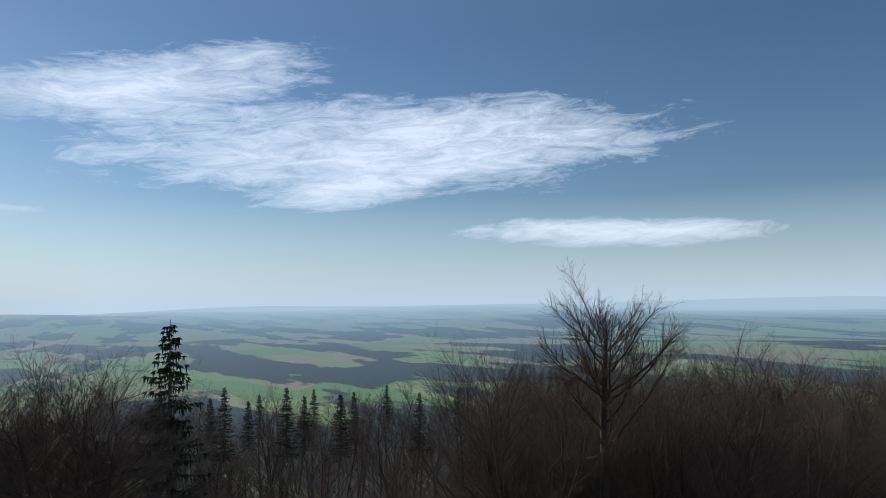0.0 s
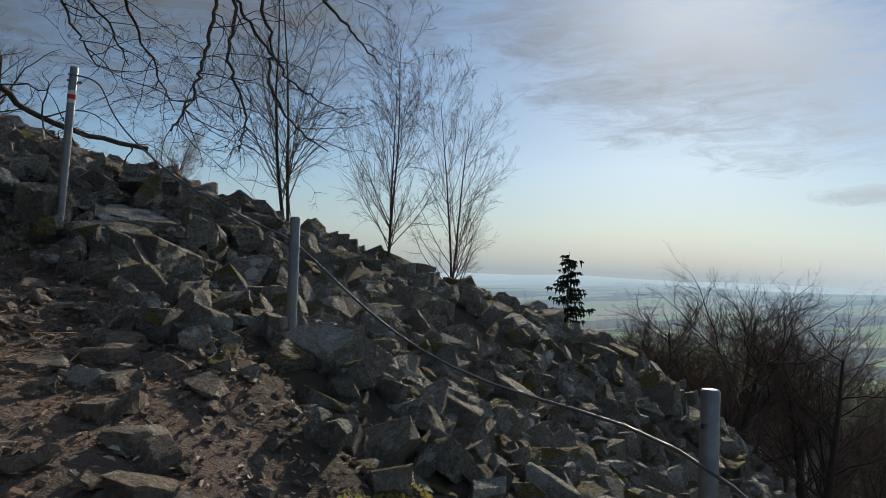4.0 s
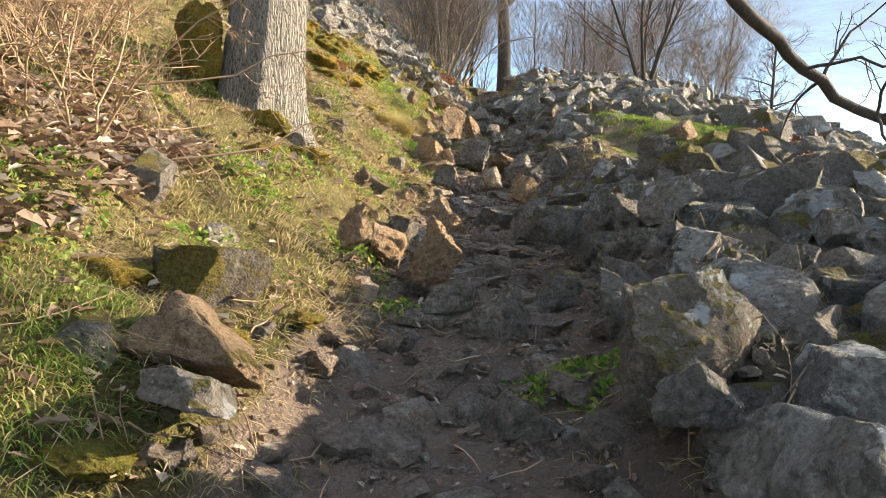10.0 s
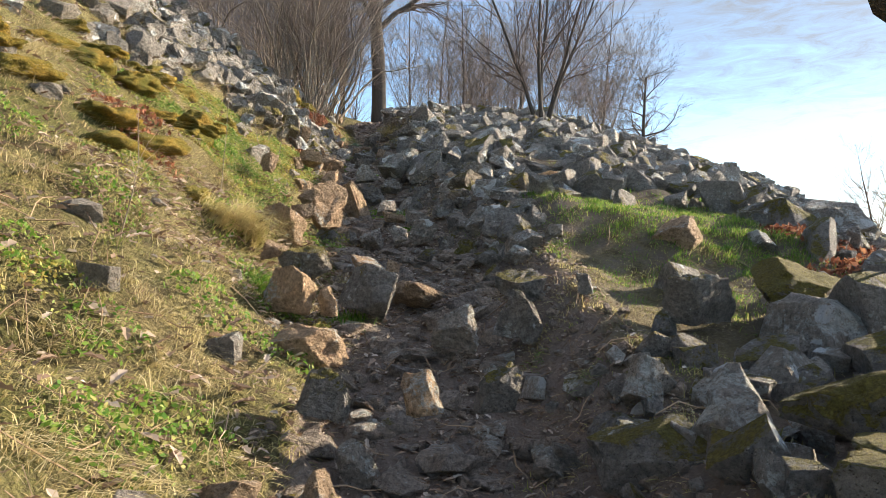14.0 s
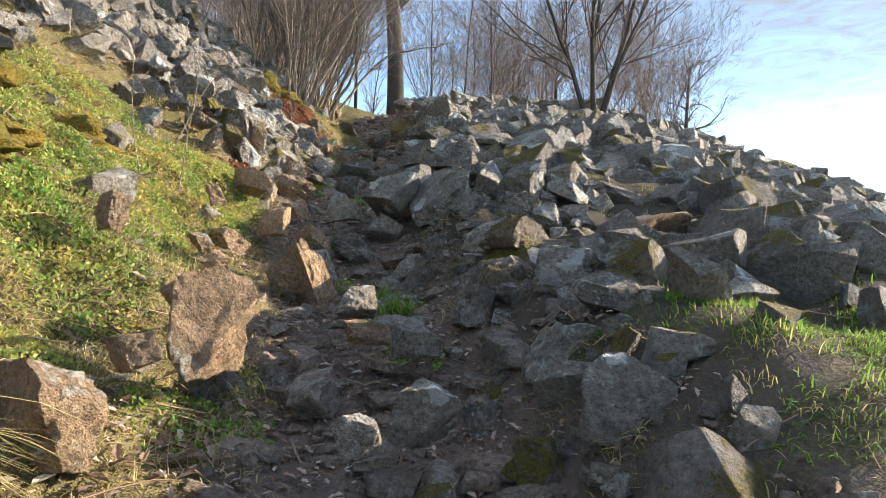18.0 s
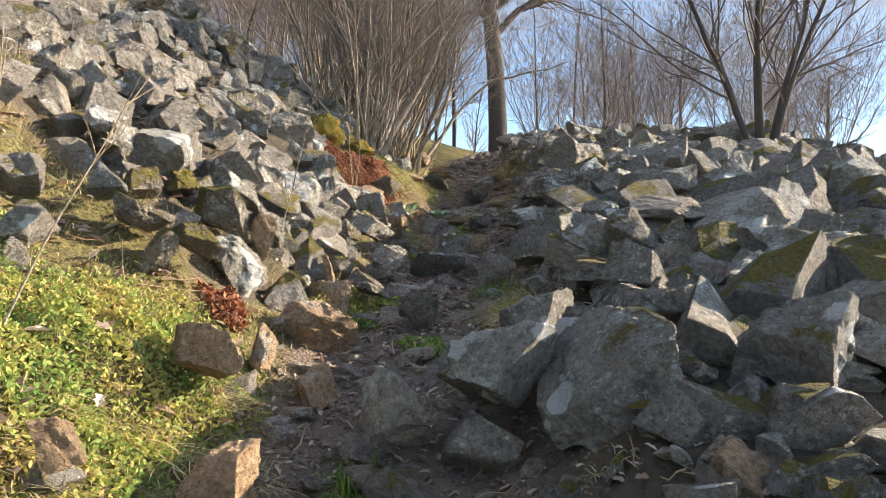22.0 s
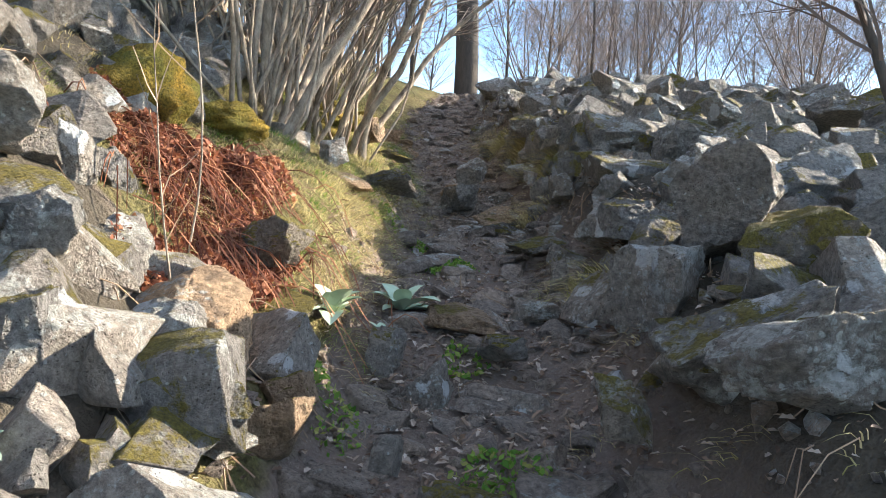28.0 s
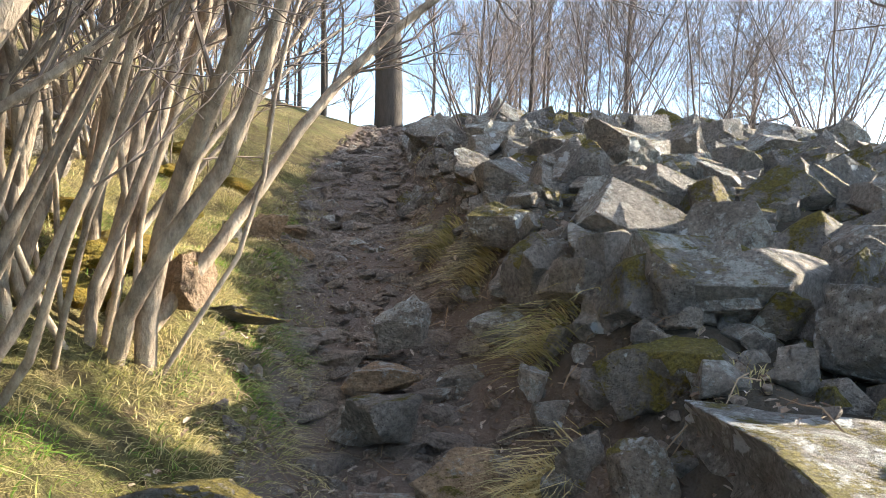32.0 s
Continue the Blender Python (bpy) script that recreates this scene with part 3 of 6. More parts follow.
ROUGH = [hull_rock(100 + i, 11 + i % 4) for i in range(16)]
MID = [hull_rock(200 + i, 11 + i % 5, 1) for i in range(20)]
FINE = [hull_rock(300 + i, 12 + i % 5, 2) for i in range(26)]
ROCK_MESH = {}


def rock_mesh(i, mat):
    if (i, mat) not in ROCK_MESH:
        ROCK_MESH[i, mat] = mesh_of("rock", *FINE[i], mat, True)
        ROCK_MESH[i, mat].set_sharp_from_angle(angle=radians(19))
    return ROCK_MESH[i, mat]


ROCK_LABEL = {"rock_big": "angular grey basalt block lying among others", "rock_brown": "sunlit brown basalt block beside the path",
              "rock_pale": "grey basalt block blotched with white lichen", "rock_moss": "basalt block capped with yellow-green moss"}
PLACED = []


def rock(x, y, w, d, h, mat="rock_big", turn=0, tilt=0, lean=0, form=None, sink=0.25, z=None, label=""):
    """A single block: its width, depth and height, turned and tilted, sunk a little in the ground."""
    i = len(PLACED)
    form = i * 7 % len(FINE) if form is None else form
    ob = new("rock", rock_mesh(form, mat))
    ob.matrix_basis = pose(x, y, (gz(x, y) + h * (0.5 - sink)) if z is None else z, tilt, lean, turn) @ Matrix.Diagonal((w, d, h, 1))
    PLACED.append((x, y, max(w, d) * 0.5))
    return tagged(ob, label or ROCK_LABEL[mat], "rock", "basalt blocks")


def turns(r, n, tilt):
    """Random turns, nearly level up to a tilt, as matrices."""
    a, b, c = r.uniform(0, 6.28, n), r.normal(0, tilt, n), r.normal(0, tilt, n)
    ca, sa, cb, sb, cc, sc = np.cos(a), np.sin(a), np.cos(b), np.sin(b), np.cos(c), np.sin(c)
    o, l = np.zeros(n), np.ones(n)
    A = np.stack([ca, -sa, o, sa, ca, o, o, o, l], -1).reshape(-1, 3, 3)
    B = np.stack([l, o, o, o, cb, -sb, o, sb, cb], -1).reshape(-1, 3, 3)
    C = np.stack([cc, o, sc, o, l, o, -sc, o, cc], -1).reshape(-1, 3, 3)
    return A @ B @ C


def scatter_rocks(name, label, seed, xs, ys, sizes, mat, flat=0.75, tilt=0.45, sink=0.3, forms=None):
    r = np.random.RandomState(seed)
    soup = Soup(3)
    zs = ground(xs, ys)
    T = turns(r, len(xs), tilt)
    forms = forms or ROUGH
    pick = r.randint(0, len(forms), len(xs))
    sc = sizes[:, None] * np.stack([r.uniform(0.7, 1.25, len(xs)), r.uniform(0.6, 1.0, len(xs)), flat * r.uniform(0.6, 1.1, len(xs))], -1)
    for i in range(len(xs)):
        v, f = forms[pick[i]]
        soup.add((v * sc[i]) @ T[i].T + (xs[i], ys[i], zs[i] + sc[i, 2] * (0.5 - sink)), f)
    return tagged(new(name, soup.mesh(name, mat)), label, "rocks", kind="stuff")


def spread(seed, n, y0, y1, o0, o1, keep=None, gap=0.0):
    """Random places along the path between two offsets, clear of the blocks placed one by one."""
    r = np.random.RandomState(seed)
    y = r.uniform(y0, y1, n)
    o = r.uniform(o0, o1, n)
    x = path_x(y) + o
    ok = np.ones(n, bool)
    if keep is not None:
        ok &= r.rand(n) < keep(o, y)
    if gap and PLACED:
        P = np.array(PLACED)
        near = (np.hypot(x[:, None] - P[None, :, 0], y[:, None] - P[None, :, 1]) < P[None, :, 2] * gap).any(1)
        ok &= ~near
    return x[ok], y[ok], r


# the blocks along the walk that stand out one by one
rock(2.78, 8.59, 0.25, 0.20, 0.24, "rock_moss", turn=0, tilt=-18, lean=0, form=2, z=1.97)
rock(1.30, 8.69, 0.48, 0.39, 0.37, "rock_big", turn=192, tilt=-18, lean=0, form=2, z=1.75)
rock(3.67, 8.77, 1.14, 0.92, 0.59, "rock_big", turn=120, tilt=0, lean=0, form=1, z=1.83)
rock(2.20, 8.78, 0.36, 0.29, 0.49, "rock_big", turn=24, tilt=-18, lean=0, form=3, z=1.89)
rock(2.94, 9.12, 0.57, 0.46, 0.58, "rock_big", turn=240, tilt=0, lean=18, form=23, z=2.16)
rock(1.78, 8.89, 0.41, 0.33, 0.36, "rock_big", turn=0, tilt=0, lean=0, form=24, z=1.71)
rock(1.46, 8.94, 0.28, 0.22, 0.32, "rock_brown", turn=144, tilt=0, lean=0, form=1, z=1.99)
rock(2.35, 9.29, 0.28, 0.22, 0.35, "rock_brown", turn=264, tilt=18, lean=-18, form=22, z=2.10)
rock(3.79, 9.46, 0.98, 0.79, 0.21, "rock_pale", turn=24, tilt=18, lean=0, form=23, z=2.15)
rock(1.67, 9.51, 0.42, 0.34, 0.27, "rock_big", turn=336, tilt=0, lean=0, form=18, z=1.86)
rock(2.14, 9.56, 0.31, 0.25, 0.44, "rock_big", turn=144, tilt=0, lean=0, form=20, z=2.16)
rock(2.60, 9.75, 0.57, 0.45, 0.42, "rock_pale", turn=192, tilt=-18, lean=0, form=3, z=2.47)
rock(3.85, 10.13, 0.55, 0.44, 0.31, "rock_big", turn=216, tilt=0, lean=0, form=3, z=2.38)
rock(0.82, 10.13, 0.42, 0.33, 0.12, "rock_big", turn=168, tilt=18, lean=0, form=16, z=2.40)
rock(2.29, 10.24, 0.22, 0.18, 0.19, "rock_pale", turn=216, tilt=0, lean=0, form=3, z=2.52)
rock(0.72, 10.37, 0.50, 0.40, 0.30, "rock_brown", turn=336, tilt=-18, lean=0, form=4, z=2.50)
rock(3.57, 10.40, 0.51, 0.41, 0.35, "rock_big", turn=216, tilt=0, lean=0, form=23, z=2.45)
rock(4.30, 10.50, 0.86, 0.69, 0.15, "rock_big", turn=336, tilt=-18, lean=0, form=16, z=2.59)
rock(2.24, 10.63, 0.55, 0.44, 0.45, "rock_moss", turn=240, tilt=0, lean=18, form=24, z=2.61)
rock(1.57, 10.86, 0.15, 0.12, 0.22, "rock_big", turn=24, tilt=0, lean=0, form=24, z=2.20)
rock(0.44, 10.91, 0.47, 0.38, 0.32, "rock_moss", turn=192, tilt=18, lean=0, form=11, z=2.66)
rock(1.77, 10.94, 0.33, 0.26, 0.23, "rock_big", turn=288, tilt=0, lean=0, form=5, z=2.20)
rock(1.52, 11.90, 0.39, 0.31, 0.31, "rock_big", turn=144, tilt=0, lean=0, form=4, z=2.48)
rock(1.23, 12.00, 0.30, 0.24, 0.21, "rock_big", turn=192, tilt=18, lean=0, form=9, z=2.53)
rock(2.61, 12.09, 0.64, 0.51, 0.31, "rock_big", turn=168, tilt=-18, lean=0, form=3, z=2.87)
rock(3.09, 12.10, 0.45, 0.36, 0.21, "rock_moss", turn=240, tilt=-18, lean=-18, form=23, z=2.71)
rock(1.06, 12.39, 0.26, 0.21, 0.42, "rock_brown", turn=216, tilt=-18, lean=-18, form=1, z=2.74)
rock(2.19, 12.48, 0.35, 0.28, 0.17, "rock_big", turn=48, tilt=-18, lean=0, form=20, z=2.85)
rock(0.70, 12.59, 0.34, 0.27, 0.21, "rock_brown", turn=120, tilt=18, lean=0, form=8, z=2.77)
rock(3.28, 12.60, 0.56, 0.45, 0.36, "rock_pale", turn=48, tilt=0, lean=18, form=9, z=3.02)
rock(2.37, 12.64, 0.41, 0.33, 0.23, "rock_big", turn=336, tilt=18, lean=-18, form=6, z=3.13)
rock(2.63, 12.74, 0.40, 0.32, 0.18, "rock_pale", turn=48, tilt=0, lean=0, form=24, z=3.05)
rock(2.15, 13.32, 0.31, 0.25, 0.24, "rock_big", turn=48, tilt=0, lean=0, form=6, z=3.08)
rock(1.95, 13.84, 0.35, 0.28, 0.19, "rock_big", turn=96, tilt=-18, lean=-18, form=17, z=3.04)
rock(0.11, 13.90, 0.13, 0.10, 0.14, "rock_brown", turn=168, tilt=-18, lean=-18, form=18, z=3.26)
rock(1.49, 13.95, 0.34, 0.27, 0.37, "rock_big", turn=192, tilt=18, lean=0, form=19, z=2.99)
rock(2.09, 14.18, 0.41, 0.33, 0.31, "rock_big", turn=264, tilt=-18, lean=18, form=3, z=3.23)
rock(2.65, 14.24, 0.78, 0.62, 0.46, "rock_moss", turn=72, tilt=-18, lean=-18, form=9, z=3.42)
rock(0.77, 14.43, 0.31, 0.25, 0.26, "rock_brown", turn=240, tilt=18, lean=-18, form=3, z=2.84)
rock(1.74, 14.45, 0.53, 0.42, 0.28, "rock_big", turn=288, tilt=-18, lean=-18, form=13, z=3.10)
rock(2.67, 14.84, 0.56, 0.45, 0.27, "rock_moss", turn=120, tilt=0, lean=0, form=4, z=3.56)
rock(0.54, 14.87, 0.32, 0.25, 0.35, "rock_brown", turn=144, tilt=0, lean=18, form=4, z=2.98)
rock(1.10, 14.89, 0.40, 0.32, 0.25, "rock_big", turn=0, tilt=18, lean=18, form=22, z=2.96)
rock(0.66, 15.31, 0.21, 0.17, 0.24, "rock_big", turn=96, tilt=-18, lean=-18, form=6, z=3.05)
rock(0.21, 16.23, 0.47, 0.38, 0.23, "rock_brown", turn=0, tilt=0, lean=0, form=10, z=3.47)
rock(2.59, 16.57, 0.43, 0.35, 0.40, "rock_big", turn=336, tilt=18, lean=0, form=22, z=3.82)
rock(3.29, 16.71, 0.75, 0.60, 0.38, "rock_moss", turn=72, tilt=0, lean=0, form=3, z=3.92)
rock(0.75, 17.65, 0.48, 0.39, 0.19, "rock_brown", turn=312, tilt=-18, lean=0, form=8, z=3.68)
rock(-0.45, 17.93, 0.29, 0.23, 0.17, "rock_brown", turn=336, tilt=18, lean=0, form=4, z=3.99)
rock(3.02, 18.42, 0.47, 0.38, 0.33, "rock_brown", turn=216, tilt=0, lean=0, form=19, z=4.28)
rock(0.30, 18.43, 0.38, 0.31, 0.18, "rock_brown", turn=120, tilt=0, lean=-18, form=2, z=3.83)
rock(0.44, 18.80, 0.12, 0.10, 0.26, "rock_brown", turn=144, tilt=18, lean=18, form=17, z=3.82)
rock(-0.69, 19.01, 0.46, 0.36, 0.39, "rock_brown", turn=336, tilt=-18, lean=0, form=0, z=4.21)
rock(0.74, 19.06, 0.17, 0.14, 0.11, "rock_big", turn=192, tilt=-18, lean=0, form=21, z=3.98)
rock(1.14, 19.37, 0.28, 0.22, 0.22, "rock_moss", turn=288, tilt=-18, lean=0, form=24, z=4.06)
rock(-0.59, 19.52, 0.21, 0.17, 0.18, "rock_brown", turn=216, tilt=18, lean=18, form=1, z=4.38)
rock(0.92, 19.87, 0.15, 0.12, 0.26, "rock_big", turn=216, tilt=18, lean=0, form=12, z=4.05)
rock(-0.43, 19.88, 0.43, 0.35, 0.53, "rock_brown", turn=48, tilt=-18, lean=0, form=0, z=4.45)
rock(0.07, 20.04, 0.32, 0.26, 0.23, "rock_big", turn=96, tilt=-18, lean=0, form=23, z=4.10)
rock(1.29, 20.14, 0.44, 0.36, 0.40, "rock_pale", turn=216, tilt=0, lean=-18, form=25, z=4.38)
rock(1.05, 20.35, 0.39, 0.31, 0.29, "rock_big", turn=120, tilt=18, lean=18, form=3, z=4.34)
rock(0.83, 20.84, 0.33, 0.26, 0.27, "rock_big", turn=264, tilt=0, lean=0, form=1, z=4.53)
rock(1.37, 20.97, 0.56, 0.45, 0.34, "rock_pale", turn=312, tilt=0, lean=0, form=5, z=4.74)
rock(1.03, 21.01, 0.31, 0.25, 0.24, "rock_moss", turn=24, tilt=0, lean=0, form=24, z=4.67)
rock(0.83, 21.28, 0.18, 0.14, 0.26, "rock_big", turn=144, tilt=18, lean=-18, form=0, z=4.61)
rock(-1.02, 21.35, 0.16, 0.13, 0.17, "rock_brown", turn=48, tilt=0, lean=-18, form=25, z=4.80)
rock(-0.99, 21.38, 0.27, 0.22, 0.16, "rock_brown", turn=144, tilt=0, lean=-18, form=21, z=4.67)
rock(1.01, 21.72, 0.59, 0.48, 0.28, "rock_moss", turn=216, tilt=0, lean=18, form=4, z=4.74)
rock(-0.52, 21.74, 0.38, 0.30, 0.35, "rock_brown", turn=192, tilt=-18, lean=0, form=4, z=4.64)
rock(-0.39, 21.76, 0.34, 0.27, 0.55, "rock_brown", turn=144, tilt=-18, lean=18, form=15, z=4.58)
rock(2.95, 21.78, 0.52, 0.41, 0.32, "rock_big", turn=336, tilt=-18, lean=0, form=8, z=5.00)
rock(1.07, 21.85, 0.59, 0.47, 0.25, "rock_moss", turn=72, tilt=0, lean=18, form=0, z=4.94)
rock(1.54, 21.88, 0.29, 0.23, 0.25, "rock_moss", turn=120, tilt=0, lean=0, form=1, z=4.82)
rock(1.35, 21.98, 0.94, 0.75, 0.48, "rock_big", turn=144, tilt=18, lean=0, form=19, z=4.74)
rock(-1.16, 22.23, 0.41, 0.33, 0.22, "rock_brown", turn=144, tilt=0, lean=0, form=6, z=4.79)
rock(-0.39, 22.28, 0.21, 0.17, 0.24, "rock_big", turn=48, tilt=0, lean=18, form=14, z=4.65)
rock(0.40, 22.31, 0.34, 0.27, 0.37, "rock_big", turn=216, tilt=-18, lean=-18, form=1, z=4.55)
rock(0.88, 22.34, 0.47, 0.38, 0.27, "rock_pale", turn=312, tilt=18, lean=-18, form=13, z=4.91)
rock(0.11, 22.37, 0.28, 0.23, 0.28, "rock_big", turn=0, tilt=0, lean=18, form=13, z=4.44)
rock(-0.57, 22.62, 0.32, 0.26, 0.36, "rock_brown", turn=216, tilt=-18, lean=0, form=3, z=4.81)
rock(3.92, 22.63, 0.46, 0.37, 0.37, "rock_big", turn=264, tilt=0, lean=0, form=5, z=4.94)
rock(0.88, 22.80, 0.32, 0.26, 0.19, "rock_brown", turn=312, tilt=18, lean=18, form=4, z=5.06)
rock(0.47, 22.80, 0.38, 0.30, 0.27, "rock_big", turn=288, tilt=18, lean=0, form=23, z=4.82)
rock(2.12, 22.91, 1.16, 0.92, 0.53, "rock_brown", turn=120, tilt=-18, lean=0, form=25, z=4.97)
rock(-0.25, 23.07, 0.56, 0.45, 0.29, "rock_big", turn=48, tilt=0, lean=18, form=9, z=4.73)
rock(1.55, 23.20, 0.73, 0.58, 0.16, "rock_moss", turn=120, tilt=-18, lean=0, form=5, z=5.14)
rock(-1.32, 23.21, 0.37, 0.29, 0.22, "rock_brown", turn=312, tilt=-18, lean=-18, form=22, z=5.33)
rock(1.08, 23.29, 0.31, 0.25, 0.38, "rock_big", turn=0, tilt=0, lean=-18, form=14, z=5.15)
rock(0.69, 23.34, 0.31, 0.25, 0.42, "rock_pale", turn=0, tilt=18, lean=18, form=13, z=5.07)
rock(1.18, 23.34, 0.43, 0.35, 0.44, "rock_pale", turn=336, tilt=18, lean=18, form=3, z=5.48)
rock(-0.10, 23.44, 0.42, 0.34, 0.22, "rock_big", turn=120, tilt=18, lean=18, form=10, z=4.95)
rock(0.41, 23.47, 0.85, 0.68, 0.44, "rock_pale", turn=96, tilt=-18, lean=-18, form=22, z=5.29)
rock(1.66, 23.53, 0.48, 0.38, 0.17, "rock_pale", turn=312, tilt=-18, lean=18, form=21, z=5.39)
rock(-0.04, 23.56, 0.61, 0.49, 0.47, "rock_pale", turn=72, tilt=18, lean=18, form=22, z=5.30)
rock(0.74, 23.77, 0.26, 0.21, 0.17, "rock_big", turn=72, tilt=-18, lean=0, form=12, z=5.56)
rock(-1.93, 23.79, 0.14, 0.11, 0.27, "rock_moss", turn=48, tilt=18, lean=18, form=8, z=5.78)
rock(-1.32, 23.79, 0.18, 0.14, 0.25, "rock_brown", turn=336, tilt=-18, lean=0, form=19, z=5.29)
rock(-1.03, 23.82, 0.32, 0.25, 0.26, "rock_brown", turn=312, tilt=18, lean=-18, form=16, z=5.09)
rock(-2.34, 23.89, 0.23, 0.18, 0.21, "rock_pale", turn=0, tilt=0, lean=0, form=4, z=6.18)
rock(-2.12, 23.90, 0.36, 0.29, 0.17, "rock_moss", turn=216, tilt=0, lean=-18, form=23, z=5.98)
rock(0.11, 23.91, 0.42, 0.34, 0.21, "rock_pale", turn=192, tilt=18, lean=18, form=11, z=5.50)
rock(-1.81, 23.97, 0.34, 0.27, 0.12, "rock_moss", turn=240, tilt=18, lean=-18, form=0, z=5.84)
rock(2.23, 24.08, 0.94, 0.75, 0.32, "rock_big", turn=144, tilt=0, lean=-18, form=6, z=5.35)
rock(-2.35, 24.24, 0.26, 0.21, 0.18, "rock_moss", turn=240, tilt=18, lean=0, form=10, z=6.20)
rock(-1.24, 24.39, 0.43, 0.34, 0.33, "rock_brown", turn=240, tilt=-18, lean=0, form=8, z=5.32)
rock(-1.83, 24.47, 0.41, 0.33, 0.36, "rock_pale", turn=144, tilt=-18, lean=-18, form=6, z=5.71)
rock(-2.41, 24.52, 0.46, 0.37, 0.31, "rock_pale", turn=120, tilt=18, lean=-18, form=11, z=6.44)
rock(-2.85, 24.53, 0.33, 0.27, 0.20, "rock_pale", turn=312, tilt=-18, lean=18, form=8, z=6.63)
rock(-2.27, 24.55, 0.27, 0.22, 0.18, "rock_moss", turn=120, tilt=0, lean=18, form=4, z=6.22)
rock(-1.98, 24.55, 0.35, 0.28, 0.35, "rock_moss", turn=192, tilt=-18, lean=0, form=6, z=6.05)
rock(0.35, 24.58, 0.45, 0.36, 0.13, "rock_big", turn=96, tilt=0, lean=0, form=24, z=5.72)
rock(-1.74, 24.66, 0.20, 0.16, 0.32, "rock_brown", turn=0, tilt=18, lean=0, form=13, z=5.89)
rock(-2.02, 24.84, 0.41, 0.33, 0.20, "rock_pale", turn=48, tilt=0, lean=18, form=9, z=6.22)
rock(-1.42, 25.03, 0.30, 0.24, 0.29, "rock_brown", turn=24, tilt=-18, lean=0, form=12, z=5.45)
rock(0.40, 25.12, 0.54, 0.43, 0.17, "rock_moss", turn=336, tilt=-18, lean=0, form=24, z=5.70)
rock(-1.57, 25.40, 0.09, 0.07, 0.29, "rock_brown", turn=96, tilt=-18, lean=18, form=2, z=5.67)
rock(-3.48, 25.46, 0.31, 0.25, 0.25, "rock_pale", turn=144, tilt=18, lean=18, form=17, z=7.10)
rock(0.91, 25.53, 0.30, 0.24, 0.30, "rock_moss", turn=168, tilt=18, lean=18, form=19, z=5.94)
rock(-1.29, 25.54, 0.29, 0.23, 0.15, "rock_big", turn=240, tilt=0, lean=-18, form=5, z=5.57)
rock(0.01, 25.82, 0.58, 0.47, 0.46, "rock_pale", turn=336, tilt=-18, lean=0, form=3, z=5.96)
rock(0.89, 25.90, 0.58, 0.46, 0.12, "rock_big", turn=0, tilt=18, lean=0, form=10, z=6.19)
rock(0.76, 25.91, 0.49, 0.40, 0.33, "rock_big", turn=120, tilt=18, lean=18, form=2, z=5.99)
rock(0.43, 26.07, 0.32, 0.26, 0.24, "rock_pale", turn=120, tilt=-18, lean=18, form=3, z=6.18)
rock(-0.46, 26.15, 0.30, 0.24, 0.38, "rock_big", turn=48, tilt=0, lean=18, form=11, z=5.64)
rock(-2.40, 26.65, 0.46, 0.37, 0.38, "rock_pale", turn=168, tilt=18, lean=0, form=17, z=6.40)
rock(-4.54, 26.66, 0.44, 0.35, 0.31, "rock_pale", turn=48, tilt=18, lean=-18, form=19, z=7.77)
rock(-1.05, 26.77, 0.55, 0.44, 0.16, "rock_big", turn=240, tilt=18, lean=-18, form=13, z=5.70)
rock(-2.95, 27.06, 0.64, 0.51, 0.24, "rock_pale", turn=24, tilt=18, lean=0, form=16, z=6.77)
rock(0.90, 27.40, 0.61, 0.49, 0.17, "rock_pale", turn=312, tilt=-18, lean=-18, form=22, z=6.50)
rock(-3.70, 27.59, 0.42, 0.34, 0.20, "rock_big", turn=24, tilt=0, lean=0, form=10, z=7.34)
rock(0.32, 27.62, 0.23, 0.19, 0.23, "rock_pale", turn=48, tilt=18, lean=0, form=3, z=6.69)
rock(-1.06, 27.64, 0.30, 0.24, 0.31, "rock_big", turn=144, tilt=0, lean=18, form=17, z=5.89)
rock(-0.04, 27.68, 0.57, 0.46, 0.30, "rock_big", turn=216, tilt=18, lean=0, form=8, z=6.50)
rock(-1.76, 27.79, 0.25, 0.20, 0.30, "rock_brown", turn=192, tilt=0, lean=-18, form=9, z=6.11)
rock(-2.21, 27.81, 0.51, 0.41, 0.34, "rock_pale", turn=192, tilt=18, lean=18, form=24, z=6.31)
rock(-2.18, 28.00, 0.66, 0.53, 0.32, "rock_brown", turn=312, tilt=0, lean=18, form=6, z=6.38)
rock(-1.81, 28.09, 0.25, 0.20, 0.19, "rock_brown", turn=0, tilt=18, lean=-18, form=5, z=6.14)
rock(-0.14, 28.14, 0.73, 0.58, 0.40, "rock_pale", turn=24, tilt=0, lean=-18, form=18, z=6.48)
rock(-2.67, 28.26, 0.47, 0.38, 0.30, "rock_pale", turn=216, tilt=0, lean=0, form=22, z=6.62)
rock(-2.82, 28.29, 0.15, 0.12, 0.31, "rock_pale", turn=96, tilt=0, lean=-18, form=16, z=7.00)
rock(-3.90, 28.40, 0.65, 0.52, 0.41, "rock_pale", turn=144, tilt=-18, lean=-18, form=3, z=7.63)
rock(-2.82, 28.58, 0.25, 0.20, 0.30, "rock_pale", turn=72, tilt=18, lean=-18, form=15, z=6.91)
rock(-2.29, 28.74, 0.79, 0.63, 0.16, "rock_moss", turn=144, tilt=-18, lean=-18, form=9, z=6.36)
rock(-1.35, 28.76, 0.30, 0.24, 0.31, "rock_big", turn=144, tilt=0, lean=0, form=4, z=6.02)
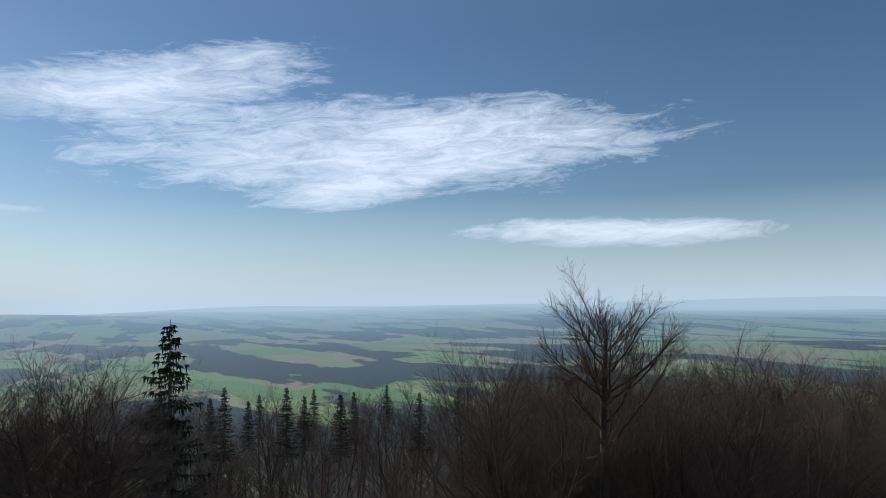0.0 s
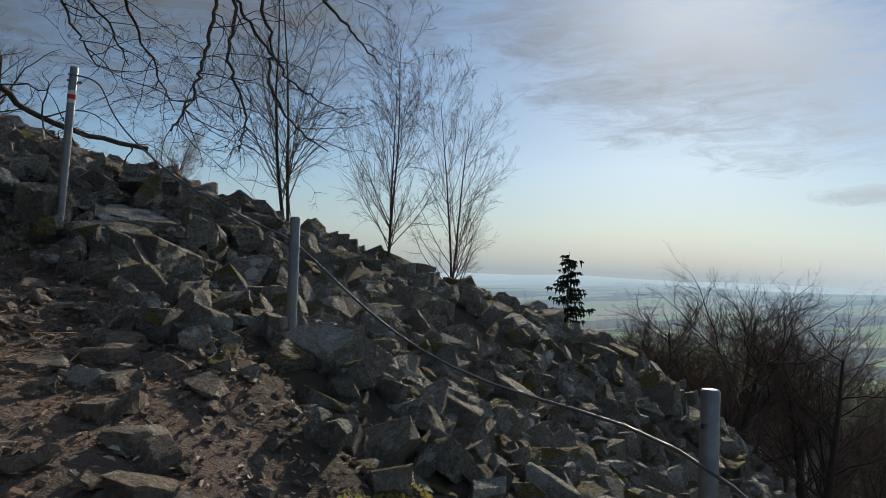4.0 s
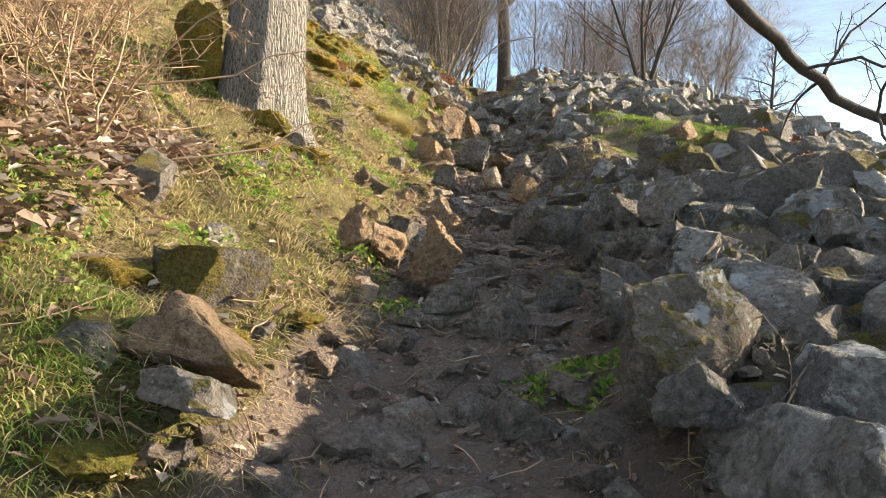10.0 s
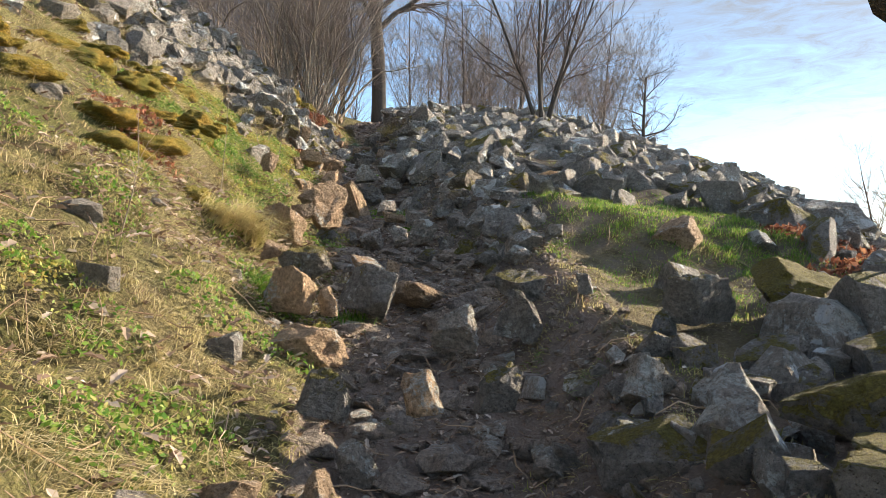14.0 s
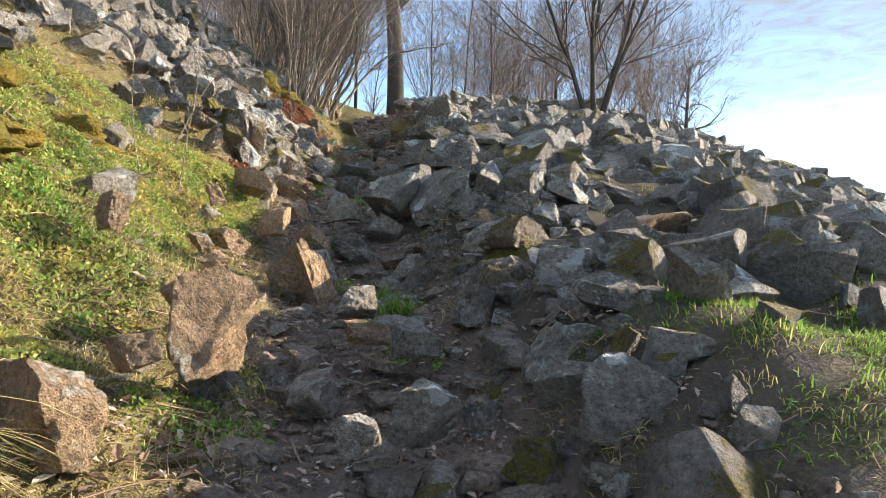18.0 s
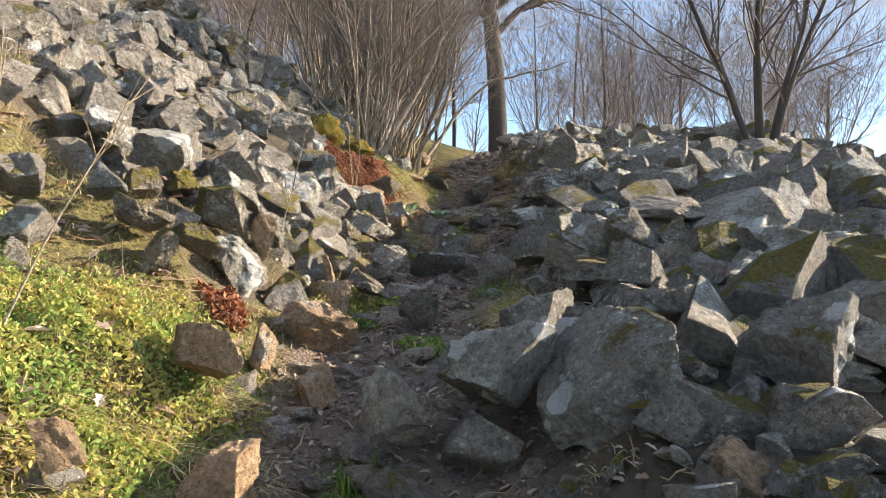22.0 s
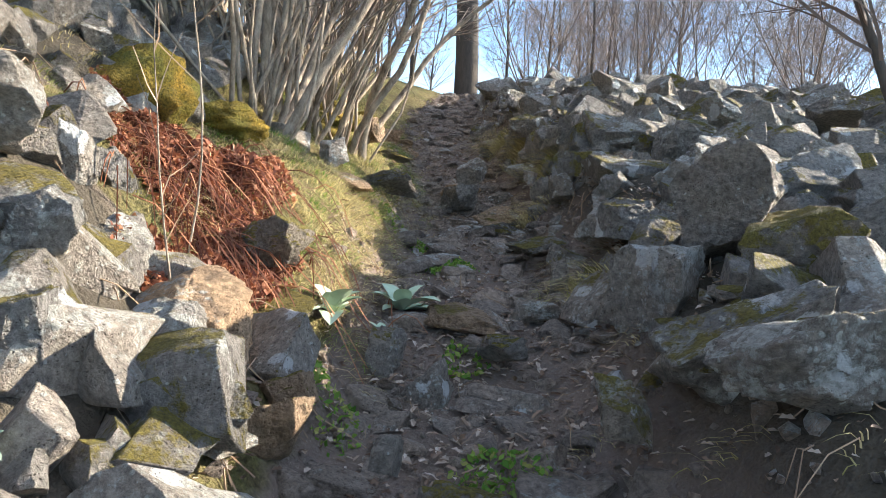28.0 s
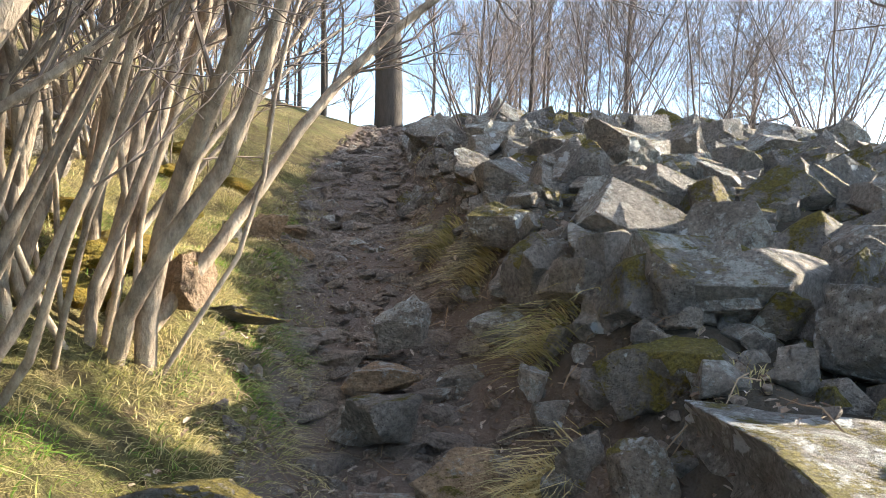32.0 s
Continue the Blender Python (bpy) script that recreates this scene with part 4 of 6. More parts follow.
rock(-0.86, 28.84, 0.64, 0.51, 0.34, "rock_big", turn=48, tilt=0, lean=0, form=4, z=5.90)
rock(-1.58, 28.90, 0.18, 0.15, 0.27, "rock_big", turn=72, tilt=0, lean=0, form=8, z=6.14)
rock(-1.02, 28.93, 0.30, 0.24, 0.13, "rock_big", turn=288, tilt=0, lean=-18, form=11, z=6.21)
rock(0.25, 28.95, 0.66, 0.53, 0.37, "rock_moss", turn=264, tilt=0, lean=18, form=3, z=6.85)
rock(-0.34, 29.01, 0.52, 0.41, 0.54, "rock_pale", turn=72, tilt=18, lean=0, form=11, z=6.55)
rock(-2.20, 29.01, 0.45, 0.36, 0.26, "rock_moss", turn=336, tilt=-18, lean=-18, form=8, z=6.60)
rock(0.01, 29.19, 0.64, 0.52, 0.48, "rock_big", turn=72, tilt=-18, lean=18, form=11, z=6.98)
rock(-1.28, 29.33, 0.47, 0.37, 0.13, "rock_brown", turn=0, tilt=0, lean=0, form=16, z=6.27)
rock(-0.88, 29.53, 0.30, 0.24, 0.14, "rock_big", turn=0, tilt=-18, lean=0, form=8, z=6.29)
rock(-5.32, 29.63, 0.73, 0.58, 0.52, "rock_pale", turn=48, tilt=0, lean=0, form=0, z=8.44)
rock(-0.75, 29.98, 0.15, 0.12, 0.29, "rock_big", turn=192, tilt=-18, lean=18, form=21, z=6.42)
rock(-0.35, 30.03, 0.40, 0.32, 0.27, "rock_pale", turn=0, tilt=0, lean=0, form=24, z=6.84)
rock(0.26, 30.61, 0.46, 0.37, 0.46, "rock_big", turn=192, tilt=0, lean=0, form=22, z=7.21)
rock(-2.26, 30.66, 0.33, 0.26, 0.09, "rock_brown", turn=168, tilt=0, lean=-18, form=23, z=6.96)
rock(0.15, 30.68, 0.58, 0.46, 0.31, "rock_pale", turn=240, tilt=0, lean=0, form=17, z=7.13)
rock(-0.16, 30.86, 0.85, 0.68, 0.36, "rock_pale", turn=336, tilt=18, lean=0, form=25, z=6.79)
rock(-0.90, 30.88, 0.40, 0.32, 0.09, "rock_big", turn=24, tilt=0, lean=-18, form=15, z=6.60)
rock(-2.50, 30.97, 0.28, 0.22, 0.21, "rock_big", turn=240, tilt=0, lean=18, form=10, z=7.19)
rock(-0.33, 31.09, 0.38, 0.31, 0.21, "rock_pale", turn=240, tilt=18, lean=0, form=17, z=7.05)
rock(-0.96, 31.36, 0.43, 0.34, 0.09, "rock_big", turn=72, tilt=-18, lean=0, form=11, z=6.54)
rock(-2.12, 31.56, 0.53, 0.42, 0.12, "rock_big", turn=240, tilt=18, lean=-18, form=19, z=6.99)
rock(0.52, 31.58, 0.61, 0.49, 0.36, "rock_big", turn=48, tilt=0, lean=0, form=9, z=7.23)
rock(-0.23, 31.60, 1.09, 0.87, 0.33, "rock_pale", turn=288, tilt=0, lean=0, form=0, z=7.14)
rock(-1.22, 32.01, 0.38, 0.30, 0.14, "rock_big", turn=24, tilt=-18, lean=0, form=24, z=6.62)
rock(0.43, 32.31, 0.77, 0.62, 0.38, "rock_pale", turn=216, tilt=0, lean=-18, form=23, z=7.40)
rock(-0.52, 32.34, 0.49, 0.39, 0.30, "rock_moss", turn=336, tilt=0, lean=-18, form=7, z=7.27)
rock(0.48, 32.37, 0.41, 0.33, 0.11, "rock_pale", turn=312, tilt=0, lean=18, form=24, z=7.65)
rock(0.70, 32.49, 0.37, 0.30, 0.18, "rock_pale", turn=24, tilt=-18, lean=18, form=25, z=7.81)
rock(-1.30, 32.53, 0.39, 0.31, 0.14, "rock_brown", turn=48, tilt=18, lean=-18, form=1, z=6.71)
rock(0.04, 32.62, 0.23, 0.18, 0.22, "rock_moss", turn=168, tilt=-18, lean=-18, form=10, z=7.50)
rock(-2.65, 32.82, 0.41, 0.33, 0.26, "rock_brown", turn=120, tilt=-18, lean=0, form=19, z=7.51)
rock(-1.72, 32.84, 0.40, 0.32, 0.35, "rock_big", turn=144, tilt=-18, lean=-18, form=9, z=6.92)
rock(-1.81, 33.04, 0.51, 0.41, 0.21, "rock_big", turn=144, tilt=18, lean=0, form=25, z=6.79)
rock(-2.49, 33.27, 0.34, 0.27, 0.06, "rock_moss", turn=48, tilt=-18, lean=18, form=14, z=7.29)
rock(-0.19, 33.36, 0.43, 0.34, 0.18, "rock_big", turn=240, tilt=18, lean=0, form=24, z=7.56)
rock(-1.80, 33.39, 0.44, 0.36, 0.16, "rock_brown", turn=24, tilt=0, lean=0, form=0, z=6.95)
rock(-0.59, 33.47, 0.35, 0.28, 0.30, "rock_pale", turn=192, tilt=18, lean=-18, form=14, z=7.48)
rock(-1.30, 33.72, 0.37, 0.30, 0.16, "rock_big", turn=72, tilt=0, lean=0, form=24, z=6.90)
rock(2.20, 34.09, 0.73, 0.58, 0.23, "rock_big", turn=264, tilt=0, lean=-18, form=10, z=8.05)
rock(-0.78, 34.18, 0.49, 0.39, 0.34, "rock_big", turn=264, tilt=0, lean=-18, form=25, z=7.66)
rock(0.20, 34.21, 0.27, 0.22, 0.27, "rock_moss", turn=0, tilt=-18, lean=-18, form=6, z=8.03)
rock(0.02, 35.63, 0.64, 0.51, 0.24, "rock_pale", turn=216, tilt=18, lean=0, form=2, z=8.34)
rock(-0.70, 37.06, 0.59, 0.47, 0.18, "rock_big", turn=168, tilt=-18, lean=0, form=20, z=8.35)
rock(-1.36, 41.17, 1.03, 0.82, 0.31, "rock_big", turn=264, tilt=0, lean=-18, form=7, z=9.02)
rock(2.42, 9.44, 0.21, 0.15, 0.23, "rock_big", turn=7, tilt=10, lean=7, z=2.24)
rock(1.47, 9.60, 0.25, 0.19, 0.28, "rock_big", turn=20, tilt=17, lean=-4, z=2.19)
rock(3.27, 11.16, 0.32, 0.23, 0.33, "rock_moss", turn=-15, tilt=19, lean=-3, z=2.82)
rock(0.77, 8.60, 0.22, 0.16, 0.23, "rock_brown", turn=35, tilt=14, lean=20, z=2.08)
rock(4.36, 9.56, 0.34, 0.25, 0.30, "rock_big", turn=19, tilt=20, lean=-16, z=2.21)
rock(5.27, 9.86, 0.64, 0.48, 0.42, "rock_big", turn=15, tilt=-4, lean=-14, z=2.05)
rock(4.38, 9.04, 0.33, 0.25, 0.37, "rock_pale", turn=-20, tilt=11, lean=15, z=2.02)
rock(4.77, 8.73, 0.65, 0.48, 0.39, "rock_pale", turn=-38, tilt=5, lean=-18, z=1.62)
rock(1.71, 13.04, 0.37, 0.27, 0.26, "rock_big", turn=33, tilt=-5, lean=-2, z=2.94)
rock(0.63, 12.16, 0.21, 0.15, 0.23, "rock_brown", turn=-1, tilt=3, lean=-19, z=2.88)
rock(1.83, 11.62, 0.20, 0.14, 0.22, "rock_big", turn=14, tilt=-1, lean=7, z=2.64)
rock(2.08, 11.40, 0.19, 0.14, 0.20, "rock_big", turn=-5, tilt=8, lean=10, z=2.66)
rock(1.40, 14.08, 0.22, 0.16, 0.25, "rock_brown", turn=-11, tilt=-5, lean=11, z=3.20)
rock(1.07, 16.59, 0.32, 0.24, 0.29, "rock_big", turn=-8, tilt=13, lean=-2, z=3.57)
rock(0.93, 15.46, 0.21, 0.15, 0.23, "rock_brown", turn=28, tilt=-13, lean=-7, z=3.37)
rock(1.31, 15.55, 0.23, 0.17, 0.25, "rock_big", turn=14, tilt=15, lean=-2, z=3.40)
rock(0.48, 15.33, 0.26, 0.19, 0.24, "rock_big", turn=-19, tilt=-9, lean=12, z=3.37)
rock(0.41, 17.25, 0.42, 0.31, 0.38, "rock_big", turn=-7, tilt=-4, lean=17, z=3.75)
rock(1.51, 17.16, 0.32, 0.24, 0.24, "rock_big", turn=30, tilt=17, lean=-11, z=3.80)
rock(1.48, 16.61, 0.29, 0.22, 0.33, "rock_big", turn=16, tilt=13, lean=7, z=3.67)
rock(-0.06, 16.84, 0.33, 0.25, 0.32, "rock_brown", turn=-21, tilt=-17, lean=4, z=3.74)
rock(-0.06, 17.35, 0.32, 0.24, 0.28, "rock_moss", turn=-16, tilt=12, lean=-18, z=3.92)
rock(0.20, 16.85, 0.18, 0.13, 0.20, "rock_brown", turn=-16, tilt=7, lean=1, z=3.68)
rock(1.93, 16.88, 0.13, 0.10, 0.15, "rock_pale", turn=-8, tilt=18, lean=4, z=3.88)
rock(0.13, 20.85, 0.31, 0.23, 0.21, "rock_big", turn=32, tilt=-17, lean=0, z=4.51)
rock(0.29, 20.43, 0.29, 0.21, 0.15, "rock_brown", turn=-6, tilt=-7, lean=-6, z=4.39)
rock(0.55, 20.28, 0.27, 0.20, 0.20, "rock_big", turn=17, tilt=3, lean=-6, z=4.38)
rock(-1.24, 20.54, 0.22, 0.16, 0.23, "rock_brown", turn=-22, tilt=-13, lean=-5, z=4.96)
rock(-0.45, 23.37, 0.37, 0.27, 0.32, "rock_big", turn=24, tilt=9, lean=3, z=5.12)
rock(-1.87, 24.99, 0.25, 0.19, 0.28, "rock_pale", turn=-15, tilt=14, lean=7, z=5.95)
rock(-2.81, 25.25, 0.48, 0.35, 0.39, "rock_pale", turn=29, tilt=17, lean=-18, z=6.56)
rock(1.57, 29.05, 0.78, 0.58, 0.52, "rock_big", turn=6, tilt=-17, lean=0, z=6.77)
rock(1.86, 25.64, 0.33, 0.24, 0.37, "rock_big", turn=-12, tilt=8, lean=10, z=5.97)
rock(-1.36, 26.26, 0.35, 0.26, 0.31, "rock_big", turn=12, tilt=-7, lean=-11, z=5.74)
rock(-0.77, 24.96, 0.27, 0.20, 0.25, "rock_big", turn=20, tilt=18, lean=-8, z=5.45)
rock(1.65, 28.00, 0.68, 0.51, 0.60, "rock_pale", turn=12, tilt=-9, lean=-11, z=6.56)
rock(-2.46, 27.59, 0.23, 0.17, 0.26, "rock_pale", turn=23, tilt=7, lean=18, z=6.75)
rock(-0.56, 27.97, 0.21, 0.15, 0.23, "rock_moss", turn=-4, tilt=-3, lean=-1, z=6.23)
rock(-1.34, 27.81, 0.14, 0.11, 0.16, "rock_big", turn=25, tilt=-8, lean=7, z=6.04)
rock(0.88, 30.50, 0.81, 0.60, 0.56, "rock_pale", turn=25, tilt=18, lean=7, z=7.14)
rock(-1.06, 34.54, 0.57, 0.42, 0.31, "rock_moss", turn=-5, tilt=2, lean=11, z=7.78)
rock(-1.71, 33.86, 0.36, 0.27, 0.29, "rock_big", turn=-8, tilt=14, lean=-16, z=7.18)
rock(-0.74, 31.80, 0.23, 0.17, 0.25, "rock_moss", turn=-14, tilt=-16, lean=-15, z=7.04)
rock(-0.91, 32.00, 0.15, 0.11, 0.17, "rock_big", turn=21, tilt=9, lean=-13, z=7.04)
rock(-1.03, 32.69, 0.14, 0.10, 0.15, "rock_big", turn=-20, tilt=-3, lean=10, z=7.12)
rock(-0.12, 34.49, 0.58, 0.43, 0.38, "rock_big", turn=24, tilt=10, lean=4, z=7.95)
rock(0.66, 19.40, 0.29, 0.21, 0.27, "rock_big", turn=22, tilt=6, lean=-0, z=4.22)
rock(0.46, 19.14, 0.17, 0.12, 0.19, "rock_big", turn=5, tilt=-2, lean=-12, z=4.18)
rock(-0.56, 20.28, 0.42, 0.31, 0.27, "rock_brown", turn=37, tilt=8, lean=-15, z=4.53)
rock(-1.29, 22.25, 0.16, 0.12, 0.18, "rock_brown", turn=27, tilt=10, lean=-6, z=5.16)
rock(-0.91, 22.58, 0.27, 0.20, 0.26, "rock_brown", turn=7, tilt=10, lean=-1, z=4.96)
rock(1.67, 25.01, 0.79, 0.58, 0.51, "rock_pale", turn=-16, tilt=-18, lean=-17, z=5.86)
rock(2.72, 10.30, 0.42, 0.31, 0.30, "rock_pale", turn=-9, tilt=-14, lean=-0, z=2.56)
rock(-2.35, 27.30, 0.28, 0.21, 0.28, "rock_pale", turn=36, tilt=9, lean=-5, z=6.46)
rock(-2.72, 27.49, 0.36, 0.27, 0.32, "rock_moss", turn=-1, tilt=1, lean=4, z=6.84)
rock(-3.00, 27.85, 0.59, 0.44, 0.35, "rock_pale", turn=28, tilt=-14, lean=-2, z=7.16)
rock(-1.90, 26.68, 0.25, 0.18, 0.19, "rock_moss", turn=1, tilt=-13, lean=-19, z=6.00)
rock(-0.16, 27.05, 0.41, 0.30, 0.32, "rock_pale", turn=2, tilt=8, lean=-18, z=6.14)
rock(-0.71, 27.20, 0.22, 0.16, 0.22, "rock_brown", turn=24, tilt=-9, lean=12, z=5.91)
rock(-1.24, 27.14, 0.17, 0.12, 0.19, "rock_brown", turn=6, tilt=17, lean=-8, z=5.92)


# more single blocks along the edges of the path
rb = random.Random(21)
for i in range(64):
    y = rb.uniform(5.5, 37)
    side = 1 if rb.random() < 0.75 else -1
    x = float(path_x(y)) + side * rb.uniform(0.55, 1.9 if side > 0 else 1.0)
    if all((x - px) ** 2 + (y - py) ** 2 > (pr + 0.16) ** 2 for px, py, pr in PLACED) and not (16 < y < 20.5 and side > 0):
        w = rb.uniform(0.22, 0.46)
        rock(x, y, w, w * rb.uniform(0.65, 0.9), w * rb.uniform(0.5, 0.85), rb.choice(("rock_big", "rock_pale", "rock_moss") if side > 0 else ("rock_brown", "rock_big")), rb.uniform(0, 360), rb.uniform(-22, 22), rb.uniform(-22, 22), sink=0.3)


# loose scree, joined: the valley side, the uphill side, the path
def lawn(o, y):
    """The small meadow between the blocks on the valley side."""
    return np.maximum(np.exp(-(np.abs(o - 2.4) / 1.25) ** 4 - (np.abs(y - 18.9) / 1.5) ** 4), np.exp(-(np.abs(o - 1.6) / 1.0) ** 4 - (np.abs(y - 17.2) / 1.3) ** 4))


def right_field(o, y):
    return (1 - 0.97 * np.exp(-(np.abs(o - 1.5) / 1.0) ** 4 - (np.abs(y - 3.55) / 0.65) ** 4)) * (1 - 0.97 * np.clip(lawn(o, y) * 1.6, 0, 1)) * smooth(0.45, 1.0, o) * np.interp(y, (-1, 2, 40, 46), (0.6, 1, 1, 0.3))


for seed, n, y0, y1, o0, o1, s0, s1, what in (
        (1, 900, 5.5, 24, 0.5, 6.0, 0.3, 0.62, "right"), (2, 1100, 22, 44, 0.5, 6.0, 0.32, 0.75, "right"), (3, 2300, 3, 44, 0.5, 8.0, 0.12, 0.3, "right"), (6, 1500, -1, 10, 0.9, 11.0, 0.16, 0.46, "right"),
        (8, 2600, 8, 37, 0.55, 2.6, 0.09, 0.28, "right"), (4, 700, 2, 26, 5, 16, 0.3, 0.7, "right"), (5, 700, 20, 44, 6, 15, 0.3, 0.8, "right"), (7, 1700, -3, 17, 9, 26, 0.35, 0.8, "right")):
    x, y, r = spread(seed, n, y0, y1, o0, o1, right_field, 1.15 if s1 > 0.35 else 0.8)
    scatter_rocks("rock_scree", "heap of loose grey basalt blocks on the valley side", seed, x, y, r.uniform(s0, s1, len(x)) * r.uniform(0.7, 1.2, len(x)) * np.interp(x - path_x(y), (0.5, 2.0), (0.6, 1)), "rock_scree", forms=MID if seed < 3 else None)
x, y, r = spread(11, 3300, 21, 37, -7.5, -0.75, lambda o, y: np.interp(y, (21, 24, 31, 34, 37), (0.15, 0.9, 1, 0.5, 0.1)) * np.interp(-o, (0.7, 1.2, 7), (0.5, 1, 1)) * np.where((y > 28.6) & (o > -2.0), 0.04, 1) * np.where((y < 24.4) & (o > -2.9), 0.1, 1), 1.0)
scatter_rocks("rock_scree", "scree of lichened basalt blocks on the uphill bank", 11, x, y, r.uniform(0.16, 0.5, len(x)), "rock_scree", forms=MID)
x, y, r = spread(12, 420, 3, 24, -6, -0.45, lambda o, y: np.interp(-o, (0.4, 0.9, 6), (0.7, 0.35, 0.25)), 0.75)
scatter_rocks("rock_scree", "scattered blocks half sunk in the grassy bank", 12, x, y, r.uniform(0.08, 0.34, len(x)), "rock_scree", sink=0.45)
x, y, r = spread(13, 1900, 2.5, 50, -0.6, 0.7, lambda o, y: np.interp(np.abs(o), (0, 0.7), (0.6, 1)), 0.7)
scatter_rocks("path_stones", "flat stones trodden into the path", 13, x, y, r.uniform(0.08, 0.32, len(x)), "rock_path", 0.45, 0.2, 0.36, MID)
x, y, r = spread(15, 7500, 2.5, 40, -0.7, 1.0)
scatter_rocks("path_gravel", "gravelly chips of stone on the trodden earth", 15, x, y, r.uniform(0.012, 0.045, len(x)), "rock_path", 0.7, 0.6, 0.3)
x, y, r = spread(14, 3400, 2.5, 46, -0.8, 1.3)
scatter_rocks("path_rubble", "small broken stones on the path", 14, x, y, r.uniform(0.03, 0.11, len(x)), "rock_path", 0.6, 0.5, 0.35)


# ---------------------------------------------------------------- grass, leaves
def blades(name, label, seed, xs, ys, length, mat, width=0.006, droop=0.6):
    """Bent blades of two pieces each, one island a blade."""
    r = np.random.RandomState(seed)
    n = len(xs)
    L = length * r.uniform(0.5, 1.3, n)
    a = r.uniform(0, 6.28, n)
    lean = r.uniform(0.1, 1.0, n) * droop
    # the slope pulls the blades downhill
    e = 0.15
    dx, dy = (ground(xs + e, ys) - ground(xs - e, ys)) / (2 * e), (ground(xs, ys + e) - ground(xs, ys - e)) / (2 * e)
    h = np.stack([np.cos(a) * lean - 0.8 * dx * droop, np.sin(a) * lean - 0.8 * dy * droop], -1)
    z0 = ground(xs, ys) - 0.01
    base = np.stack([xs, ys, z0], -1)
    side = np.stack([-np.sin(a), np.cos(a), 0 * a], -1) * (width * r.uniform(0.7, 1.5, n))[:, None]
    low = np.maximum(0.8 - 0.6 * np.hypot(h[:, 0], h[:, 1]), 0.04)
    bow = [base + np.stack([h[:, 0] * L * q ** 1.6, h[:, 1] * L * q ** 1.6, L * (0.95 * q - (0.95 - low) * q * q)], -1) for q in (0.4, 0.72, 1.0)]
    v = np.stack([base - side, base + side, bow[0] + side * 0.9, bow[0] - side * 0.9, bow[1] + side * 0.6, bow[1] - side * 0.6, bow[2]], 1).reshape(-1, 3)
    i = np.arange(n)[:, None] * 7
    f = np.concatenate([i + [0, 1, 2], i + [0, 2, 3], i + [3, 2, 4], i + [3, 4, 5], i + [5, 4, 6]])
    return tagged(new(name, mesh_of(name, v, f, mat)), label, "grass", kind="stuff")


def tufted(seed, n, y0, y1, o0, o1, per, keep=None, wide=0.09):
    x, y, r = spread(seed, n, y0, y1, o0, o1, keep, 0.6)
    k = len(x)
    return np.repeat(x, per) + r.normal(0, wide, k * per), np.repeat(y, per) + r.normal(0, wide, k * per)


x, y = tufted(21, 9500, 2.5, 25, -5.5, -0.5, 19, lambda o, y: np.interp(-o, (0.4, 1, 5), (0.7, 1, 0.6)) * np.clip(0.7 + 0.5 * lumps(o, y, 0.5, 33), 0.4, 1), 0.07)
blades("bank_grass", "straw-coloured and green grass tufts on the sunny bank", 21, x, y, 0.075, "grass_blades", 0.0026, 1.3)
x, y = tufted(22, 1300, 28.6, 40, -2.4, -0.42, 30, lambda o, y: np.interp(y, (28.6, 30, 36, 40), (0.5, 1, 1, 0.5)))
blades("bank_grass", "green and straw grass along the upper path", 22, x, y, 0.07, "grass_blades", 0.0022, 1.3)
x, y = tufted(29, 420, 28.9, 37, -1.9, -0.42, 44, lambda o, y: np.clip(0.2 + 0.9 * lumps(o, y, 0.8, 39), 0, 1), 0.06)
blades("bank_grass", "fresh green grass patches beside the upper path", 29, x, y, 0.09, "grass_green", 0.0021, 1.2)
x, y = tufted(23, 1700, 15.5, 21, 0.7, 4.2, 46, lambda o, y: np.clip(lawn(o, y) * 1.2, 0, 1) * np.interp(o + 0.5 * (y - 18.5) + 0.5 * lumps(o, y, 0.9, 31), (1.2, 2.2, 3.2), (0.04, 0.5, 1)), 0.06)
blades("meadow_grass", "fresh green grass patch between the blocks", 23, x, y, 0.075, "grass_green", 0.0026, 1.2)
x, y = tufted(24, 520, 6, 40, 0.5, 3.5, 26, wide=0.06)
blades("rock_grass", "thin grass tufts between the blocks", 24, x, y, 0.085, "grass_blades", 0.0026, 1.1)
x, y = tufted(25, 1500, 10.8, 18.5, 0.6, 2.8, 26, lambda o, y: np.clip(0.45 + 0.6 * lumps(o, y, 0.8, 35), 0, 1), 0.06)
blades("moss_turf", "short moss and turf between the sunken blocks", 25, x, y, 0.035, "grass_blades", 0.003, 1.2)
x, y = tufted(26, 2300, 3, 25, -4.6, -0.5, 46, lambda o, y: np.clip(0.35 + 0.9 * lumps(o, y, 0.9, 36), 0, 1), 0.055)
blades("straw_tussocks", "long bleached grass tussocks hanging down the bank", 26, x, y, 0.15, "grass_straw", 0.0019, 1.7)
x, y = tufted(27, 420, 28.6, 38, -2.2, -0.4, 46, lambda o, y: np.clip(0.35 + 0.9 * lumps(o, y, 0.9, 37), 0, 1), 0.055)
blades("straw_tussocks", "long bleached grass hanging over the upper path", 27, x, y, 0.11, "grass_blades", 0.002, 1.6)


x, y = tufted(28, 700, 6.5, 10.5, -2.4, -0.55, 40, lambda o, y: np.clip(0.45 + 0.8 * lumps(o, y, 1.1, 38), 0, 1), 0.06)
blades("bank_grass", "fresh green grass at the foot of the bank", 28, x, y, 0.085, "grass_green", 0.0022, 1.3)


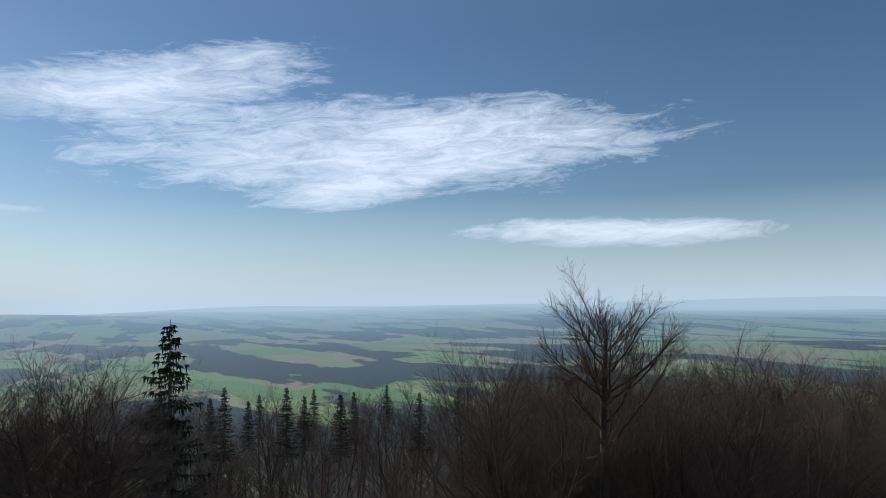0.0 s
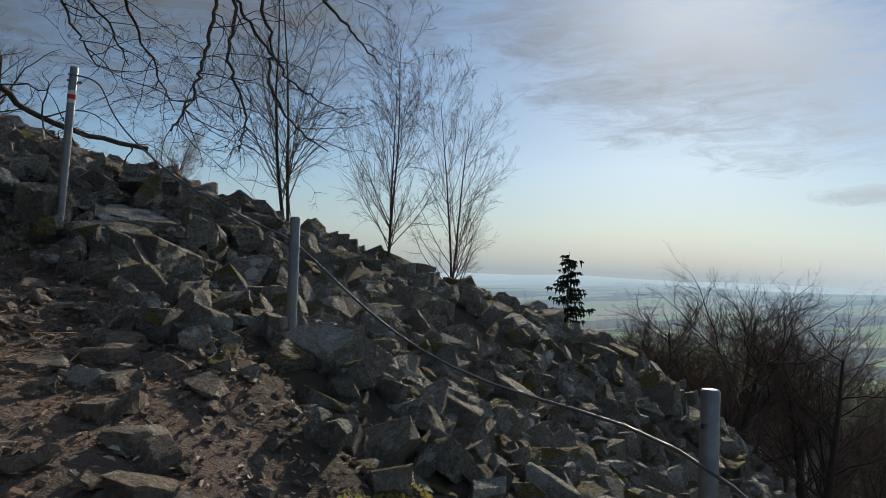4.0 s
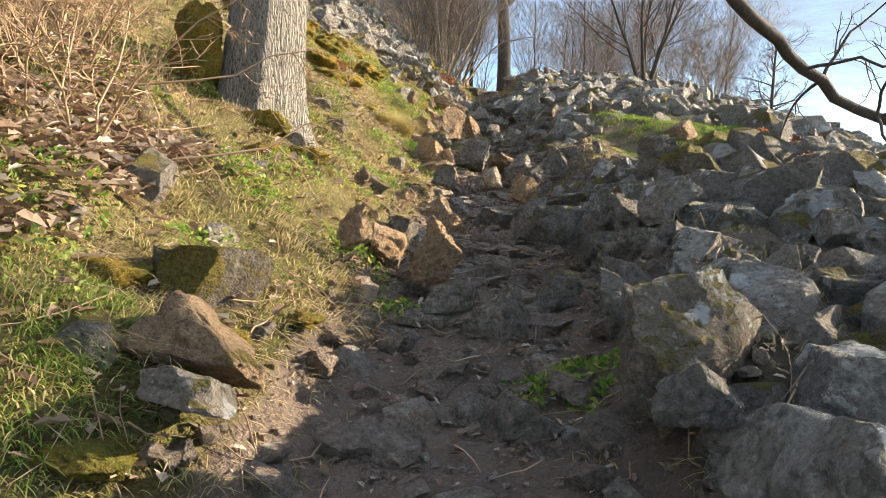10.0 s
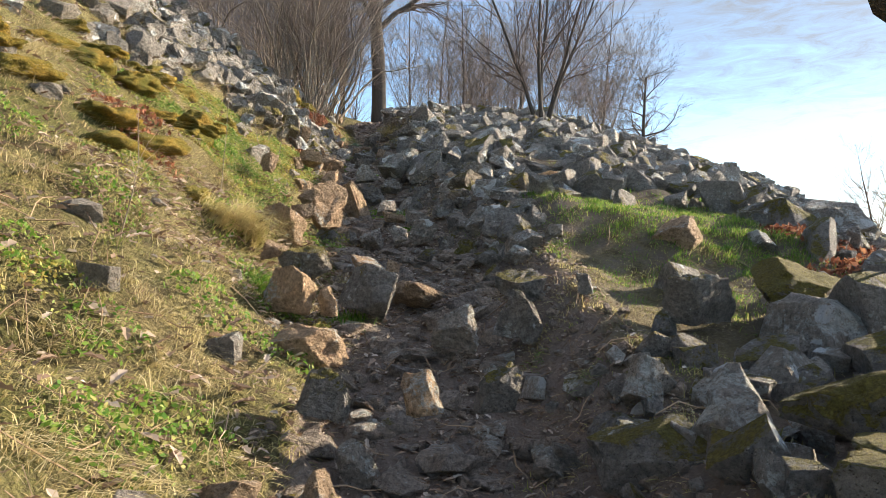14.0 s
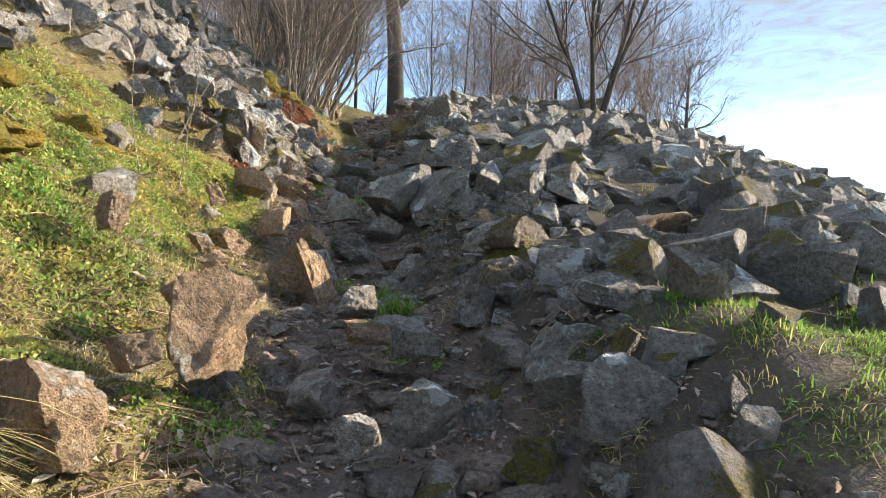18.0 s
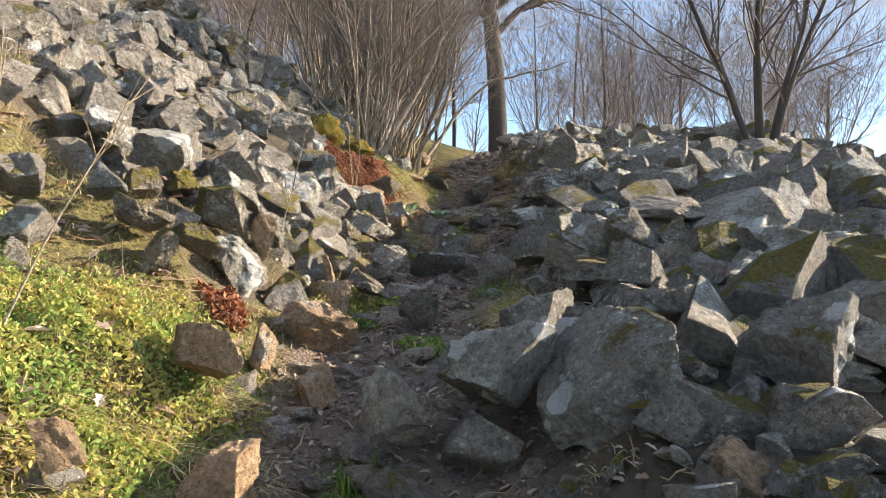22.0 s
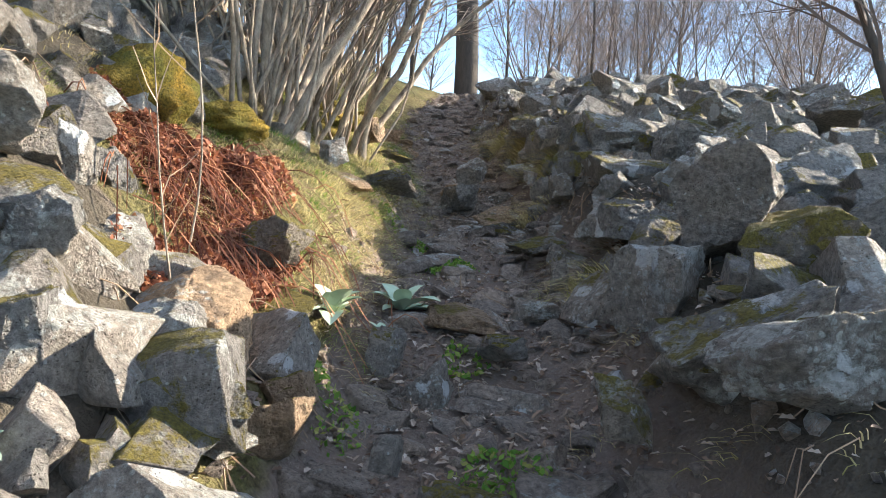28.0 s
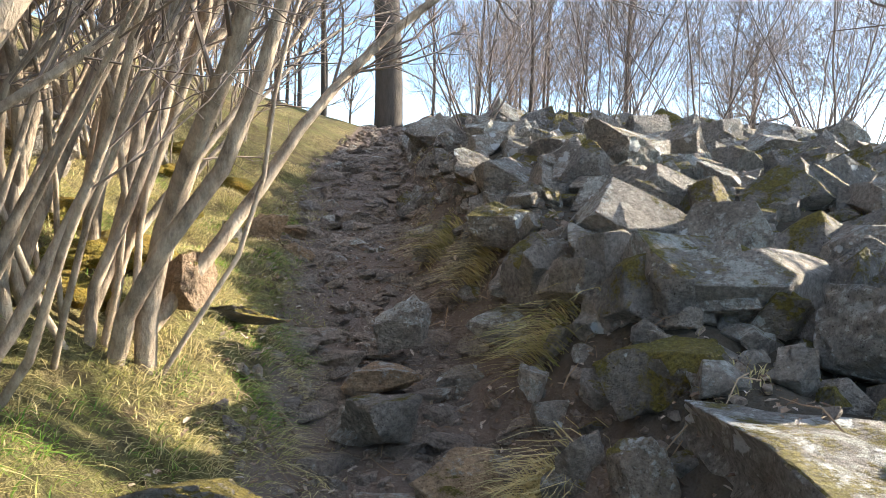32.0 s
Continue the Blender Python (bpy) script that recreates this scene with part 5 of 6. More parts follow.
def litter(name, label, seed, n, y0, y1, o0, o1, size, mat, lift=0.02):
    x, y, r = spread(seed, n, y0, y1, o0, o1)
    n = len(x)
    a, s = r.uniform(0, 6.28, n), size * r.uniform(0.5, 1.3, n)
    u = np.stack([np.cos(a), np.sin(a), r.normal(0, 0.3, n)], -1) * s[:, None]
    w = np.stack([-np.sin(a), np.cos(a), r.normal(0, 0.3, n)], -1) * (s * 0.45)[:, None]
    c = np.stack([x, y, ground(x, y) + lift * r.uniform(0.3, 1.6, n)], -1)
    up = np.stack([0 * x, 0 * x, 0.3 * s], -1)
    v = np.stack([c - u, c - u * 0.35 - w + up, c - u * 0.1 - w * 0.55 + up, c + u * 0.4 - w + up * 0.8, c + u, c + u * 0.45 + w + up, c - u * 0.05 + w * 0.6 + up * 0.6, c - u * 0.4 + w * 0.9 + up, c], 1).reshape(-1, 3)
    i = np.arange(n)[:, None] * 9
    f = np.concatenate([i + [k, (k + 1) % 8, 8] for k in range(8)])
    return tagged(new(name, mesh_of(name, v, f, mat)), label, "leaves", kind="stuff")


litter("leaf_litter", "dry brown leaves lying on the path", 31, 16000, 3, 38, -0.9, 1.3, 0.021, "dry_leaves")
litter("leaf_litter", "drift of dry brown oak leaves under the brushwood", 33, 3800, 8.4, 12.5, -3.2, -1.5, 0.05, "dry_leaves", 0.08)
litter("leaf_litter", "pale dry leaves gathered on the trodden earth", 34, 5200, 12, 30, -0.6, 0.7, 0.026, "dry_leaves", 0.02)
litter("leaf_litter", "drift of dry oak leaves between the blocks", 35, 1800, 16.6, 19.6, -2.6, -0.5, 0.032, "dry_leaves", 0.03)
litter("leaf_litter", "dry brown oak leaves on the bank", 32, 5000, 4, 26, -4.5, -0.6, 0.045, "dry_leaves", 0.04)


# ---------------------------------------------------------------- trees
def grow(r, limbs, twigs, p, d, length, radius, level, rules):
    """One limb with its side limbs. Thin ones go into the twigs' mesh."""
    steps = max(3, int(length / rules["step"][level]))
    turn = r.normal(0, rules["wobble"][level], (steps, 3))
    turn[:, 2] += rules["lift"][level] / steps
    x, y, z = (float(c) for c in p)
    a, b, c = (float(v) for v in d)
    h = length / steps
    pts, dirs = [(x, y, z)], []
    s = math.sqrt(a * a + b * b + c * c)
    a, b, c = a / s, b / s, c / s
    for e, f, g in turn.tolist():
        a, b, c = a + e, b + f, c + g
        s = math.sqrt(a * a + b * b + c * c)
        a, b, c = a / s, b / s, c / s
        x, y, z = x + a * h, y + b * h, z + c * h
        pts.append((x, y, z))
        dirs.append((a, b, c))
    end = rules["taper"][level]
    rad = [radius * (1 - (1 - end) * i / steps) for i in range(steps + 1)]
    soup, sides = (limbs, 9 if level == 0 else 5) if level < rules["thin"] else (twigs, 3)
    tube(soup, pts, rad, sides)
    if level + 1 >= len(rules["count"]):
        return
    n = int(rules["count"][level + 1] * r.uniform(0.8, 1.2))
    for u, e, f, g, k, q in zip(r.uniform(rules["first"][level], 1.0, n).tolist(), *r.normal(0, 1, (3, n)).tolist(), r.uniform(0.7, 1.25, n).tolist(), r.uniform(0.6, 1.15, n).tolist()):
        i = min(int(u * steps), steps - 1)
        w = u * steps - i
        P, (a, b, c) = pts[i], dirs[i]
        dot = e * a + f * b + g * c
        e, f, g = e - a * dot, f - b * dot, g - c * dot
        s = math.sqrt(e * e + f * f + g * g) + 1e-9
        ang = radians(rules["angle"][level]) * k
        ca, sa = math.cos(ang), math.sin(ang) / s
        grow(r, limbs, twigs, (P[0] + a * h * w, P[1] + b * h * w, P[2] + c * h * w), (a * ca + e * sa, b * ca + f * sa, c * ca + g * sa),
             length * rules["ratio"][level] * q * (1.15 - 0.55 * u), max(rad[i] * rules["thick"][level], 0.003), level + 1, rules)


RULES = {
    "oak": dict(step=(0.5, 0.35, 0.25, 0.2), wobble=(0.014, 0.16, 0.22, 0.25), lift=(0.1, 0.25, 0.2, 0.1), taper=(0.35, 0.25, 0.3, 0.4), thin=2, count=(1, 20, 11, 9), first=(0.28, 0.15, 0.1), angle=(58, 48, 42), ratio=(0.55, 0.48, 0.42), thick=(0.5, 0.5, 0.5)),
    "slim": dict(step=(0.6, 0.4, 0.3), wobble=(0.02, 0.09, 0.14), lift=(0.15, 0.45, 0.15), taper=(0.12, 0.2, 0.4), thin=1, count=(1, 34, 14), first=(0.22, 0.1), angle=(42, 38), ratio=(0.42, 0.38), thick=(0.42, 0.45)),
    "round": dict(step=(0.5, 0.4, 0.3, 0.25), wobble=(0.015, 0.1, 0.16, 0.2), lift=(0.1, 0.55, 0.3, 0.1), taper=(0.3, 0.2, 0.3, 0.4), thin=2, count=(1, 26, 13, 8), first=(0.34, 0.2, 0.15), angle=(52, 40, 38), ratio=(0.62, 0.42, 0.4), thick=(0.4, 0.45, 0.5)),
    "fan": dict(step=(0.5, 0.35, 0.25, 0.2), wobble=(0.05, 0.1, 0.15, 0.2), lift=(0.3, 0.3, 0.15, 0.0), taper=(0.15, 0.25, 0.35, 0.5), thin=1, count=(1, 17, 9, 6), first=(0.15, 0.1, 0.1), angle=(36, 36, 38), ratio=(0.5, 0.42, 0.4), thick=(0.45, 0.5, 0.55)),
    "rod": dict(step=(0.5, 0.35), wobble=(0.05, 0.13), lift=(0.25, 0.2), taper=(0.25, 0.4), thin=1, count=(1, 12), first=(0.25,), angle=(34,), ratio=(0.25,), thick=(0.35,)),
}


def tree(label, kind, seed, x, y, height, radius, bark="bark_grey", lean=(0, 0), forks=1, spread_out=0.12, group="bare trees", z=None, name="tree", twig="twig_brown"):
    """A leafless tree or bush: a trunk, or several stems, and a crown of twigs."""
    r = np.random.RandomState(seed)
    top = thing(name, label, "tree" if name == "tree" else "bush", group, at=(x, y, gz(x, y) if z is None else z))
    twigs = Soup(4)
    for i in range(forks):
        a = 6.28 * i / forks + r.rand()
        s = spread_out if forks > 1 else 0
        p = np.array([math.cos(a) * radius * (forks > 1), math.sin(a) * radius * (forks > 1), -0.25])
        d = np.array([lean[0] + math.cos(a) * s, lean[1] + math.sin(a) * s, 1.0])
        limbs = Soup(4)
        grow(r, limbs, twigs, p, d, height * r.uniform(0.85, 1.05), radius * r.uniform(0.75, 1.0), 0, RULES[kind])
        part("trunk" if forks == 1 else "stem", limbs.mesh("trunk", bark, True), top)
    part("crown", twigs.mesh("crown", twig), top)
    return top


# the trees that can be told apart
tree("tall bare oak standing where the path tops the ridge", "oak", 41, -3.6, 49.6, 20, 0.44)
tree("bare tree forked from the ground on the rocky crest", "fan", 42, 3.3, 34.4, 7.5, 0.07, forks=5, spread_out=0.26)
tree("small crooked bare oak alone on the ridge", "oak", 43, 15.9, 75.6, 9.5, 0.28)
RULES["birch"] = dict(step=(0.5, 0.35, 0.25, 0.2), wobble=(0.03, 0.09, 0.14, 0.18), lift=(0.1, 0.5, 0.15, -0.1), taper=(0.12, 0.25, 0.35, 0.5), thin=1, count=(1, 27, 11, 6), first=(0.12, 0.15, 0.1), angle=(40, 36, 38), ratio=(0.46, 0.42, 0.42), thick=(0.42, 0.5, 0.55))
RULES["broad"] = dict(step=(0.5, 0.4, 0.3, 0.25), wobble=(0.03, 0.12, 0.17, 0.2), lift=(0.1, 0.45, 0.25, 0.1), taper=(0.3, 0.2, 0.3, 0.4), thin=2, count=(1, 22, 22, 12), first=(0.38, 0.15, 0.15), angle=(60, 44, 40), ratio=(0.78, 0.46, 0.42), thick=(0.42, 0.45, 0.5))
tree("slender bare birch above the scree", "birch", 44, 10.5, 13.5, 4.9, 0.04, forks=2, spread_out=0.12)
tree("slender bare birch with a fine rounded crown", "birch", 45, 16.5, 17.8, 7.2, 0.06, forks=2, spread_out=0.16)
tree("thin crooked tree at the edge of the scree", "fan", 46, 7.4, 12.3, 5.2, 0.04, forks=2)
RULES["dome"] = dict(RULES["broad"], wobble=(0.02, 0.1, 0.14, 0.18), lift=(0.1, 0.7, 0.35, 0.15), count=(1, 36, 20, 12), first=(0.36, 0.2, 0.15), angle=(58, 40, 38), ratio=(0.62, 0.45, 0.42))
tree("broad bare oak on the slope under the viewpoint", "dome", 47, 24.9, -20.1, 7.6, 0.25, z=-8.0)
tree("pale bare young tree beyond the scree", "birch", 76, 16.7, 40.0, 4.2, 0.06, forks=3, spread_out=0.3, twig="twig_tan")
for label, kind, seed, x, y, ztop, h, rad, forks in (
        ("wide bushy bare tree on the slope", "broad", 48, 29.7, -0.4, -0.5, 9.0, 0.16, 4), ("bare tree with an open rounded crown", "broad", 55, 33.7, 17.1, 2.2, 12.0, 0.24, 2),
        ("bare tree with steep limbs beside another", "round", 56, 33.2, 13.2, 1.5, 12.0, 0.22, 2), ("small crooked bare tree on the slope", "oak", 57, 32.8, 7.9, -1.0, 8.5, 0.14, 1),
        ("bare treetop at the wood's edge", "broad", 58, 31.5, 20.9, 0.5, 10.0, 0.2, 2), ("bare treetop rising from the wood", "round", 59, 34.2, 20.5, 1.5, 11.0, 0.2, 1),
        ("rounded bare tree beyond the viewpoint", "broad", 72, 29.3, -34.2, -1.0, 10.0, 0.2, 2), ("rounded bare tree in front of the fields", "broad", 73, 40.0, 1.4, -1.4, 10.0, 0.2, 3),
        ("bare tree beside the broad oak", "round", 74, 27.0, -17.5, -3.4, 9.0, 0.16, 2), ("bare tree among the treetops", "broad", 75, 38.3, 16.0, 1.5, 11.0, 0.2, 1)):
    tree(label, kind, seed, x, y, h * (0.8 if kind == "broad" else 0.9), rad, forks=forks, spread_out=0.25, z=ztop - h)

# coppiced hazel on the uphill side
def hazel(seed, x, y, height, stems, wide, lean=(0.0, 0.0), girth=1.0):
    r = np.random.RandomState(seed)
    top = thing("hazel_bush", "clump of upright coppiced hazel stems, grey-brown and leafless", "bush", "hazel clumps", at=(x, y, gz(x, y)))
    twigs = Soup(4)
    for i in range(stems):
        a, q = r.uniform(0, 6.28), abs(r.normal(0, 0.5))
        px, py = math.cos(a) * wide * q, math.sin(a) * wide * q
        p = np.array([px, py, gz(x + px, y + py) - gz(x, y) - 0.15])
        limbs = Soup(4)
        rules = dict(RULES["rod"], count=(1, 17, 6), step=(0.35, 0.25, 0.2), wobble=(0.15, 0.2, 0.24), lift=(0.6, 0.3, 0.2), taper=(0.3, 0.35, 0.5), first=(0.3, 0.2), angle=(32, 36), ratio=(0.24, 0.45), thick=(0.32, 0.5))
        grow(r, limbs, twigs, p, np.array([lean[0] + math.cos(a) * 0.36 * q + r.normal(0, 0.24), lean[1] + math.sin(a) * 0.36 * q + r.normal(0, 0.2), 1.0]), height * r.uniform(0.6, 1.1), girth * r.choice((0.008, 0.011, 0.015, 0.024)) * r.uniform(0.8, 1.2), 0, rules)
        part("stem", limbs.mesh("stem", "bark_hazel", True), top)
    part("crown", twigs.mesh("crown", "twig_grey"), top, "fine brown twigs")


for i, (x, y, hh, nn, ww) in enumerate(((-3.0, 30.7, 4.5, 10, 0.3), (-3.1, 31.5, 5.0, 14, 0.4), (-2.95, 32.3, 5.2, 12, 0.35), (-3.5, 32.9, 5.5, 14, 0.5), (-3.9, 31.4, 5.2, 12, 0.5), (-4.5, 32.6, 6.0, 12, 0.6), (-3.9, 34.6, 6.0, 14, 0.6), (-5.2, 34.0, 6.0, 12, 0.6),
                                        (-4.4, 36.6, 6.0, 12, 0.6), (-5.8, 37.0, 6.5, 10, 0.7), (-4.7, 39.5, 6.5, 10, 0.6), (-6.8, 34.5, 6.5, 10, 0.7), (-6.6, 40.0, 7.0, 10, 0.8), (-5.6, 43.0, 7.0, 10, 0.8))):
    hazel(60 + i, x, y, hh, int(nn * (1.9 if i < 4 else 1.7)), ww, (0.07, 0.0), 1.6 if i < 4 else 1.0)

# thicket along the skyline, a few shapes repeated
RULES["brake"] = dict(step=(0.45, 0.3, 0.2, 0.15), wobble=(0.07, 0.13, 0.18, 0.2), lift=(0.3, 0.45, 0.2, 0.1), taper=(0.15, 0.3, 0.45, 0.6), thin=1, count=(1, 15, 7, 4), first=(0.12, 0.1, 0.1), angle=(38, 36, 36), ratio=(0.42, 0.42, 0.4), thick=(0.42, 0.5, 0.6))
thicket = [tree("leafless thicket bush on the crest", "brake", 80 + i, 2.0 + 2.2 * i, 44 + i, 5.2, 0.017, "twig_grey", (0, 0), 5, 0.5, "crest thicket", name="thicket_bush", twig="twig_grey") for i in range(3)]
rr = random.Random(5)
for i in range(34):
    y = rr.uniform(40, 66)
    x = path_x(y) + 1.2 + rr.random() * (0.87 + (y - 14.3) * 0.215 - path_x(y) - 1.2)
    copy_thing(thicket[i % 3], pose(x, y, gz(x, y), 0, 0, rr.uniform(0, 360)))
crest = [tree("bare young tree behind the crest", "slim", 90 + i, -8.0 + 5 * i, 58 + 3 * i, 10.5, 0.10, group="crest trees", twig="twig_grey") for i in range(3)]
for i in range(34):
    y = rr.uniform(50, 85)
    x = -22 + rr.random() * (22.87 + (y - 14.3) * 0.2)
    if abs(x - path_x(y)) > 1.5:
        copy_thing(crest[i % 3], pose(x, y, gz(x, y), 0, 0, rr.uniform(0, 360)))
for i in range(30):
    y = rr.uniform(36, 58)
    x = path_x(y) - rr.uniform(3.0, 9)
    copy_thing(thicket[i % 3], pose(x, y, gz(x, y), 0, 0, rr.uniform(0, 360)))
for i in range(12):
    y = rr.uniform(20, 48)
    x = path_x(y) - rr.uniform(7, 14)
    copy_thing(crest[i % 3], pose(x, y, gz(x, y), 0, 0, rr.uniform(0, 360)))


# woods on the slope under the viewpoint
def spruce(label, seed, x, y, height, z, girth=0.17, gap=0.42):
    """Whorls of drooping boughs, each a row of hanging sprays."""
    r = np.random.RandomState(seed)
    trunk, sprays = Soup(4), Soup(3)
    tube(trunk, [(0, 0, 0), (0, 0, height * 0.5), (0, 0, height)], [height * 0.012, height * 0.008, 0.01], 7)
    h = height * 0.1
    while h < height * 0.99:
        u = 1 - h / height
        reach = height * girth * (0.06 + 0.94 * u ** 0.85) * r.uniform(0.75, 1.15)
        turn = r.uniform(0, 6.28)
        for k in range(7):
            a, L = turn + k * 0.9 + r.normal(0, 0.15), reach * r.uniform(0.55, 1.15)
            d, side = np.array([math.cos(a), math.sin(a), 0]), np.array([-math.sin(a), math.cos(a), 0])
            shift, steps = r.normal(0, 0.16), max(3, int(L / 0.14))
            for s in range(steps):
                v = (s + r.rand()) / steps
                c = d * L * v + (0, 0, h + shift - L * 0.35 * v + L * 0.3 * v * v)
                w = (0.14 + 0.3 * (1 - v)) * (0.12 + 0.88 * min(1, L / 1.6))
                for sgn in (-1, 1):
                    tip = c + side * sgn * w * r.uniform(0.7, 1.4) + d * 0.16 + (0, 0, -0.12 * r.rand() - 0.05)
                    sprays.add([c + d * 0.05, c - d * 0.06 + (0, 0, -0.04), tip], [[0, 1, 2]])
                sprays.add([c + d * 0.06, c - d * 0.06, c + d * 0.04 + (0, 0, -0.3 * r.uniform(0.5, 1.3)) + side * r.normal(0, 0.05)], [[0, 1, 2]])
        h += gap * (0.4 + 0.45 * u) * r.uniform(0.6, 1.3)
    top = thing("spruce", label, "tree", "spruces", at=(x, y, z))
    part("trunk", trunk.mesh("trunk", "bark_grey", True), top)
    part("crown", sprays.mesh("crown", "needles"), top)
    return top


sp = spruce("tall dark narrow spruce on the slope", 51, 31.5, -3.7, 13.5, -12.7, 0.235, 0.8)
sp2 = spruce("dark pointed spruce among bare trees", 52, 33.5, 4.5, 12.0, -12.5, 0.28, 0.6)
spruce("dark spruce among the bare treetops", 53, 26.7, 21.3, 11.0, -8.4, 0.3, 0.6)
wood = [tree("bare treetops of the wood on the slope", "round", 95 + i, 40 + 5 * i, 12 - 6 * i, 11.0, 0.17, forks=1 + i % 2, spread_out=0.2, group="slope wood", z=-14.5 - i, twig="twig_wood") for i in range(4)]
for i in range(230):
    az, dist = radians(rr.uniform(38, 150)), rr.uniform(34, 110) ** 1.0
    x, y = dist * math.sin(az), dist * math.cos(az)
    z = -11.8 - 0.06 * dist - (6.0 if radians(80) < az < radians(118) else 4.2 if az > radians(80) else 0.5 if az < radians(70) else 3.0) + rr.uniform(-1.5, 0.6)
    copy_thing(wood[i % 4], pose(x, y, z, 0, 0, rr.uniform(0, 360)))
for i in range(80):
    az, dist = radians(rr.uniform(118, 152)), rr.uniform(32, 75)
    copy_thing(wood[i % 4], pose(dist * math.sin(az), dist * math.cos(az), -12.6 - 0.07 * dist + rr.uniform(-1.5, 0.8), 0, 0, rr.uniform(0, 360)))
for i in range(14):
    az, dist = radians((100.5, 102.2, 103.0, 106.3, 107.0, 109.0, 110.0, 112.5, 115.0, 99.5, 105.0, 118.0, 121.0, 96.0)[i]), 58 + 9 * (i * 7 % 5)
    copy_thing((sp, sp2)[i % 2], pose(dist * math.sin(az), dist * math.cos(az), 1.5 - 0.112 * dist - 5.5 + rr.uniform(-1, 0.8), 0, 0, rr.uniform(0, 360)) @ Matrix.Scale(0.42, 4))


# fallen twigs
def fallen_twigs(label, seed, n, y0, y1, o0, o1, longest):
    x, y, r = spread(seed, n, y0, y1, o0, o1)
    s = Soup(4)
    for px, py in zip(x, y):
        a, L, bend = r.uniform(0, 6.28), r.uniform(0.25, 1.0) * longest, r.normal(0, 0.3, 4)
        q = np.array([0, 0.33, 0.66, 1.0]) - 0.5
        tx, ty = px + L * (q * math.cos(a) - 0.3 * bend * q * math.sin(a)), py + L * (q * math.sin(a) + 0.3 * bend * q * math.cos(a))
        tz = ground(tx, ty) + 0.02 + 0.03 * np.abs(r.normal(0, 1, 4))
        w = r.uniform(0.0015, 0.004)
        tube(s, np.stack([tx, ty, tz], -1).tolist(), [w, w, w * 0.8, w * 0.5], 4)
    return tagged(new("fallen_twigs", s.mesh("fallen_twigs", "twig_tan")), label, "twigs", kind="stuff")


fallen_twigs("broken dry twigs lying on the path", 41, 900, 5, 40, -0.8, 1.2, 0.3)
fallen_twigs("dry twigs caught among the blocks", 42, 260, 8, 40, 0.8, 4.5, 0.5)
fallen_twigs("dry stalks and twigs on the bank", 43, 1100, 6, 30, -4.0, -0.6, 0.45)


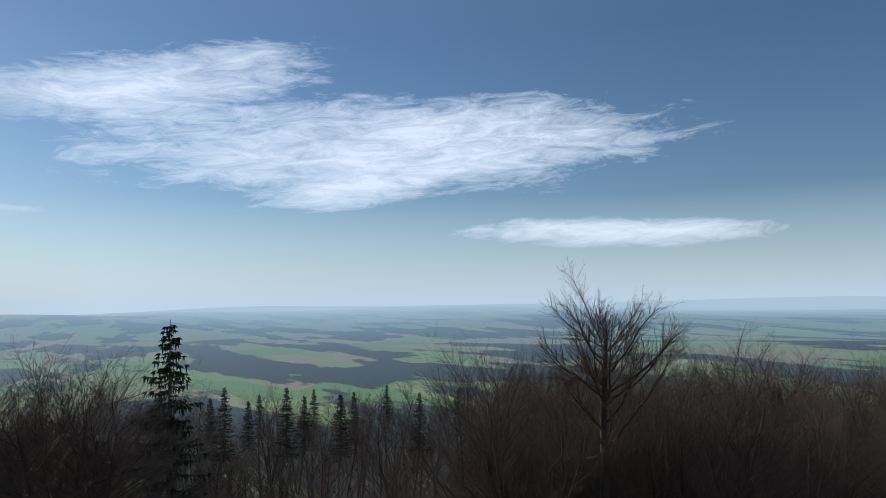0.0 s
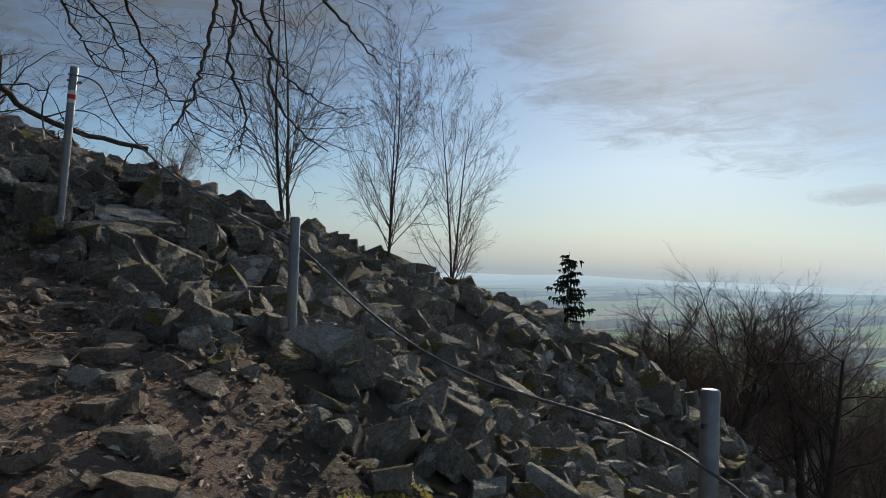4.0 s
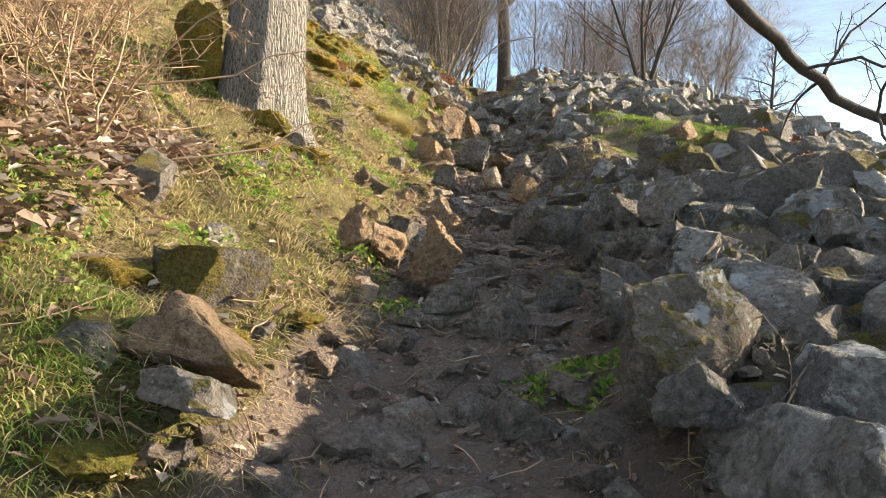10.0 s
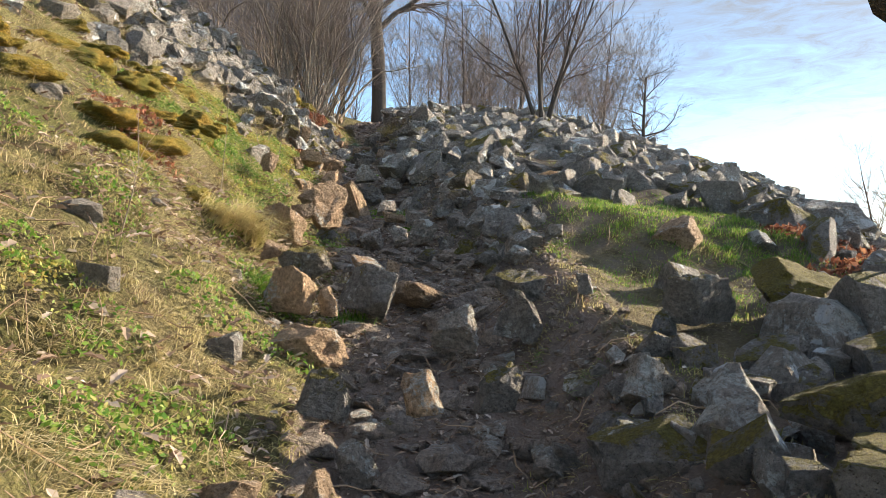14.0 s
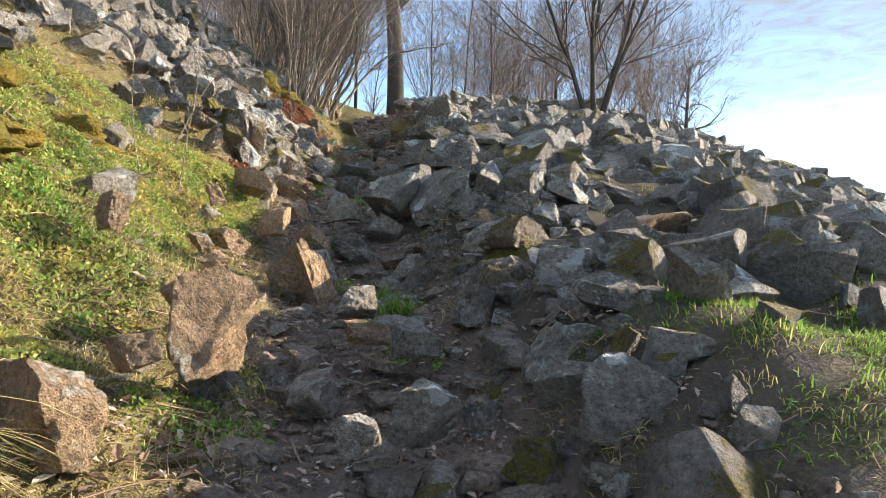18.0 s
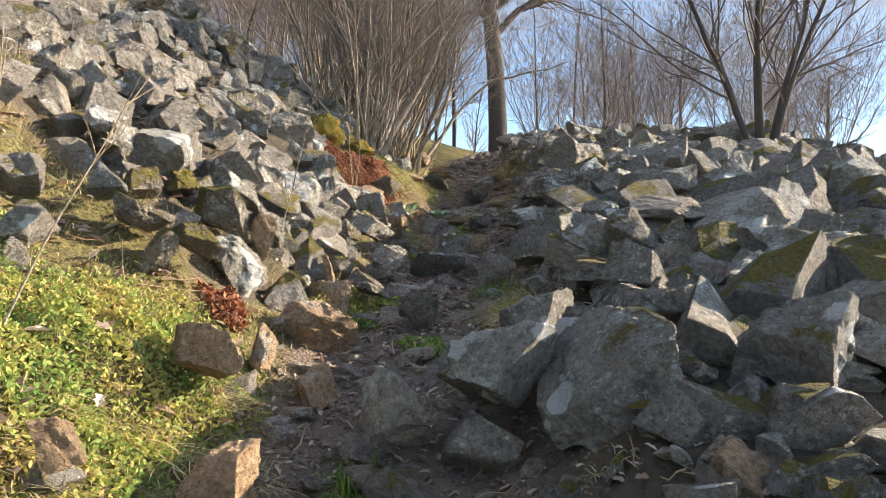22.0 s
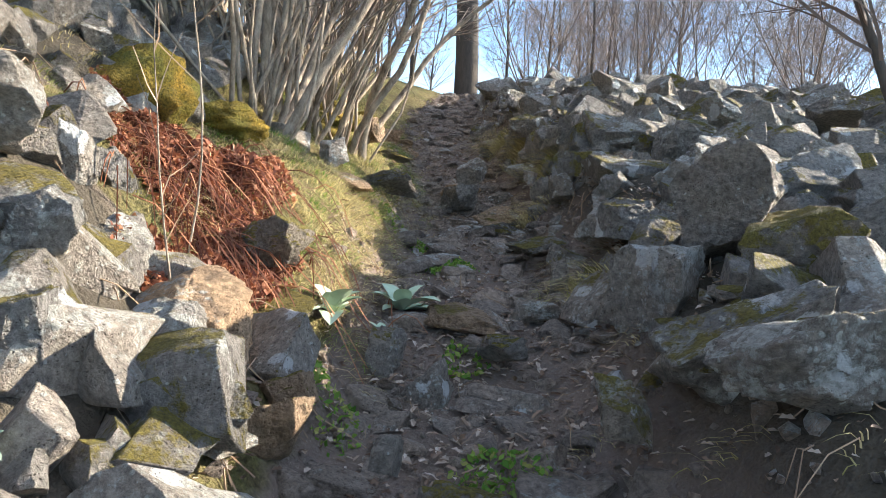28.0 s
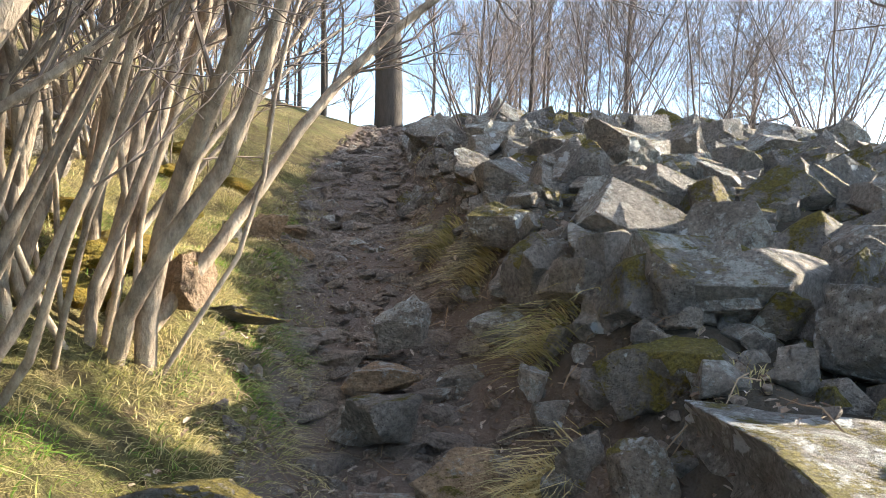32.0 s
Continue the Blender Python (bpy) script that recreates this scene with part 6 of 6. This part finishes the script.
# ---------------------------------------------------------------- the old oak by the path
def oak_by_path():
    r = np.random.RandomState(7)
    x, y = -1.0, 14.25
    top = thing("oak_tree", "thick old oak with furrowed grey bark and mossy foot", "tree", at=(x, y, gz(x, y)))
    trunk, twigs = Soup(4), Soup(4)
    a = np.arange(40) * 2 * math.pi / 40
    hs = np.concatenate([np.linspace(-0.5, 1.2, 12), np.linspace(1.4, 8, 20)])
    lobes = 1 + 0.06 * np.sin(5 * a + 1) + 0.04 * np.sin(9 * a)
    rings = []
    for h in hs:
        flare = 0.325 + 0.12 * math.exp(-(h + 0.2) / 0.35) - 0.012 * max(h, 0)
        shape = 1 + (lobes - 1) * (0.6 + 2.0 * math.exp(-(h + 0.2) / 0.5))
        rings.append(np.stack([0.035 * h + flare * shape * np.cos(a), 0.02 * h + flare * shape * np.sin(a), 0 * a + h], -1))
    i, j = np.arange(len(hs) - 1)[:, None] * 40, np.arange(40)[None]
    trunk.add(np.concatenate(rings), np.stack([i + j, i + (j + 1) % 40, i + 40 + (j + 1) % 40, i + 40 + j], -1).reshape(-1, 4))
    part("trunk", trunk.mesh("trunk", "bark_oak", True), top)

    def limb(points, r0, r1, count, seed, rules, first=6):
        rs = np.random.RandomState(seed)
        P = np.array(points, float) - (x, y, gz(x, y))
        s = np.linspace(0, len(P) - 1, 34)
        Q = np.stack([np.interp(s, np.arange(len(P)), P[:, c]) for c in range(3)], -1)
        for _ in range(2):
            Q[1:-1] = (Q[:-2] + 2 * Q[1:-1] + Q[2:]) / 4
        Q[1:-1] += rs.normal(0, 0.02, (32, 3))
        rad = np.linspace(r0, r1, 34)
        mine = Soup(4)
        tube(mine, Q, rad, 8)
        for _ in range(count):
            k = rs.randint(first, 33)
            d = rs.normal(0, 1, 3) * (1, 1, 0.5) + (0.5, -0.2, -0.35)
            grow(rs, mine, twigs, Q[k], d, rs.uniform(0.7, 1.9), max(rad[k] * 0.35, 0.008), 1, rules)
        part("limb", mine.mesh("limb", "bark_grey", True), top, "dark bent limb hanging over the path")

    droop = dict(step=(0.3, 0.14, 0.1, 0.08), wobble=(0.1, 0.26, 0.3, 0.3), lift=(0, -0.5, 0.1, 0.2), taper=(0.3, 0.25, 0.35, 0.4), thin=2, count=(1, 4, 5, 4), first=(0.1, 0.2, 0.15), angle=(50, 48, 45), ratio=(0.5, 0.5, 0.4), thick=(0.5, 0.55, 0.55))
    limb([(-0.9, 14.2, 8.4), (0.3, 14.4, 8.0), (1.5, 14.6, 6.7), (2.5, 14.8, 5.45), (3.0, 15.0, 5.0), (3.55, 15.5, 4.7), (4.3, 16.1, 4.25), (5.3, 16.0, 3.95), (6.3, 15.6, 3.8)], 0.082, 0.042, 12, 1, droop, 22)
    limb([(-0.9, 14.2, 9.5), (1.5, 13.6, 10.2), (3.8, 12.6, 9.6), (5.3, 11.6, 7.6), (5.5, 11.2, 6.3)], 0.12, 0.04, 4, 2, droop)
    limb([(5.5, 11.2, 6.4), (5.3, 10.8, 5.2), (4.95, 10.4, 4.2), (4.7, 10.1, 3.7), (4.35, 9.8, 3.2)], 0.034, 0.010, 17, 5, droop)
    limb([(5.5, 11.2, 6.3), (5.65, 11.0, 5.2), (5.5, 10.8, 4.4), (5.75, 10.7, 3.7), (5.6, 10.6, 3.2)], 0.032, 0.010, 17, 6, droop)
    limb([(5.4, 11.5, 7.2), (6.2, 11.5, 6.0), (6.5, 11.4, 5.0), (6.3, 11.2, 4.3), (6.8, 11.1, 3.7), (7.4, 11.2, 3.5)], 0.034, 0.010, 17, 7, droop)
    limb([(5.5, 11.1, 5.6), (6.3, 11.3, 4.9), (7.2, 11.6, 4.4), (8.2, 11.9, 4.3)], 0.026, 0.008, 9, 8, droop)
    limb([(5.2, 11.7, 7.7), (6.8, 12.2, 7.2), (8.4, 12.6, 6.2), (9.6, 12.8, 5.6)], 0.05, 0.012, 9, 9, droop)
    limb([(2.2, 13.3, 10.0), (3.4, 11.6, 8.8), (3.9, 10.2, 7.0), (3.7, 9.4, 5.9)], 0.05, 0.012, 9, 3, droop)
    limb([(-0.9, 14.2, 8.0), (-2.4, 13.0, 9.5), (-4.0, 12.0, 10.5)], 0.14, 0.05, 6, 4, droop)
    limb([(1.5, 13.8, 8.5), (2.8, 12.8, 7.0), (3.7, 12.2, 5.7), (4.43, 12.3, 5.0), (4.9, 12.8, 4.6)], 0.04, 0.008, 16, 11, droop, 12)
    limb([(1.5, 13.8, 8.5), (3.3, 13.0, 7.2), (4.6, 12.8, 5.9), (5.4, 13.3, 4.9), (6.2, 14.2, 4.3)], 0.045, 0.008, 16, 12, droop, 12)
    limb([(3.0, 12.7, 6.9), (3.5, 11.9, 5.5), (3.75, 11.5, 4.6), (4.1, 11.6, 4.2)], 0.03, 0.008, 14, 13, droop, 8)
    part("crown", twigs.mesh("crown", "twig_brown"), top)


oak_by_path()


# ---------------------------------------------------------------- rail posts
def rail_post(x, y, h, lean_x=0.0, lean_y=0.0, base=None, band=False, label="grey steel rail post set between the blocks"):
    top = thing("rail_post", label, "post", "rail posts", at=(x, y, gz(x, y) if base is None else base))
    top.rotation_euler = (lean_x, lean_y, 0)
    s = Soup(4)
    tube(s, [(0, 0, -0.3), (0, 0, h * 0.5), (0, 0, h - 0.01), (0, 0, h), (0, 0, h)], [0.036, 0.036, 0.036, 0.031, 0.001], 20)
    part("tube", s.mesh("tube", "steel_grey", True), top)
    c = Soup(4)
    tube(c, [(-0.05, 0, h - 0.13), (0, 0, h - 0.13), (0.07, 0, h - 0.13)], [0.011, 0.011, 0.011], 10)
    part("cable_eye", c.mesh("cable_eye", "cable_dark", True), top)
    if band:
        for name, mat, z0, z1 in (("sticker", "label_white", h - 0.335, h - 0.22), ("sticker_stripe", "label_red", h - 0.30, h - 0.255)):
            b = Soup(4)
            tube(b, [(0, 0, z0), (0, 0, (z0 + z1) / 2), (0, 0, z1)], [0.0368 if mat == "label_white" else 0.0375] * 3, 20)
            part(name, b.mesh(name, mat, True), top, "white waymark sticker" if mat == "label_white" else "red waymark stripe")
    return top


def sagging(name, label, points, radius):
    P = np.array(points, float)
    s = np.linspace(0, len(P) - 1, 60)
    Q = np.stack([np.interp(s, np.arange(len(P)), P[:, c]) for c in range(3)], -1)
    for _ in range(6):
        Q[1:-1] = (Q[:-2] + 2 * Q[1:-1] + Q[2:]) / 4
    c = Soup(4)
    tube(c, Q, np.full(60, radius), 8)
    return tagged(new(name, c.mesh(name, "cable_dark", True)), label, "cable")


rail_post(2.97, 8.85, 1.5, base=1.98, lean_x=0.02, lean_y=0.04, band=True, label="grey steel rail post with a red and white waymark")
rail_post(3.69, 6.0, 1.28, base=0.8)
rail_post(3.6, 2.9, 1.35, base=0.0)
rail_post(2.21, 0.43, 1.1, base=-0.2)
sagging("rail_cable", "thin steel cable sagging between the rail posts", [(2.97, 8.80, 3.40), (3.15, 8.77, 3.40), (3.26, 8.75, 3.34), (3.3, 8.7, 3.16), (3.39, 8.59, 2.94), (3.6, 8.36, 2.67), (3.77, 8.0, 2.41), (3.94, 7.4, 2.18), (3.9, 6.8, 2.02), (3.69, 6.0, 1.95), (3.66, 5.0, 1.4), (3.63, 4.0, 1.15), (3.6, 2.9, 1.2), (3.1, 2.0, 0.72), (2.6, 1.2, 0.58), (2.21, 0.43, 0.71)], 0.0075)


# ---------------------------------------------------------------- tangled brush on the bank
RULES["tangle"] = dict(step=(0.22, 0.14, 0.1), wobble=(0.2, 0.28, 0.3), lift=(-0.5, -0.2, 0), taper=(0.3, 0.4, 0.5), thin=1, count=(1, 9, 5), first=(0.15, 0.1), angle=(48, 45), ratio=(0.42, 0.4), thick=(0.5, 0.55))
brush = [tree("tangle of dry brown brushwood on the bank", "tangle", 120 + i, -0.9 - 0.5 * i, 10.2 + 0.6 * i, 1.5, 0.011, "twig_tan", (0.1, -0.1), 12, 0.6, "brushwood", name="brush", twig="twig_tan") for i in range(3)]
for i in range(22):
    y = rr.uniform(8.6, 13.2)
    x = path_x(y) - rr.uniform(1.9, 4.6)
    copy_thing(brush[i % 3], pose(x, y, gz(x, y), 0, 0, rr.uniform(0, 360)))


# ---------------------------------------------------------------- plants and moss picked out on the bank
def cushion(x, y, w, d, h, seed, turn=0.0, dz=0.0, label="yellow-green moss cushion on the bank"):
    bm = bmesh.new()
    bmesh.ops.create_icosphere(bm, subdivisions=4, radius=0.5)
    off = Vector((seed * 2.7, 1.3, 0))
    for v in bm.verts:
        q = v.co + off
        v.co *= 1 + 0.35 * noise.noise(q * 3.0) + 0.2 * noise.noise(q * 8) + 0.1 * noise.noise(q * 22)
    v = np.array([u.co[:] for u in bm.verts])
    f = np.array([[q.index for q in face.verts] for face in bm.faces])
    bm.free()
    ob = new("moss_cushion", mesh_of("moss_cushion", v * (w, d, h), f, "moss", True))
    ob.matrix_basis = pose(x, y, gz(x, y) + dz, 0, 0, turn)
    tagged(ob, label, "moss", "moss cushions")


rm = random.Random(9)
for i in range(26):
    y = rm.uniform(17.5, 22.5)
    x = path_x(y) - rm.uniform(2.0, 4.2)
    cushion(x, y, rm.uniform(0.3, 0.8), rm.uniform(0.3, 0.8), rm.uniform(0.18, 0.34), i, rm.uniform(0, 180))
for i in range(14):
    y = rm.uniform(32.5, 38)
    x = path_x(y) - rm.uniform(1.3, 2.6)
    cushion(x, y, rm.uniform(0.25, 0.55), rm.uniform(0.25, 0.5), rm.uniform(0.14, 0.28), 40 + i, rm.uniform(0, 180), label="bright yellow moss over a buried stone")
cushion(-3.35, 29.7, 0.7, 0.6, 0.5, 61, label="thick yellow-green moss hummock on the scree")
cushion(-3.0, 30.2, 0.5, 0.4, 0.3, 62)
cushion(-1.45, 13.95, 0.45, 0.4, 0.9, 63, dz=0.25, label="mossy foot of the old oak")
cushion(-0.7, 13.75, 0.4, 0.25, 0.25, 64)
cushion(-0.35, 13.6, 0.5, 0.25, 0.18, 65)
for i in range(12):
    y = rm.uniform(8, 14)
    x = path_x(y) - rm.uniform(0.6, 1.8)
    cushion(x, y, rm.uniform(0.15, 0.4), rm.uniform(0.15, 0.35), rm.uniform(0.06, 0.14), 70 + i, rm.uniform(0, 180))


def leaf_mat(name, label, seed, patches, mat, size, per):
    """Low leafy growth: many small leaves over some round patches (x, y, radius)."""
    r = np.random.RandomState(seed)
    out = []
    for px, py, pr in patches:
        n = int(per * pr * pr)
        a, q = r.uniform(0, 6.28, n), pr * np.sqrt(r.rand(n)) * r.uniform(0.8, 1.1, n)
        x, y = px + q * np.cos(a), py + q * np.sin(a)
        lump = 0.06 * (1 + lumps(x, y, 0.35, seed)) * np.clip(1.3 - q / pr, 0, 1)
        out.append(np.stack([x, y, ground(x, y) + lump * r.uniform(0.6, 1.2, n) + 0.01], -1))
    c = np.concatenate(out)
    n = len(c)
    u, w = r.normal(0, 1, (n, 3)), r.normal(0, 1, (n, 3))
    u /= np.linalg.norm(u, axis=1)[:, None]
    w -= u * (u * w).sum(1)[:, None]
    w /= np.linalg.norm(w, axis=1)[:, None]
    s = (size * r.uniform(0.5, 1.3, n))[:, None]
    v = np.stack([c - u * s, c + w * s * 0.5, c + u * s, c - w * s * 0.5], 1).reshape(-1, 3)
    i = np.arange(n)[:, None] * 4
    return tagged(new(name, mesh_of(name, v, i + [0, 1, 2, 3], mat)), label, "plants", kind="stuff")


leaf_mat("stonecrop_mat", "low mat of yellow-green stonecrop on the bank", 201,
         [(-1.74, 21.3, 0.7), (-1.67, 22.3, 0.65), (-1.8, 22.9, 0.6), (-1.65, 23.4, 0.5), (-2.5, 21.8, 0.7), (-2.6, 22.8, 0.6), (-1.4, 20.3, 0.5), (-1.35, 25.0, 0.3), (-1.3, 25.6, 0.25), (-2.2, 20.4, 0.6), (-1.1, 19.4, 0.35)], "sedum", 0.016, 16000)
rl = random.Random(12)
bank = []
for i in range(70):
    y = rl.uniform(7.5, 21)
    bank.append((float(path_x(y)) - rl.uniform(0.6, 3.4), y, rl.uniform(0.12, 0.4)))
leaf_mat("bank_herbs", "low moss and herbs creeping through the grass of the bank", 205, bank[::2], "sedum", 0.016, 6500)
leaf_mat("bank_herbs", "fresh green herbs in the grass of the bank", 206, bank[1::2], "grass_green", 0.018, 4500)
leaf_mat("viewpoint_moss", "yellow-green moss and short turf at the viewpoint's edge", 207, [(2.7, 3.45, 0.42), (3.2, 3.6, 0.5), (3.7, 4.0, 0.45), (3.1, 3.1, 0.4), (3.9, 3.7, 0.35), (2.4, 3.2, 0.3)], "sedum", 0.014, 16000)
leaf_mat("green_herbs", "small fresh green herbs at the path's edge", 202,
         [(-0.17, 22.2, 0.2), (-1.75, 28.3, 0.22), (-0.95, 28.1, 0.2), (-1.35, 27.6, 0.2), (-0.6, 24.6, 0.2), (0.9, 12.0, 0.2), (1.9, 11.2, 0.25), (-1.2, 29.0, 0.15), (0.5, 20.6, 0.2), (-1.5, 30.6, 0.2), (-1.95, 31.2, 0.2)], "grass_green", 0.02, 7000)
leaf_mat("dead_fern", "heap of rust-red dead fern on the bank", 203, [(-2.75, 29.15, 0.42), (-2.45, 28.95, 0.36), (-3.05, 29.35, 0.36), (-2.35, 28.7, 0.26), (-2.6, 29.5, 0.3), (-1.72, 24.1, 0.14), (-1.64, 24.0, 0.11), (-2.45, 28.35, 0.2)], "fern_red", 0.026, 22000)
leaf_mat("dead_fern", "wisps of rust-red bracken among the blocks", 204, [(4.6, 15.9, 0.45), (5.3, 15.8, 0.5), (5.9, 15.5, 0.45), (3.9, 16.0, 0.3), (4.4, 18.8, 0.5), (4.9, 19.4, 0.6), (4.2, 17.8, 0.35), (5.4, 18.3, 0.5), (-2.3, 19.2, 0.4), (-1.9, 18.6, 0.35)], "fern_red", 0.035, 2600)


def frond_strokes(name, label, seed, x0, y0, reach, n, mat):
    """Long drooping dead fronds hanging down the slope."""
    r = np.random.RandomState(seed)
    s = Soup(4)
    for _ in range(n):
        a = r.uniform(0, 6.28)
        x, y = x0 + reach * r.normal(0, 0.5), y0 + reach * r.normal(0, 0.5)
        L, pts = r.uniform(0.2, 0.5), []
        for k in np.linspace(0, 1, 5):
            px, py = x + (0.6 * math.cos(a) + 0.8) * L * k, y + (0.6 * math.sin(a) - 0.5) * L * k
            pts.append((px, py, gz(px, py) + 0.03 + 0.12 * math.sin(3.0 * k)))
        tube(s, pts, [0.004, 0.004, 0.003, 0.003, 0.002], 3)
    return tagged(new(name, s.mesh(name, mat)), label, "plants", kind="stuff")


frond_strokes("fern_stalks", "rust-red stalks of dead fern", 210, -2.65, 29.05, 0.5, 160, "fern_red")


def mullein(x, y, size, seed, leaves=11):
    r = random.Random(seed)
    top = thing("mullein", "rosette of broad woolly grey-green mullein leaves", "plant", "mulleins", at=(x, y, gz(x, y)))
    u, w = np.linspace(0, 1, 9), np.linspace(-1, 1, 7)
    for i in range(leaves):
        L, a, rise = size * r.uniform(0.7, 1.1), i * 2.4 + r.uniform(-0.3, 0.3), r.uniform(0.25, 1.15) if i < leaves - 3 else r.uniform(1.1, 1.4)
        width = L * 0.26 * np.sin(np.clip(u * 0.92 + 0.08, 0, 1) * math.pi) ** 0.8
        bend = rise - 0.9 * u
        px = np.concatenate([[0], np.cumsum(np.cos(bend[:-1]) * L / 8)])
        pz = np.concatenate([[0], np.cumsum(np.sin(bend[:-1]) * L / 8)])
        v = np.stack([np.repeat(px, 7), (width[:, None] * w[None]).ravel(), np.repeat(pz, 7) + (0.35 * np.abs(w)[None] * width[:, None]).ravel()], -1)
        k = (np.arange(8)[:, None] * 7 + np.arange(6)[None]).ravel()
        part("leaf", mesh_of("leaf", v, np.stack([k, k + 1, k + 8, k + 7], -1), "leaf_grey_green", True), top, place=pose(0, 0, 0.02, 0, 0, math.degrees(a)))


mullein(-1.88, 28.95, 0.24, 1)
mullein(-1.62, 29.45, 0.24, 2)
mullein(-1.66, 29.15, 0.12, 3, 7)
mullein(-2.2, 27.0, 0.12, 4, 6)

# grass tufts that stand alone
for i, (x, y, n, L, mat) in enumerate(((-0.37, 25.9, 300, 0.22, "grass_green"), (-0.12, 24.95, 260, 0.26, "grass_blades"), (-0.2, 25.4, 200, 0.22, "grass_blades"), (-0.57, 29.75, 130, 0.24, "grass_blades"), (-0.67, 30.05, 90, 0.2, "grass_blades"), (-1.5, 35.6, 260, 0.3, "grass_blades"), (-1.2, 34.6, 300, 0.25, "grass_blades"),
                                       (0.31, 21.5, 240, 0.22, "grass_green"), (0.1, 22.1, 160, 0.2, "grass_green"), (0.3, 17.2, 200, 0.2, "grass_green"), (-0.3, 17.0, 260, 0.22, "grass_green"), (-0.9, 18.6, 500, 0.35, "grass_blades"), (-1.1, 18.3, 400, 0.3, "grass_blades"), (1.15, 9.2, 300, 0.22, "grass_blades"), (-0.6, 23.2, 120, 0.18, "grass_green"), (-0.95, 32.4, 300, 0.25, "grass_blades"), (-0.85, 33.2, 300, 0.25, "grass_blades"))):
    r = np.random.RandomState(400 + i)
    blades("grass_tuft", "tuft of long grass at the path's edge" if mat == "grass_green" else "tuft of long straw-coloured grass at the path's edge", 400 + i, x + r.normal(0, 0.07, n), y + r.normal(0, 0.07, n), L, mat, 0.004, 1.1)


# thin saplings
def sapling(x, y, h, seed, lean):
    s, t = Soup(4), Soup(4)
    grow(np.random.RandomState(seed), s, t, np.array([0, 0, -0.1]), np.array([lean[0], lean[1], 1.0]), h, 0.006, 0, dict(RULES["rod"], step=(0.2, 0.15), wobble=(0.05, 0.15), count=(1, 6)))
    top = thing("sapling", "thin bare sapling on the bank", "sapling", "saplings", at=(x, y, gz(x, y)))
    part("stem", s.mesh("stem", "bark_hazel", True), top)
    part("crown", t.mesh("crown", "twig_tan"), top)


for i, (x, y, h, lx, ly) in enumerate(((-2.45, 28.55, 2.6, 0.08, 0.0), (-2.3, 28.2, 1.4, -0.2, 0.1), (-1.6, 22.2, 1.5, 0.2, -0.1), (-1.7, 21.9, 1.2, -0.3, 0.0), (-1.9, 22.6, 1.3, 0.4, 0.1), (-1.5, 19.6, 1.2, 0.1, 0.0), (-1.1, 16.5, 1.0, 0.3, -0.2), (-2.1, 25.6, 1.3, 0.3, 0.0))):
    sapling(x, y, h, 500 + i, (lx, ly))
